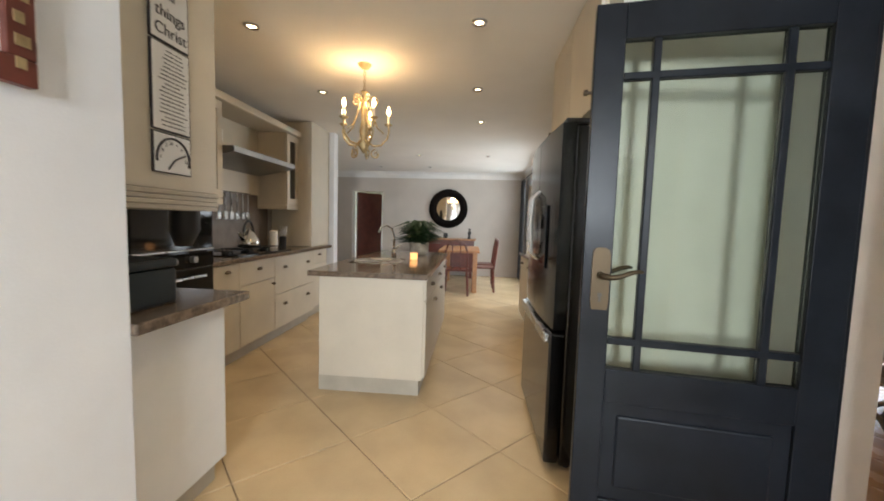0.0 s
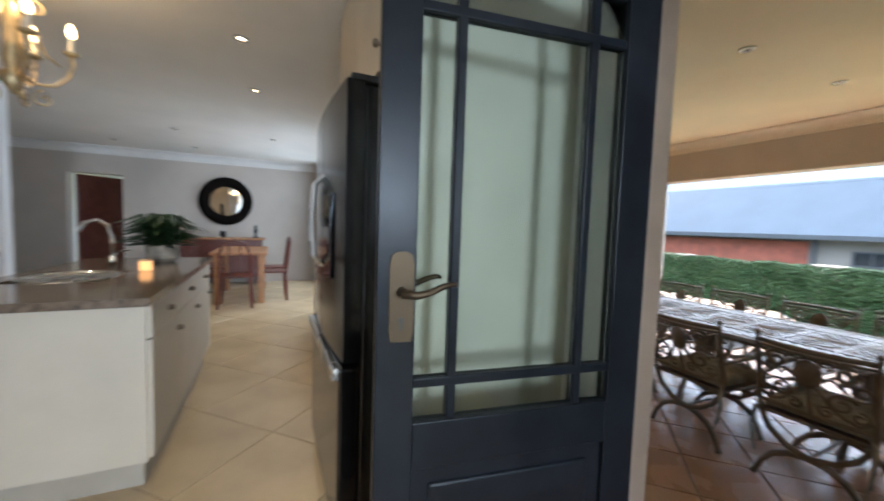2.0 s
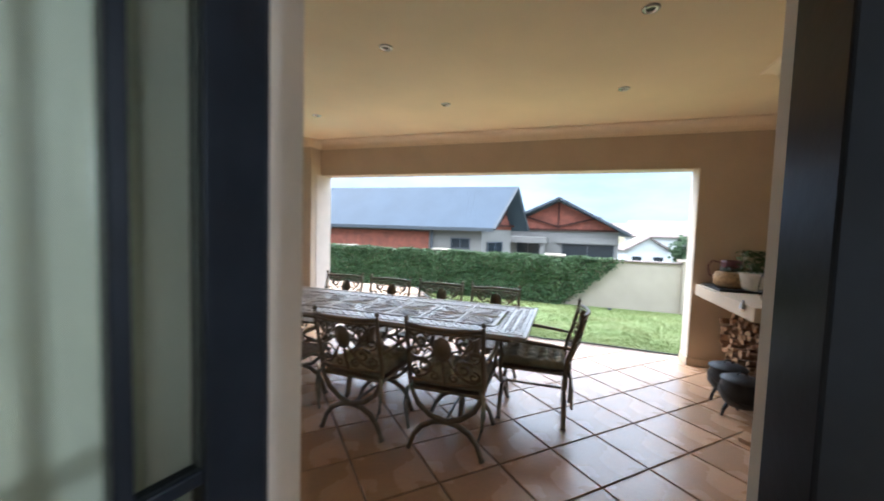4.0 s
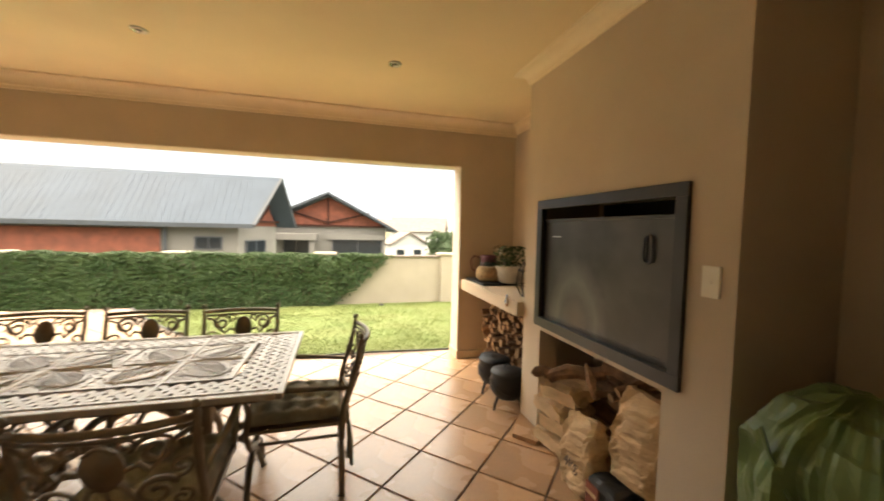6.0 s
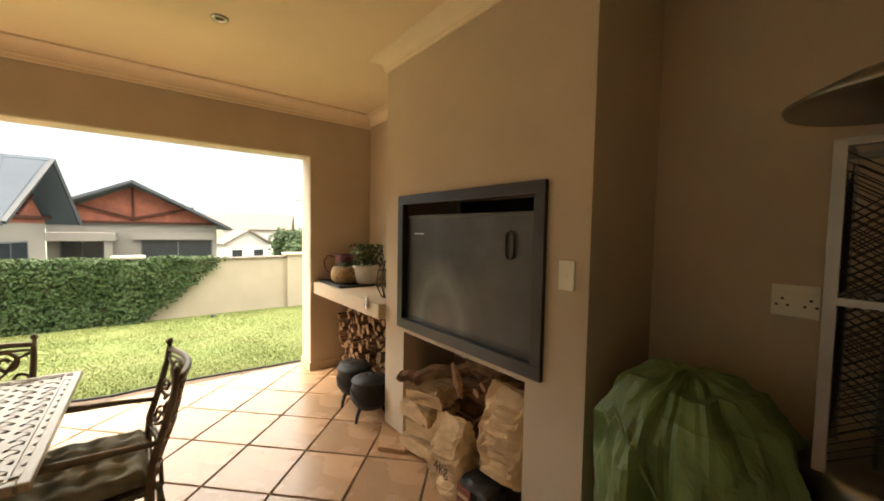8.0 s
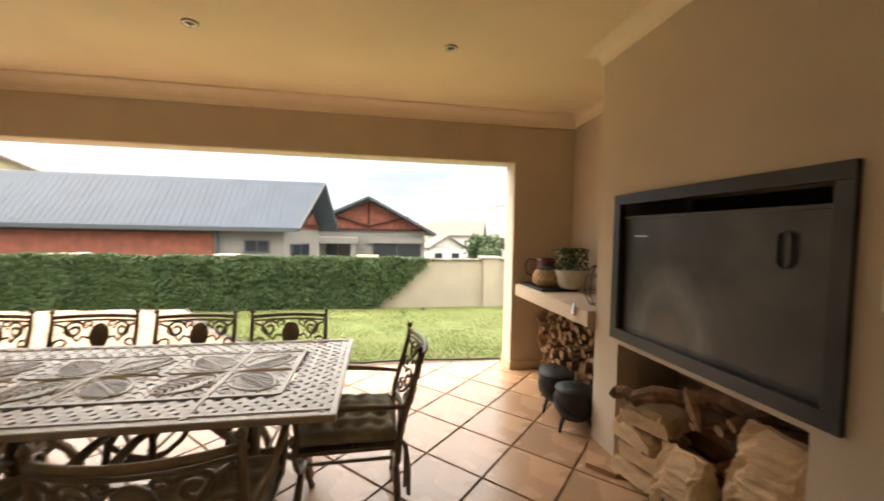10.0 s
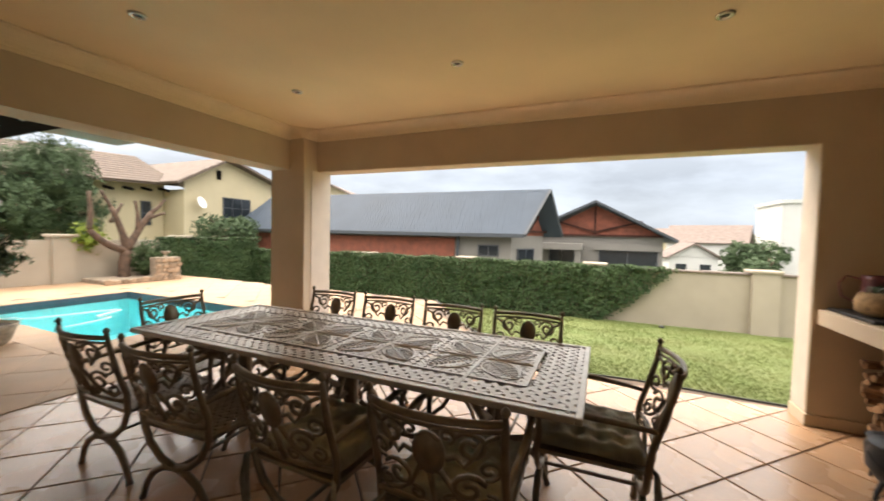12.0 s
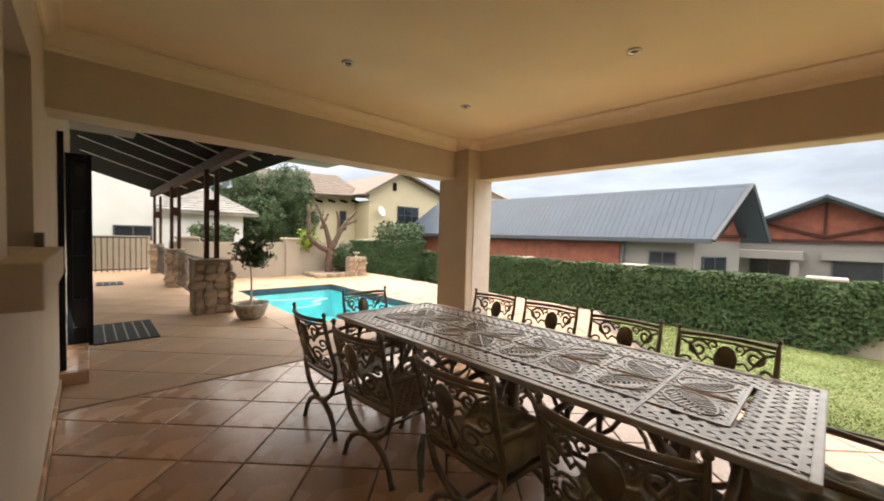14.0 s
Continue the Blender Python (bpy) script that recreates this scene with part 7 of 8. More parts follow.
LOGS = [log_mesh("log", r, L, s) for r, L, s in ((0.024, 0.30, 0), (0.030, 0.32, 1), (0.034, 0.30, 2), (0.021, 0.28, 1), (0.038, 0.30, 1), (0.018, 0.30, 0))]
stack = thing("firewood_stack", "tall stack of split firewood in the niche", "firewood", pose(4.7, -1.0, FL))
random.seed(11)
for row in range(16):
    x = 4.10
    while x < 5.30:
        me = random.choice(LOGS)
        z = FL + 0.028 + row * 0.046
        top_lim = FL + 0.76 - 0.10 * max(0, (x - 5.05) / 0.25)
        if z < top_lim:
            lg = new("log", me)
            lg.parent = stack
            lg.matrix_basis = placed(stack).inverted() @ Matrix.Translation((x, -1.0 + random.uniform(-0.05, 0.07), z + random.uniform(-0.008, 0.008))) @ Euler((random.uniform(-0.16, 0.16), random.uniform(0, 6.28), random.uniform(-0.34, 0.34))).to_matrix().to_4x4()
        x += random.uniform(0.050, 0.072)


# three-legged iron pots
def potjie(x, y, s):
    ob = thing("potjie_pot", "black three-legged cast-iron pot with lid", "pot", pose(x, y, FL, 0, 0, random.uniform(0, 90)), group="iron pots")
    b = bmesh.new()
    lathe(b, [(0.03 * s, 0.075 * s), (0.10 * s, 0.095 * s), (0.145 * s, 0.16 * s), (0.15 * s, 0.22 * s), (0.132 * s, 0.275 * s), (0.142 * s, 0.29 * s), (0.142 * s, 0.295 * s)], seg=28)
    part("belly", b, IRON, ob, world=False, smooth=True)
    b = bmesh.new()
    lathe(b, [(0.143 * s, 0.296 * s), (0.14 * s, 0.304 * s), (0.09 * s, 0.325 * s), (0.02 * s, 0.335 * s), (0.005 * s, 0.335 * s)], seg=28)
    sweep(b, [(-0.03 * s, 0, 0.332 * s), (-0.02 * s, 0, 0.36 * s), (0.02 * s, 0, 0.36 * s), (0.03 * s, 0, 0.332 * s)], 0.006 * s, 6)
    part("lid", b, IRON, ob, world=False, smooth=True)
    for k in range(3):
        a = radians(120 * k + 20)
        b = bmesh.new()
        sweep(b, [(0.09 * s * math.cos(a), 0.09 * s * math.sin(a), 0.12 * s), (0.125 * s * math.cos(a), 0.125 * s * math.sin(a), 0.05 * s), (0.135 * s * math.cos(a), 0.135 * s * math.sin(a), 0.0)], [0.016 * s, 0.012 * s, 0.010 * s], 6)
        part("leg", b, IRON, ob, world=False)
    b = bmesh.new()
    sweep(b, [(0.152 * s * math.cos(radians(a)), 0.152 * s * math.sin(radians(a)) * 1.02, 0.25 * s - 0.10 * s * math.sin(radians(a))) for a in range(0, 181, 15)], 0.0045 * s, 5)
    part("bail", b, IRON, ob, world=False)


potjie(4.20, -0.595, 1.0)
potjie(4.51, -0.61, 1.0)
potjie(4.78, -0.70, 0.78)

# wood and charcoal bags in the braai's lower opening
def paper_bag(x, y, z, w, d, h, rx, ry, rz, label, words=None, seed=0):
    m = pose(x, y, z, rx, ry, rz)
    ob = thing("charcoal_bag", label, "bag", m, group="braai fuel bags")
    b = bmesh.new()
    nx_, nz_ = 40, 20
    rows_ = []
    for j in range(nz_ + 1):
        t = j / nz_
        pinch = 1 - 0.72 * max(0, (t - 0.72) / 0.28) ** 1.5
        row = []
        for k in range(nx_):
            a = 2 * math.pi * k / nx_
            c_, s_ = math.cos(a), math.sin(a)
            ex_ = 0.45
            px = w / 2 * math.copysign(abs(c_) ** ex_, c_) * (1 + 0.08 * math.sin(3.1 * t))
            py = d / 2 * math.copysign(abs(s_) ** ex_, s_) * pinch * (1 + 0.15 * math.sin(3.1 * t))
            cr = 0.024 * noise.noise((c_ * 2.4 + seed, s_ * 2.4, t * 5)) + 0.02 * (0.3 - abs(noise.noise((c_ * 5, s_ * 5 + seed, t * 8)))) + 0.008 * noise.noise((c_ * 11, s_ * 11 + seed, t * 17))
            row.append(b.verts.new((px + cr, py + cr, h * t + (0.018 * noise.noise((c_ * 4, seed, 1)) if j == nz_ else 0))))
        rows_.append(row)
    cut = int(nz_ * 0.8)
    top = bmesh.new()
    high = [[top.verts.new(v.co) for v in r_] for r_ in rows_[cut:]]
    for r_ in rows_[cut + 1:]:
        for v in r_:
            b.verts.remove(v)
    rows_ = rows_[:cut + 1]
    for bm_, rr in ((b, rows_), (top, high)):
        for p_, q_ in zip(rr, rr[1:]):
            for k in range(nx_):
                bm_.faces.new((p_[k], p_[(k + 1) % nx_], q_[(k + 1) % nx_], q_[k]))
    b.faces.new(rows_[0][::-1])
    top.faces.new(high[-1])
    part("sack", b, PAPER, ob, world=False)
    part("folded_top", top, PAPER, ob, "pinched and folded paper top", world=False)
    if words:
        for s_, zz, sz in words:
            wm = m @ Matrix.Translation((0, d / 2 * 1.17 + 0.022, zz)) @ Matrix(((-1, 0, 0, 0), (0, 0, 1, 0), (0, 1, 0, 0), (0, 0, 0, 1)))
            text_part("print", s_, sz, wm, INK, ob)
    return ob


paper_bag(2.895, -0.70, FL + 0.212, 0.27, 0.17, 0.44, 4, -4, 6, "bulging brown paper charcoal bag, top folded over", seed=1)
paper_bag(3.185, -0.575, FL + 0.0, 0.25, 0.11, 0.40, 7, 5, 4, "brown paper charcoal bag standing upright, printed", [("4kg", 0.12, 0.085)], seed=5)
paper_bag(3.52, -0.62, FL + 0.385, 0.27, 0.085, 0.30, 87, 3, 16, "brown paper wood bag lying on others", seed=9)
paper_bag(3.58, -0.575, FL + 0.275, 0.28, 0.085, 0.30, 88, -3, 6, "brown paper wood bag lying on others", seed=13)
paper_bag(3.54, -0.615, FL + 0.165, 0.28, 0.085, 0.30, 88, 2, 14, "brown paper wood bag lying on another", seed=21)
paper_bag(3.56, -0.585, FL + 0.06, 0.29, 0.085, 0.30, 90, 2, 9, "crumpled brown paper wood bag lying on the floor", seed=17)
pk = thing("firelighter_packet", "crumpled red and black packet on the floor", "packet", pose(2.98, -0.56, FL))
b = bmesh.new()
box(b, 2.84, -0.66, FL + 0.002, 3.05, -0.50, FL + 0.20, bevel=0.03)
bmesh.ops.subdivide_edges(b, edges=b.edges, cuts=3, use_grid_fill=True)
for v in b.verts:
    v.co += Vector((0.016 * noise.noise(v.co * 17), 0.014 * noise.noise(v.co * 15), 0.012 * noise.noise(v.co * 18) if v.co.z > FL + 0.05 else 0))
part("sack", b, BLACKMAT, pk)
part("panel", bx(2.94, -0.4985, FL + 0.02, 3.04, -0.4905, FL + 0.17, bevel=0.003), BRICK, pk, "red printed panel")
part("stripe", bx(2.955, -0.4905, FL + 0.11, 3.03, -0.489, FL + 0.13), PAPER, pk, "pale printed stripe")
bk = thing("black_fuel_sack", "slumped black plastic fuel sack under the paper bag", "bag", pose(2.85, -0.78, FL))
b = bmesh.new()
box(b, 2.755, -0.92, FL + 0.002, 3.03, -0.675, FL + 0.208, bevel=0.03)
bmesh.ops.subdivide_edges(b, edges=b.edges, cuts=3, use_grid_fill=True)
for v in b.verts:
    v.co += Vector((0.012 * noise.noise(v.co * 15), 0.012 * noise.noise(v.co * 13), 0.008 * noise.noise(v.co * 18) if v.co.z > FL + 0.05 else 0))
part("sack", b, BLACKMAT, bk, smooth=True)
br_logs = [((3.62, -0.62, 0.30), (3.36, -0.86, 0.42), 0.045), ((3.36, -0.86, 0.42), (3.05, -0.95, 0.47), 0.05), ((3.5, -0.98, 0.33), (2.85, -1.0, 0.36), 0.05), ((3.25, -0.95, 0.25), (2.8, -0.98, 0.22), 0.055), ((3.72, -0.56, 0.33), (3.62, -0.62, 0.30), 0.035), ((3.1, -0.72, 0.42), (3.02, -1.02, 0.46), 0.03), ((2.95, -0.82, 0.40), (2.78, -1.05, 0.42), 0.04), ((3.65, -1.0, 0.08), (2.8, -1.02, 0.08), 0.09), ((3.6, -0.97, 0.22), (2.85, -1.03, 0.17), 0.08)]
br_logs += [((3.02 + 0.075 * k, -0.735 - 0.03 * (k % 2), 0.02 + 0.085 * ((k * 7) % 5)), (3.0 + 0.075 * k, -1.02, 0.02 + 0.085 * ((k * 7) % 5)), 0.017 + 0.005 * (k % 3)) for k in range(6)]
pile = thing("log_pile", "rough branch logs piled in the braai opening", "firewood", pose(3.2, -0.95, FL))
for k, (a, c, r) in enumerate(br_logs):
    b = bmesh.new()
    A, C = Vector(a), Vector(c)
    pts_ = [A.lerp(C, i / 6) + Vector((0.012 * noise.noise((i, k, 0)), 0.012 * noise.noise((i, k, 4)), 0.02 * math.sin(i * 0.9 + k))) for i in range(7)]
    sweep(b, pts_, [r * (1 + 0.18 * noise.noise((i * 0.7, k, 9))) for i in range(7)], 9)
    b.faces.ensure_lookup_table()
    for f in b.faces:
        if len(f.verts) > 4:
            f.material_index = 1
    part("log", b, [LOG, LOGEND], pile, smooth=False)
b = bmesh.new()
sweep(b, [(3.30, -0.66, 0.50), (3.22, -0.64, 0.42), (3.17, -0.63, 0.34)], [0.008, 0.03, 0.006], 4, flat=0.4)
part("splinter", b, LOGEND, pile, "pale split kindling")

# plants and jugs on the ledge
LZ = 0.732
ty = thing("slate_tray", "dark slate tray on the ledge", "tray", pose(5.1, -0.72, LZ))
part("plate", bx(4.86, -0.98, LZ, 5.385, -0.62, LZ + 0.022, bevel=0.004), BLACKMAT, ty)
jg = thing("maroon_jug", "maroon enamel jug with curved handle", "jug", pose(5.26, -0.84, LZ + 0.022))
b = bmesh.new()
lathe(b, [(0.105, 0), (0.11, 0.01), (0.095, 0.12), (0.088, 0.23), (0.098, 0.26), (0.086, 0.258), (0.07, 0.23)], (5.26, -0.84, LZ + 0.022), 22)
part("body", b, MAROON, jg, smooth=True)
b = bmesh.new()
sweep(b, [(5.31, -0.77, LZ + 0.25), (5.35, -0.70, LZ + 0.27), (5.365, -0.665, LZ + 0.21), (5.355, -0.68, LZ + 0.12), (5.33, -0.745, LZ + 0.08)], 0.008, 6)
part("handle", b, MAROON, jg)


def pot_plant(name, label, x, y, prof, mt, foliage, lm, n, r, hgt, seed):
    random.seed(seed)
    ob = thing(name, label, "plant pot", pose(x, y, LZ + 0.022))
    b = bmesh.new()
    lathe(b, prof, seg=22)
    part("pot", b, mt, ob, world=False, smooth=True)
    b = bmesh.new()
    z0 = prof[-1][1]
    cyl(b, (0, 0, z0 - 0.02), (0, 0, z0 - 0.012), prof[-1][0] * 0.97)
    part("soil", b, SOIL, ob, world=False)
    if n:
        b = bmesh.new()
        pts_ = []
        for _ in range(n):
            a, q, t = random.uniform(0, 6.28), random.random() ** 0.5 * r, random.random()
            pts_.append(((q * math.cos(a), q * math.sin(a), z0 + hgt * t), (math.cos(a), math.sin(a), 0.4)))
        leaves(b, pts_, 0.022, 0.5)
        for _ in range(9):
            a = random.uniform(0, 6.28)
            sweep(b, [(0, 0, z0 - 0.01), (r * 0.5 * math.cos(a), r * 0.5 * math.sin(a), z0 + hgt * 0.9)], 0.003, 4)
        part("foliage", b, lm, ob, world=False)
    return ob


pot_plant("basket_pot", "tan woven basket pot with a low plant", 5.08, -0.78, [(0.10, 0), (0.14, 0.03), (0.145, 0.10), (0.125, 0.15), (0.12, 0.15)], BASKET, True, LEAF_D, 50, 0.11, 0.04, 3)
pot_plant("white_pot", "whitewashed clay pot with leafy green plant", 4.93, -0.93, [(0.09, 0), (0.115, 0.04), (0.135, 0.15), (0.145, 0.17), (0.13, 0.17)], POTWHITE, True, LEAF_H, 240, 0.16, 0.20, 4)
fl_ = bmesh.new()
for k in range(5):
    a = k * 1.2566
    sweep(fl_, [(4.98, -0.84, 1.06), (4.98 + 0.032 * math.cos(a), -0.84 + 0.016 * math.sin(a), 1.068 + 0.032 * math.sin(a))], [0.008, 0.018], 5, flat=0.5)
sweep(fl_, [(4.94, -0.92, 0.90), (4.98, -0.84, 1.06)], 0.003, 4)
tagged(part("white_flower", fl_, WHITE), "white flower on the leafy pot plant", "flower")
lt_ = thing("wire_lantern", "small black wire lantern with glass beads", "lantern", pose(4.24, -0.76, LZ))
for k in range(6):
    a = radians(60 * k)
    b = bmesh.new()
    sweep(b, [(4.24 + 0.04 * math.cos(a), -0.76 + 0.04 * math.sin(a), LZ + 0.002), (4.24 + 0.085 * math.cos(a), -0.76 + 0.085 * math.sin(a), LZ + 0.10), (4.24 + 0.07 * math.cos(a), -0.76 + 0.07 * math.sin(a), LZ + 0.22), (4.24 + 0.03 * math.cos(a), -0.76 + 0.03 * math.sin(a), LZ + 0.29)], 0.0045, 5)
    part("wire", b, BLACKMAT, lt_)
for z, r in ((0.005, 0.042), (0.10, 0.086), (0.22, 0.071), (0.29, 0.03)):
    b = bmesh.new()
    sweep(b, [(4.24 + r * math.cos(radians(30 * k)), -0.76 + r * math.sin(radians(30 * k)), LZ + z) for k in range(12)], 0.004, 5, closed=True)
    part("ring", b, BLACKMAT, lt_)
b = bmesh.new()
sweep(b, [(4.20, -0.565, LZ + 0.03), (4.19, -0.56, LZ - 0.04), (4.195, -0.562, LZ - 0.07)], [0.006, 0.022, 0.004], 7)
part("bead_drop", b, CHROME, lt_, "hanging glass bead drop")

# ---- walk beside the house: dining door, mats, stone piers, timber roof ----
dd = thing("dining_door", "black glazed timber door standing open outwards", "door", pose(1.43, 6.72, FL))
b = bmesh.new()
D0, D1 = 1.45, 1.66
for q in ((D0, -0.1, D0 + 0.05, 2.02), (D1 - 0.05, -0.1, D1, 2.02), (D0 + 0.05, -0.1, D1 - 0.05, 0.12), (D0 + 0.05, 1.92, D1 - 0.05, 2.02), (D0 + 0.05, 0.38, D1 - 0.05, 0.43), (D0 + 0.05, 0.86, D1 - 0.05, 0.91), (D0 + 0.05, 1.40, D1 - 0.05, 1.45)):
    box(b, q[0], 6.70, q[1], q[2], 6.745, q[3], bevel=0.003)
part("leaf_frame", b, BLACKWOOD, dd)
g_ = part("pane", bx(D0 + 0.05, 6.72, 0.12, D1 - 0.05, 6.726, 1.92), WINDARK, dd)
g_.visible_shadow = False
b = bmesh.new()
box(b, 1.432, 5.70, -0.1, 1.475, 5.78, 2.06)
part("frame_post", b, BLACKWOOD, dd)
b = bmesh.new()
for q in ((1.28, 5.76, -0.02, 1.33, 5.83, 2.04), (1.28, 6.66, -0.02, 1.33, 6.74, 2.04), (1.28, 5.83, 1.96, 1.33, 6.66, 2.04)):
    box(b, *q)
part("frame_inner", b, BLACKWOOD, dd)
part("floor_step_dining", bx(1.432, 5.6, FL, 1.62, 6.68, FL + 0.12, bevel=0.006), TILE_OUT, kind="structure", label="tiled step at the dining door", category="step")
bxw = thing("outdoor_socket", "small grey outdoor socket on the sill", "socket", pose(1.47, 3.9, 1.13))
part("body", bx(1.433, 3.70, 1.126, 1.47, 3.76, 1.20, bevel=0.006), HEATSTEEL, bxw)
for (x0_, y0_, x1_, y1_), n_ in (((1.66, 7.0, 2.30, 8.2), 6), ((1.75, 13.0, 2.25, 13.7), 4)):
    ob = thing("door_mat", "charcoal ribbed door mat on the paving", "mat", pose((x0_ + x1_) / 2, (y0_ + y1_) / 2, FL), group="door mats")
    part("rubber", bx(x0_, y0_, FL, x1_, y1_, FL + 0.014, bevel=0.003), MATRUB, ob)
    for k in range(1, n_):
        x = x0_ + (x1_ - x0_) * k / n_
        part("stripe", bx(x - 0.007, y0_ + 0.04, FL + 0.0142, x + 0.007, y1_ - 0.04, FL + 0.0165), MATSTR, ob)
bsk = bmesh.new()
box(bsk, 1.431, 1.56, FL, 1.447, 5.6, FL + 0.075, bevel=0.003)
box(bsk, 1.431, -1.19, FL, 1.447, 0.29, FL + 0.075, bevel=0.003)
part("baseboard_patio", bsk, TILE_OUT, kind="structure", label="terracotta tile skirting along the house wall")

random.seed(21)


def stone_mesh(w, h, d, seed):
    """A rough faced stone of about that size, its face to -y."""
    b = bmesh.new()
    n = 7
    rim_, mid_ = [], []
    for k in range(n):
        a = 2 * math.pi * (k + 0.5) / n
        e = 0.7
        x = w / 2 * math.copysign(abs(math.cos(a)) ** e, math.cos(a)) * (1 + 0.16 * noise.noise((k * 1.3, seed, 0)))
        z = h / 2 * math.copysign(abs(math.sin(a)) ** e, math.sin(a)) * (1 + 0.16 * noise.noise((k * 1.3, seed, 5)))
        rim_.append(b.verts.new((x, d * 0.5, z)))
        mid_.append(b.verts.new((x * 0.84, -d * 0.35, z * 0.84)))
    c = b.verts.new((0, -d * 0.5, 0))
    for k in range(n):
        j = (k + 1) % n
        b.faces.new((rim_[k], rim_[j], mid_[j], mid_[k]))
        b.faces.new((mid_[k], mid_[j], c))
    bmesh.ops.recalc_face_normals(b, faces=b.faces)
    me = bpy.data.meshes.new("stone")
    b.to_mesh(me)
    b.free()
    me.materials.append(STONE)
    return me


STONES = [stone_mesh(w, h, 0.05, i) for i, (w, h) in enumerate(((0.20, 0.15), (0.15, 0.13), (0.24, 0.13), (0.13, 0.17), (0.17, 0.11), (0.11, 0.09)))]


def clad(parent, m, w, h, step=0.14):
    """Stones over a face that lies in the xz plane of m."""
    z = step * 0.45
    while z < h - 0.03:
        x = random.uniform(0.04, 0.09)
        while x < w - 0.03:
            st_ = new("stone", random.choice(STONES))
            st_.parent = parent
            sc_ = random.uniform(0.95, 1.3)
            st_.matrix_basis = placed(parent).inverted() @ m @ Matrix.Translation((x, 0, z + random.uniform(-0.02, 0.02))) @ Matrix.Rotation(random.uniform(-0.5, 0.5), 4, "Y") @ Matrix.Diagonal((sc_, 1, sc_, 1))
            x += random.uniform(0.13, 0.19)
        z += step


def stone_pier(x0, y0, x1, y1, h, post=True):
    ob = thing("stone_pier", "square pier clad in brown field stone", "pier", pose((x0 + x1) / 2, (y0 + y1) / 2, FL), group="stone piers")
    part("core", bx(x0 + 0.02, y0 + 0.02, FL, x1 - 0.02, y1 - 0.02, FL + h - 0.03), MORTAR, ob)
    part("cap", bx(x0 - 0.01, y0 - 0.01, FL + h - 0.03, x1 + 0.01, y1 + 0.01, FL + h, bevel=0.008), MORTAR, ob, "mortar cap")
    clad(ob, pose(x0, y0 + 0.012, FL), x1 - x0, h - 0.03)
    clad(ob, pose(x1 - 0.012, y0, FL, 0, 0, 90), y1 - y0, h - 0.03)
    if post:
        po = thing("timber_post", "pair of red-brown timber posts with a spacer", "post", pose((x0 + x1) / 2, (y0 + y1) / 2, FL + h), group="verandah posts")
        cx_, cy_ = (x0 + x1) / 2 + 0.02, (y0 + y1) / 2
        for s in (-1, 1):
            part("shaft", bx(cx_ + s * 0.075 - 0.035, cy_ - 0.035, FL + h, cx_ + s * 0.075 + 0.035, cy_ + 0.035, 2.25, bevel=0.004), REDWOOD, po)
        part("spacer", bx(cx_ - 0.04, cy_ - 0.03, 1.55, cx_ + 0.04, cy_ + 0.03, 1.75), REDWOOD, po)
    return ob


stone_pier(2.86, 8.12, 3.42, 8.62, 0.92)
stone_pier(2.96, 11.95, 3.36, 12.4, 0.92)
stone_pier(3.02, 15.6, 3.38, 16.0, 0.92)
vr = thing("verandah_roof", "dark timber lean-to verandah roof with pale battens", "roof", pose(2.5, 10.5, 2.3))
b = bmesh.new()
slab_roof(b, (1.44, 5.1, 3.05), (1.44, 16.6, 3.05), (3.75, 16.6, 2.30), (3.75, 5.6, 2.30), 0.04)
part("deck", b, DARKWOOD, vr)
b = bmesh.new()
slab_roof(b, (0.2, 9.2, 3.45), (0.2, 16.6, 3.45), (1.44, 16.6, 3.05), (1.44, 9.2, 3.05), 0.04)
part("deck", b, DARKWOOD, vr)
for y in (5.95, 6.5, 7.1, 7.8, 8.7, 9.8, 11.2, 13.0):
    b = bmesh.new()
    sweep(b, [(1.5, y, 2.99), (3.55, y, 2.315)], 0.017, 4)
    part("batten", b, SHEET, vr)
part("beam", bx(3.10, 5.9, 2.25, 3.22, 16.5, 2.42, bevel=0.006), REDWOOD, vr)
rl = thing("pool_railing", "low dark metal railing between the stone piers", "railing", pose(3.2, 10.3, FL))
for y0_, y1_ in ((8.62, 11.95), (12.4, 15.6)):
    for z in (0.10, 0.86):
        b = bmesh.new()
        sweep(b, [(3.18, y0_, FL + z), (3.18, y1_, FL + z)], 0.018, 6)
        part("rail", b, BLACKMAT, rl)
    n_ = int((y1_ - y0_) / 0.16)
    for k in range(1, n_):
        b = bmesh.new()
        y = y0_ + (y1_ - y0_) * k / n_
        cyl(b, (3.18, y, FL + 0.1), (3.18, y, FL + 0.86), 0.007, seg=6)
        part("baluster", b, BLACKMAT, rl)
gtw = thing("metal_gate", "dark metal gate with vertical bars at the end of the walk", "gate", pose(2.2, 16.5, FL))
for z in (0.08, 1.10):
    b = bmesh.new()
    sweep(b, [(1.44, 16.5, FL + z), (3.05, 16.5, FL + z)], 0.022, 6)
    part("rail", b, BLACKMAT, gtw)
for k in range(12):
    b = bmesh.new()
    x = 1.5 + k * 0.137
    cyl(b, (x, 16.5, FL), (x, 16.5, FL + 1.12), 0.013, seg=6)
    part("bar", b, BLACKMAT, gtw)
part("wall_gate_back", bx(1.4, 17.6, FL - 0.1, 3.2, 17.75, 0.95), CREAMWALL, kind="structure", label="cream plastered wall beyond the gate")

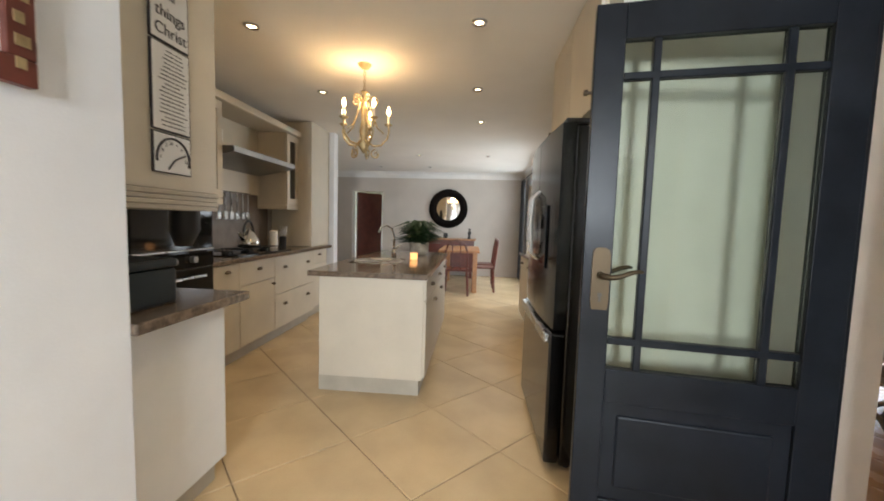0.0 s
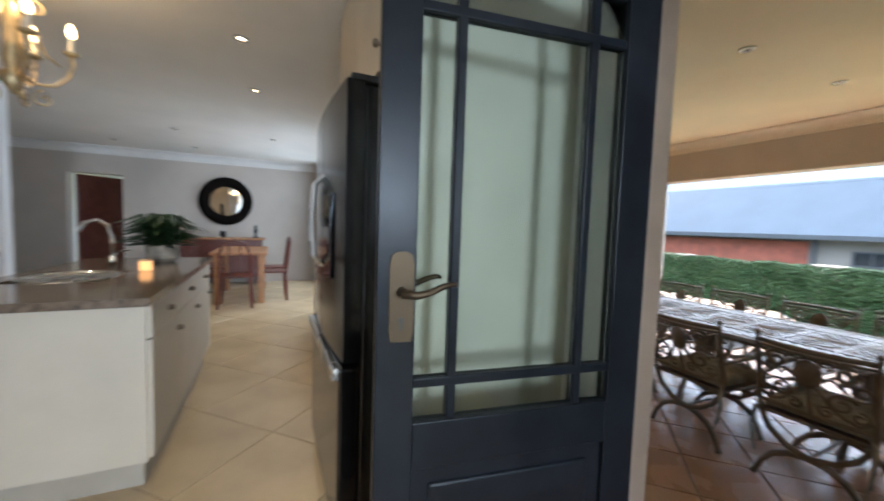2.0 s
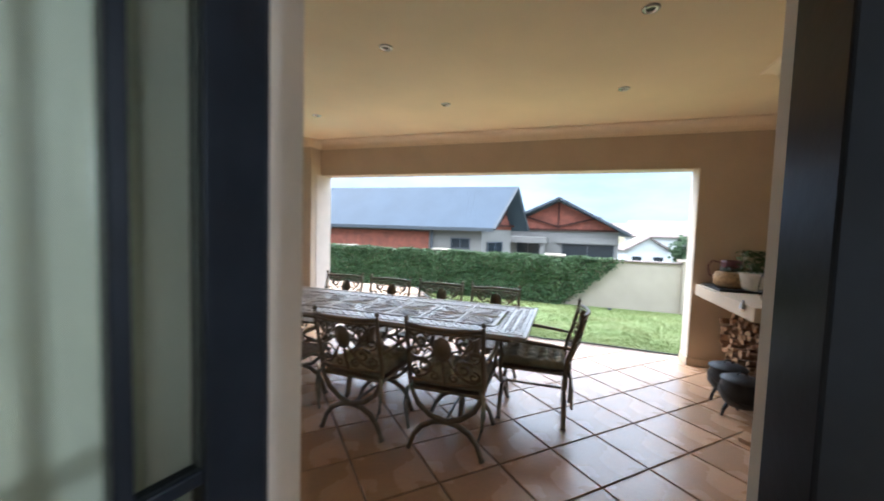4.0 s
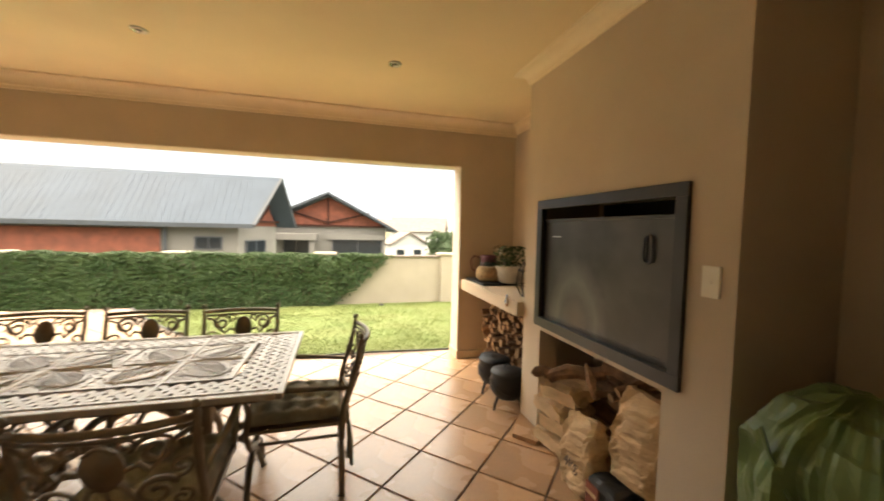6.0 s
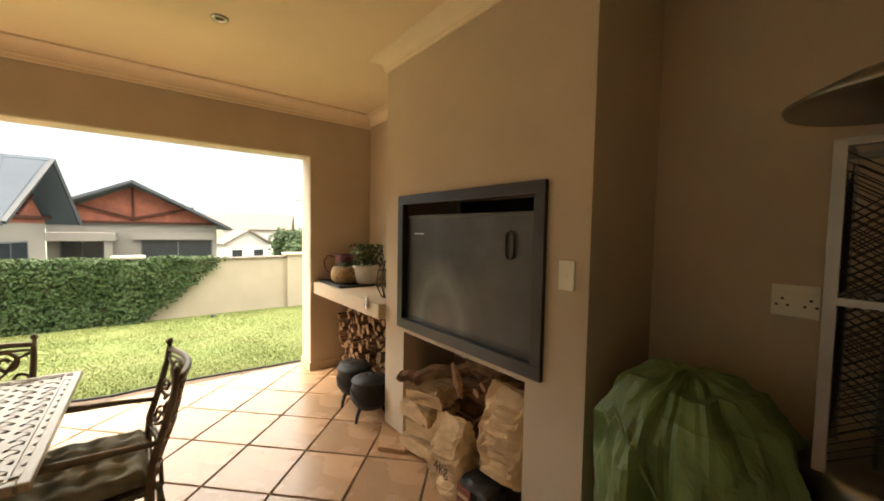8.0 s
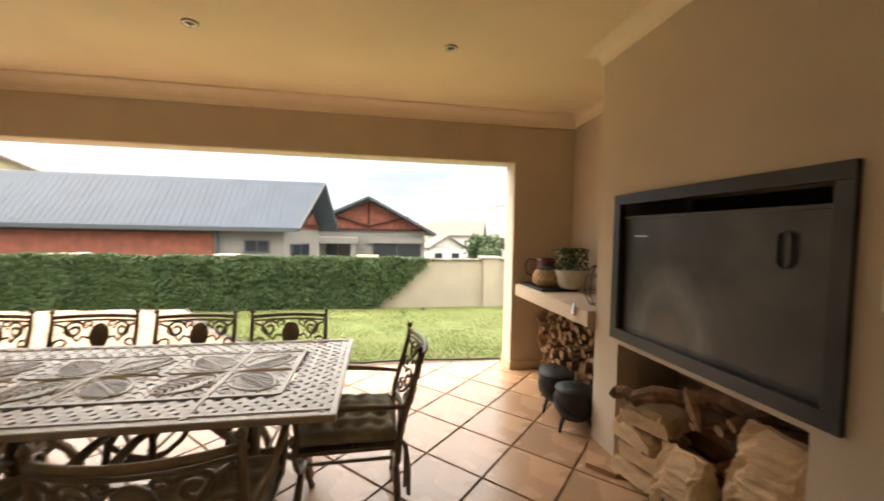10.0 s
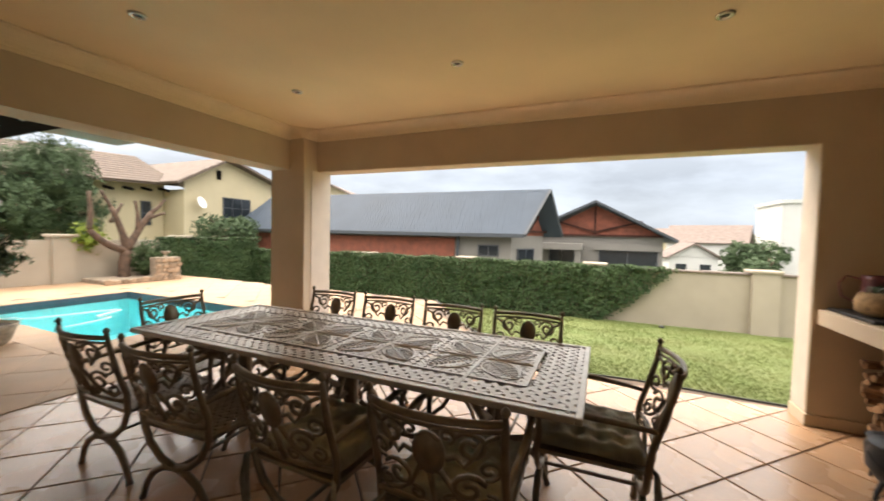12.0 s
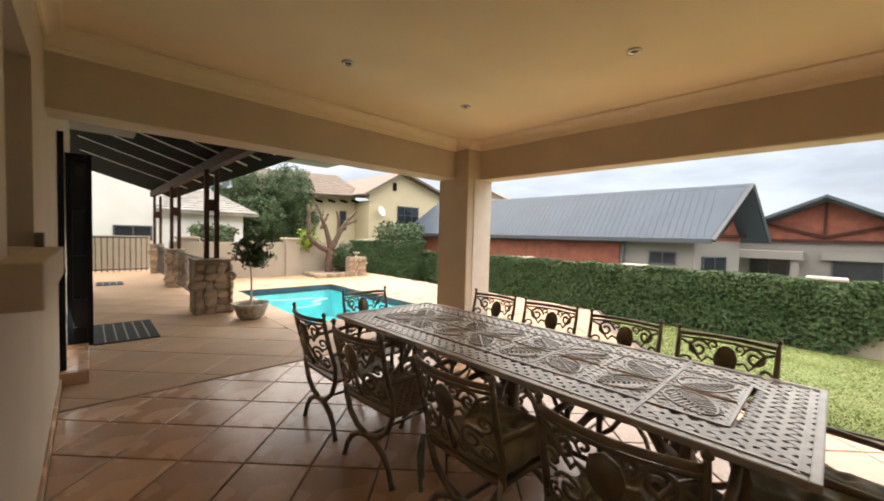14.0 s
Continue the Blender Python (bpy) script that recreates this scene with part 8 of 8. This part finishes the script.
# potted standard tree
pt_ = thing("potted_tree", "small clipped tree in a weathered round pot", "tree", pose(3.52, 7.45, FL))
b = bmesh.new()
lathe(b, [(0.15, 0), (0.20, 0.06), (0.25, 0.20), (0.27, 0.25), (0.25, 0.255), (0.23, 0.21)], (3.52, 7.45, FL), 26)
part("pot", b, POTGREY, pt_, smooth=True)
b = bmesh.new()
cyl(b, (3.52, 7.45, FL + 0.20), (3.52, 7.45, FL + 0.22), 0.235)
part("soil", b, SOIL, pt_)
b = bmesh.new()
sweep(b, [(3.52, 7.45, FL + 0.2), (3.53, 7.45, FL + 0.5), (3.52, 7.46, FL + 0.85), (3.53, 7.45, FL + 1.05)], [0.020, 0.016, 0.015, 0.012], 7)
for k in range(9):
    a = k * 0.7
    sweep(b, [(3.53, 7.45, FL + 0.80 + 0.03 * k), (3.53 + 0.2 * math.cos(a), 7.45 + 0.2 * math.sin(a), FL + 0.92 + 0.045 * k)], 0.006, 4)
part("trunk", b, POTWHITE, pt_)


def crown(bm, c, rx, ry, rz, n, size, seed, hollow=0.35, gaps=0.28):
    """Leaves in uneven clumps through an ellipsoid, with gaps."""
    random.seed(seed)
    pts_ = []
    while len(pts_) < n:
        v_ = Vector((random.gauss(0, 1), random.gauss(0, 1), random.gauss(0, 1))).normalized() * random.uniform(hollow, 1.0)
        if noise.noise(v_ * 2.6 + Vector((seed, 0, 0))) < gaps - 0.42 + 0.35 * v_.length:
            continue
        bump_ = 1 + 0.22 * noise.noise(v_.normalized() * 2.2 + Vector((0, seed, 0)))
        pts_.append(((c[0] + v_.x * rx * bump_, c[1] + v_.y * ry * bump_, c[2] + v_.z * rz * bump_), v_))
    leaves(bm, pts_, size, 0.6)


b = bmesh.new()
crown(b, (3.54, 7.45, FL + 1.06), 0.36, 0.36, 0.30, 2600, 0.028, 5, 0.1)
part("crown", b, LEAF_T, pt_, "sparse round leafy crown")

# pollarded tree in its stone bed behind the pool
bd = thing("stone_planter", "low curved field-stone planter round the tree", "planter", pose(7.6, 12.3, FL))
b = bmesh.new()
box(b, 6.75, 11.95, FL - 0.1, 8.5, 13.1, FL + 0.10, bevel=0.03)
part("bed", b, MORTAR, bd)
clad(bd, pose(6.75, 11.94, FL), 1.75, 0.14, 0.10)
b = bmesh.new()
box(b, 7.85, 11.98, FL + 0.08, 8.5, 12.25, FL + 0.62, bevel=0.02)
part("step_wall", b, MORTAR, bd)
clad(bd, pose(7.85, 11.97, FL + 0.08), 0.65, 0.55, 0.13)
tr_ = thing("pollarded_tree", "bare pollarded tree with thick reddish limbs", "tree", pose(7.4, 12.75, FL))
b = bmesh.new()
T0 = Vector((7.5, 12.7, FL + 0.05))
limbs = [((0, 0, 0), (-0.05, 0, 0.4), (0.05, 0, 0.75), 0.12, 0.11), ((0.05, 0, 0.75), (-0.45, 0, 0.85), (-0.75, 0, 1.3), 0.09, 0.06), ((-0.75, 0, 1.3), (-0.68, 0, 1.7), (-0.75, 0, 2.25), 0.06, 0.035), ((0.05, 0, 0.75), (0.0, 0, 1.2), (-0.3, 0, 1.9), 0.09, 0.05), ((-0.3, 0, 1.9), (-0.4, 0, 2.1), (-0.5, 0, 2.3), 0.04, 0.03), ((0.05, 0, 0.75), (0.3, 0, 1.3), (0.65, 0, 1.8), 0.09, 0.055), ((0.65, 0, 1.8), (0.9, 0, 2.0), (1.0, 0, 2.2), 0.05, 0.03), ((0.3, 0, 1.3), (0.35, 0, 1.7), (0.25, 0, 2.1), 0.05, 0.03), ((-0.3, 0, 1.5), (-0.1, 0.1, 1.8), (0.0, 0.1, 2.0), 0.045, 0.03), ((0.5, 0, 1.6), (0.75, -0.1, 1.75), (0.95, -0.1, 1.8), 0.04, 0.03)]
for k, (p0, p1, p2, r0, r1) in enumerate(limbs):
    P0_, P1_, P2_ = [T0 + Vector(p) + Vector((0, 0.12 * noise.noise((k, 1, 2)), 0)) for p in (p0, p1, p2)]
    pp = [(P0_ * (1 - t) + P1_ * t) * (1 - t) + (P1_ * (1 - t) + P2_ * t) * t for t in [i / 7 for i in range(8)]]
    pp = [p + Vector((0.025 * noise.noise((i, k, 0)), 0, 0.02 * noise.noise((i, k, 7)))) for i, p in enumerate(pp)]
    sweep(b, pp, [1.15 * (r0 + (r1 - r0) * i / 7) + 0.012 * noise.noise((i * 0.9, k, 3)) for i in range(8)], 9)
part("trunk", b, BARK, tr_, smooth=True)
b = bmesh.new()
crown(b, (6.95, 13.15, FL + 1.15), 0.45, 0.25, 0.5, 900, 0.045, 8, 0.2, 0.35)
tagged(part("yellow_shrub", b, LEAF_Y), "yellow-green shrub behind the pollarded tree", "shrub")
b = bmesh.new()
crown(b, (8.1, 12.65, FL + 0.55), 0.55, 0.42, 0.55, 4200, 0.032, 9, 0.5, 0.0)
tagged(part("clipped_bush", b, LEAF_H), "dense clipped dark green bush in the planter", "bush")
ur = bmesh.new()
lathe(ur, [(0.05, 0), (0.03, 0.05), (0.09, 0.12), (0.12, 0.16), (0.10, 0.16)], (8.2, 12.15, FL + 0.62), 14)
tagged(part("garden_urn", ur, POTGREY), "small dark garden urn on the stone planter", "urn")
# trees beyond the walls
def big_tree(x, y, z, h, rx, rz, n, size, seed, label, mt=LEAF_T):
    ob = thing("garden_tree", label, "tree", pose(x, y, z), group="trees beyond the walls")
    b = bmesh.new()
    sweep(b, [(0, 0, 0), (0.1, 0, h * 0.3), (0, 0.1, h * 0.6)], [0.18, 0.13, 0.08], 8)
    for k in range(7):
        a = k * 0.9 + seed
        sweep(b, [(0.05, 0.05, h * (0.3 + 0.04 * k)), (rx * 0.6 * math.cos(a), rx * 0.6 * math.sin(a), h * (0.55 + 0.05 * k))], [0.07, 0.025], 6)
    part("trunk", b, BARK, ob, world=False)
    b = bmesh.new()
    for k in range(6):
        a = k * 1.05 + seed
        q = 0.0 if k == 0 else 0.55
        crown(b, (q * rx * math.cos(a), q * rx * math.sin(a), h * 0.62 + (0.25 * rz if k % 2 else -0.2 * rz) * (k > 0)), rx * (0.75 if k == 0 else 0.5), rx * (0.75 if k == 0 else 0.5), rz * (0.85 if k == 0 else 0.5), n // 6, size, seed * 7 + k, 0.45, 0.2)
    part("crown", b, mt, ob, "uneven leafy crown", world=False)


big_tree(9.2, 23.6, -0.9, 5.6, 2.9, 3.3, 60000, 0.062, 2, "broad dark green tree beyond the garden wall")
big_tree(5.2, 18.5, -0.4, 2.3, 1.0, 0.6, 1800, 0.07, 3, "low green shrub beyond the walk")
big_tree(15.6, 19.5, -1.2, 3.6, 1.7, 1.4, 3600, 0.085, 4, "leafy green shrub tree before the cream house")
big_tree(29.0, -7.3, -2.4, 4.2, 1.7, 1.5, 5200, 0.10, 5, "round green tree beyond the boundary wall")
big_tree(25.0, -6.3, -2.4, 3.4, 0.9, 1.0, 1800, 0.10, 6, "small conical green tree beyond the boundary wall")
big_tree(60, -14, -4, 6.5, 5, 2.8, 3000, 0.3, 7, "tree in the distance")
big_tree(75, 2, -4, 6.0, 6, 2.6, 3000, 0.3, 8, "tree in the distance")
# grass blades on the lawn
random.seed(31)
gv, gf = [], []
for _ in range(150000):
    u = random.random() ** 1.6
    y = random.uniform(-3.5, 5.5)
    x = lawn_edge(max(-1.5, y)) + 0.02 + u * (11.9 - 5.8)
    if x > 11.9 or (y > 4.2 and x < 9.1):
        continue
    z = ground_z(x, y)
    h = random.uniform(0.008, 0.020) * (1 + 0.5 * noise.noise((x * 1.3, y * 1.3, 0)))
    a, w_ = random.uniform(0, 6.28), 0.002 + 0.00045 * x
    ca_, sa_ = math.cos(a) * w_, math.sin(a) * w_
    k = len(gv)
    lx, ly = random.gauss(0, 0.014), random.gauss(0, 0.014)
    gv += [(x - ca_, y - sa_, z - 0.004), (x + ca_, y + sa_, z - 0.004), (x + lx, y + ly, z + h)]
    gf.append((k, k + 1, k + 2))
me = bpy.data.meshes.new("grass")
me.from_pydata(gv, [], gf)
me.materials.append(BLADE)
tagged(new("grass", me), "short bright green lawn grass", "grass", kind="stuff")
eb = bmesh.new()
epts = [(lawn_edge(y) + 0.012, y) for y in ys if y < 4.3]
sweep(eb, [(x, y, FL - 0.012) for x, y in epts], 0.022, 5)
part("trim_lawn_edging", eb, BLACKMAT, kind="structure", label="dark edging strip between paving and lawn")
spt = bmesh.new()
lathe(spt, [(0.05, 0.0), (0.06, 0.03), (0.03, 0.06), (0.005, 0.065)], (11.3, -0.35, ground_z(11.3, -0.35)), 10)
tagged(part("garden_spike_lamp", spt, BLACKMAT), "small dark garden light in the lawn", "garden light")

# ---- tiles ----
def tile_mesh(name, outline, th, mt, bevel=0.004):
    """A bevelled tile from its outline, with the top at zero."""
    n = len(outline)
    cx_, cy_ = sum(p[0] for p in outline) / n, sum(p[1] for p in outline) / n
    vs, fs = [], []
    for k_, z in ((1.0, -th), (1.0, -bevel), (None, 0.0)):
        for x, y in outline:
            d_ = math.hypot(x - cx_, y - cy_)
            s = k_ if k_ else max(0.3, 1 - bevel * 1.3 / max(d_, 1e-4))
            vs.append((cx_ + (x - cx_) * s, cy_ + (y - cy_) * s, z))
    for r_ in (0, 1):
        for i in range(n):
            j = (i + 1) % n
            fs.append((r_ * n + i, r_ * n + j, (r_ + 1) * n + j, (r_ + 1) * n + i))
    fs.append(tuple(range(2 * n, 3 * n)))
    me = bpy.data.meshes.new(name)
    me.from_pydata(vs, [], fs)
    me.materials.append(mt)
    return me


def clip_poly(poly, test):
    """Sutherland-Hodgman against half planes (nx, ny, d): keep nx*x + ny*y <= d."""
    for nx_, ny_, d_ in test:
        out = []
        for i in range(len(poly)):
            p, q = poly[i - 1], poly[i]
            fp, fq = nx_ * p[0] + ny_ * p[1] - d_, nx_ * q[0] + ny_ * q[1] - d_
            if fp <= 0:
                out.append(p)
            if (fp <= 0) != (fq <= 0):
                t = fp / (fp - fq)
                out.append((p[0] + (q[0] - p[0]) * t, p[1] + (q[1] - p[1]) * t))
        poly = out
        if len(poly) < 3:
            return []
    return poly


def diagonal_tiles(parent, size, u0, v0, gap, rect, z, mt, th, skip=None, name="tile"):
    x0, y0, x1, y1 = rect
    r2 = math.sqrt(0.5)
    half = [(1, 0, x1), (-1, 0, -x0), (0, 1, y1), (0, -1, -y0)]
    us, vs = [(x + y) * r2 for x in (x0, x1) for y in (y0, y1)], [(y - x) * r2 for x in (x0, x1) for y in (y0, y1)]
    h = size / 2 - gap / 2
    whole = tile_mesh(name, [((du - dv) * r2, (du + dv) * r2) for du, dv in ((-h, -h), (h, -h), (h, h), (-h, h))], th, mt)
    for i in range(int((min(us) - u0) / size) - 1, int((max(us) - u0) / size) + 2):
        for j in range(int((min(vs) - v0) / size) - 1, int((max(vs) - v0) / size) + 2):
            u, v = u0 + (i + 0.5) * size, v0 + (j + 0.5) * size
            cx_, cy_ = (u - v) * r2, (u + v) * r2
            q = [(cx_ + (du - dv) * r2, cy_ + (du + dv) * r2) for du, dv in ((-h, -h), (h, -h), (h, h), (-h, h))]
            c = clip_poly(q, half)
            if not c or (skip and skip(sum(p[0] for p in c) / len(c), sum(p[1] for p in c) / len(c))):
                continue
            inside = len(c) == 4 and all(abs(a[0] - b_[0]) + abs(a[1] - b_[1]) < 1e-6 for a, b_ in zip(sorted(q), sorted(c)))
            ar_ = abs(sum(c[k - 1][0] * c[k][1] - c[k][0] * c[k - 1][1] for k in range(len(c)))) / 2
            if ar_ < 0.002:
                continue
            me = whole if inside else tile_mesh(name, [(x - cx_, y - cy_) for x, y in c], th, mt)
            t_ = new(name, me)
            t_.parent = parent
            t_.matrix_basis = placed(parent).inverted() @ Matrix.Translation((cx_, cy_, z + random.uniform(-0.0008, 0.0006)))


random.seed(41)
fk = thing("floor_kitchen", "large cream porcelain floor tiles laid diagonally", "floor", pose(0, 3, 0), kind="structure")
diagonal_tiles(fk, 0.60, 0.945, 1.285, 0.005, (-2.5, -4.2, 1.2, 8.9), 0.0, TILE_IN, 0.012)
fp_ = thing("floor_patio", "terracotta patio floor tiles laid diagonally", "floor", pose(3.5, 2, FL), kind="structure")
diagonal_tiles(fp_, 0.41, 2.82, -2.49, 0.011, (1.45, -1.2, 5.70, 4.98), FL, TILE_OUT, 0.014)
fv = thing("pavement", "orange paving slabs round the pool", "pavement", pose(4, 8, FL), kind="structure")


def off_paving(x, y):
    if y < 5.0 and x < 5.70:
        return True
    if POOL[0] - 0.2 < x < POOL[1] + 0.2 and POOL[2] - 0.2 < y < POOL[3] + 0.2:
        return True
    return x > lawn_edge(y) - 0.2


diagonal_tiles(fv, 0.41, 2.82, -2.49, 0.008, (5.72, -1.5, 9.0, 4.98), FL, PAVE, 0.014, off_paving, "slab")
diagonal_tiles(fv, 0.60, 3.0, 0.2, 0.006, (1.45, 5.02, 9.0, 11.2), FL, PAVE, 0.014, off_paving, "slab")
cb = []
for x0_, y0_, x1_, y1_ in ((POOL[0] - 0.42, POOL[2] - 0.42, POOL[0], POOL[3] + 0.42), (POOL[1], POOL[2] - 0.42, POOL[1] + 0.42, POOL[3] + 0.42), (POOL[0], POOL[2] - 0.42, POOL[1], POOL[2]), (POOL[0], POOL[3], POOL[1], POOL[3] + 0.42)):
    n_ = 10
    for k in range(n_):
        if x1_ - x0_ < y1_ - y0_:
            q = (x0_, y0_ + (y1_ - y0_) * k / n_, x1_, y0_ + (y1_ - y0_) * (k + 1) / n_ - 0.006)
        else:
            q = (x0_ + (x1_ - x0_) * k / n_, y0_, x0_ + (x1_ - x0_) * (k + 1) / n_ - 0.006, y1_)
        s_ = new("coping_slab", tile_mesh("coping_slab", [(q[0], q[1]), (q[2], q[1]), (q[2], q[3]), (q[0], q[3])], 0.03, PAVE))
        s_.parent = fv
        s_.matrix_basis = placed(fv).inverted() @ Matrix.Translation((0, 0, FL + 0.004))
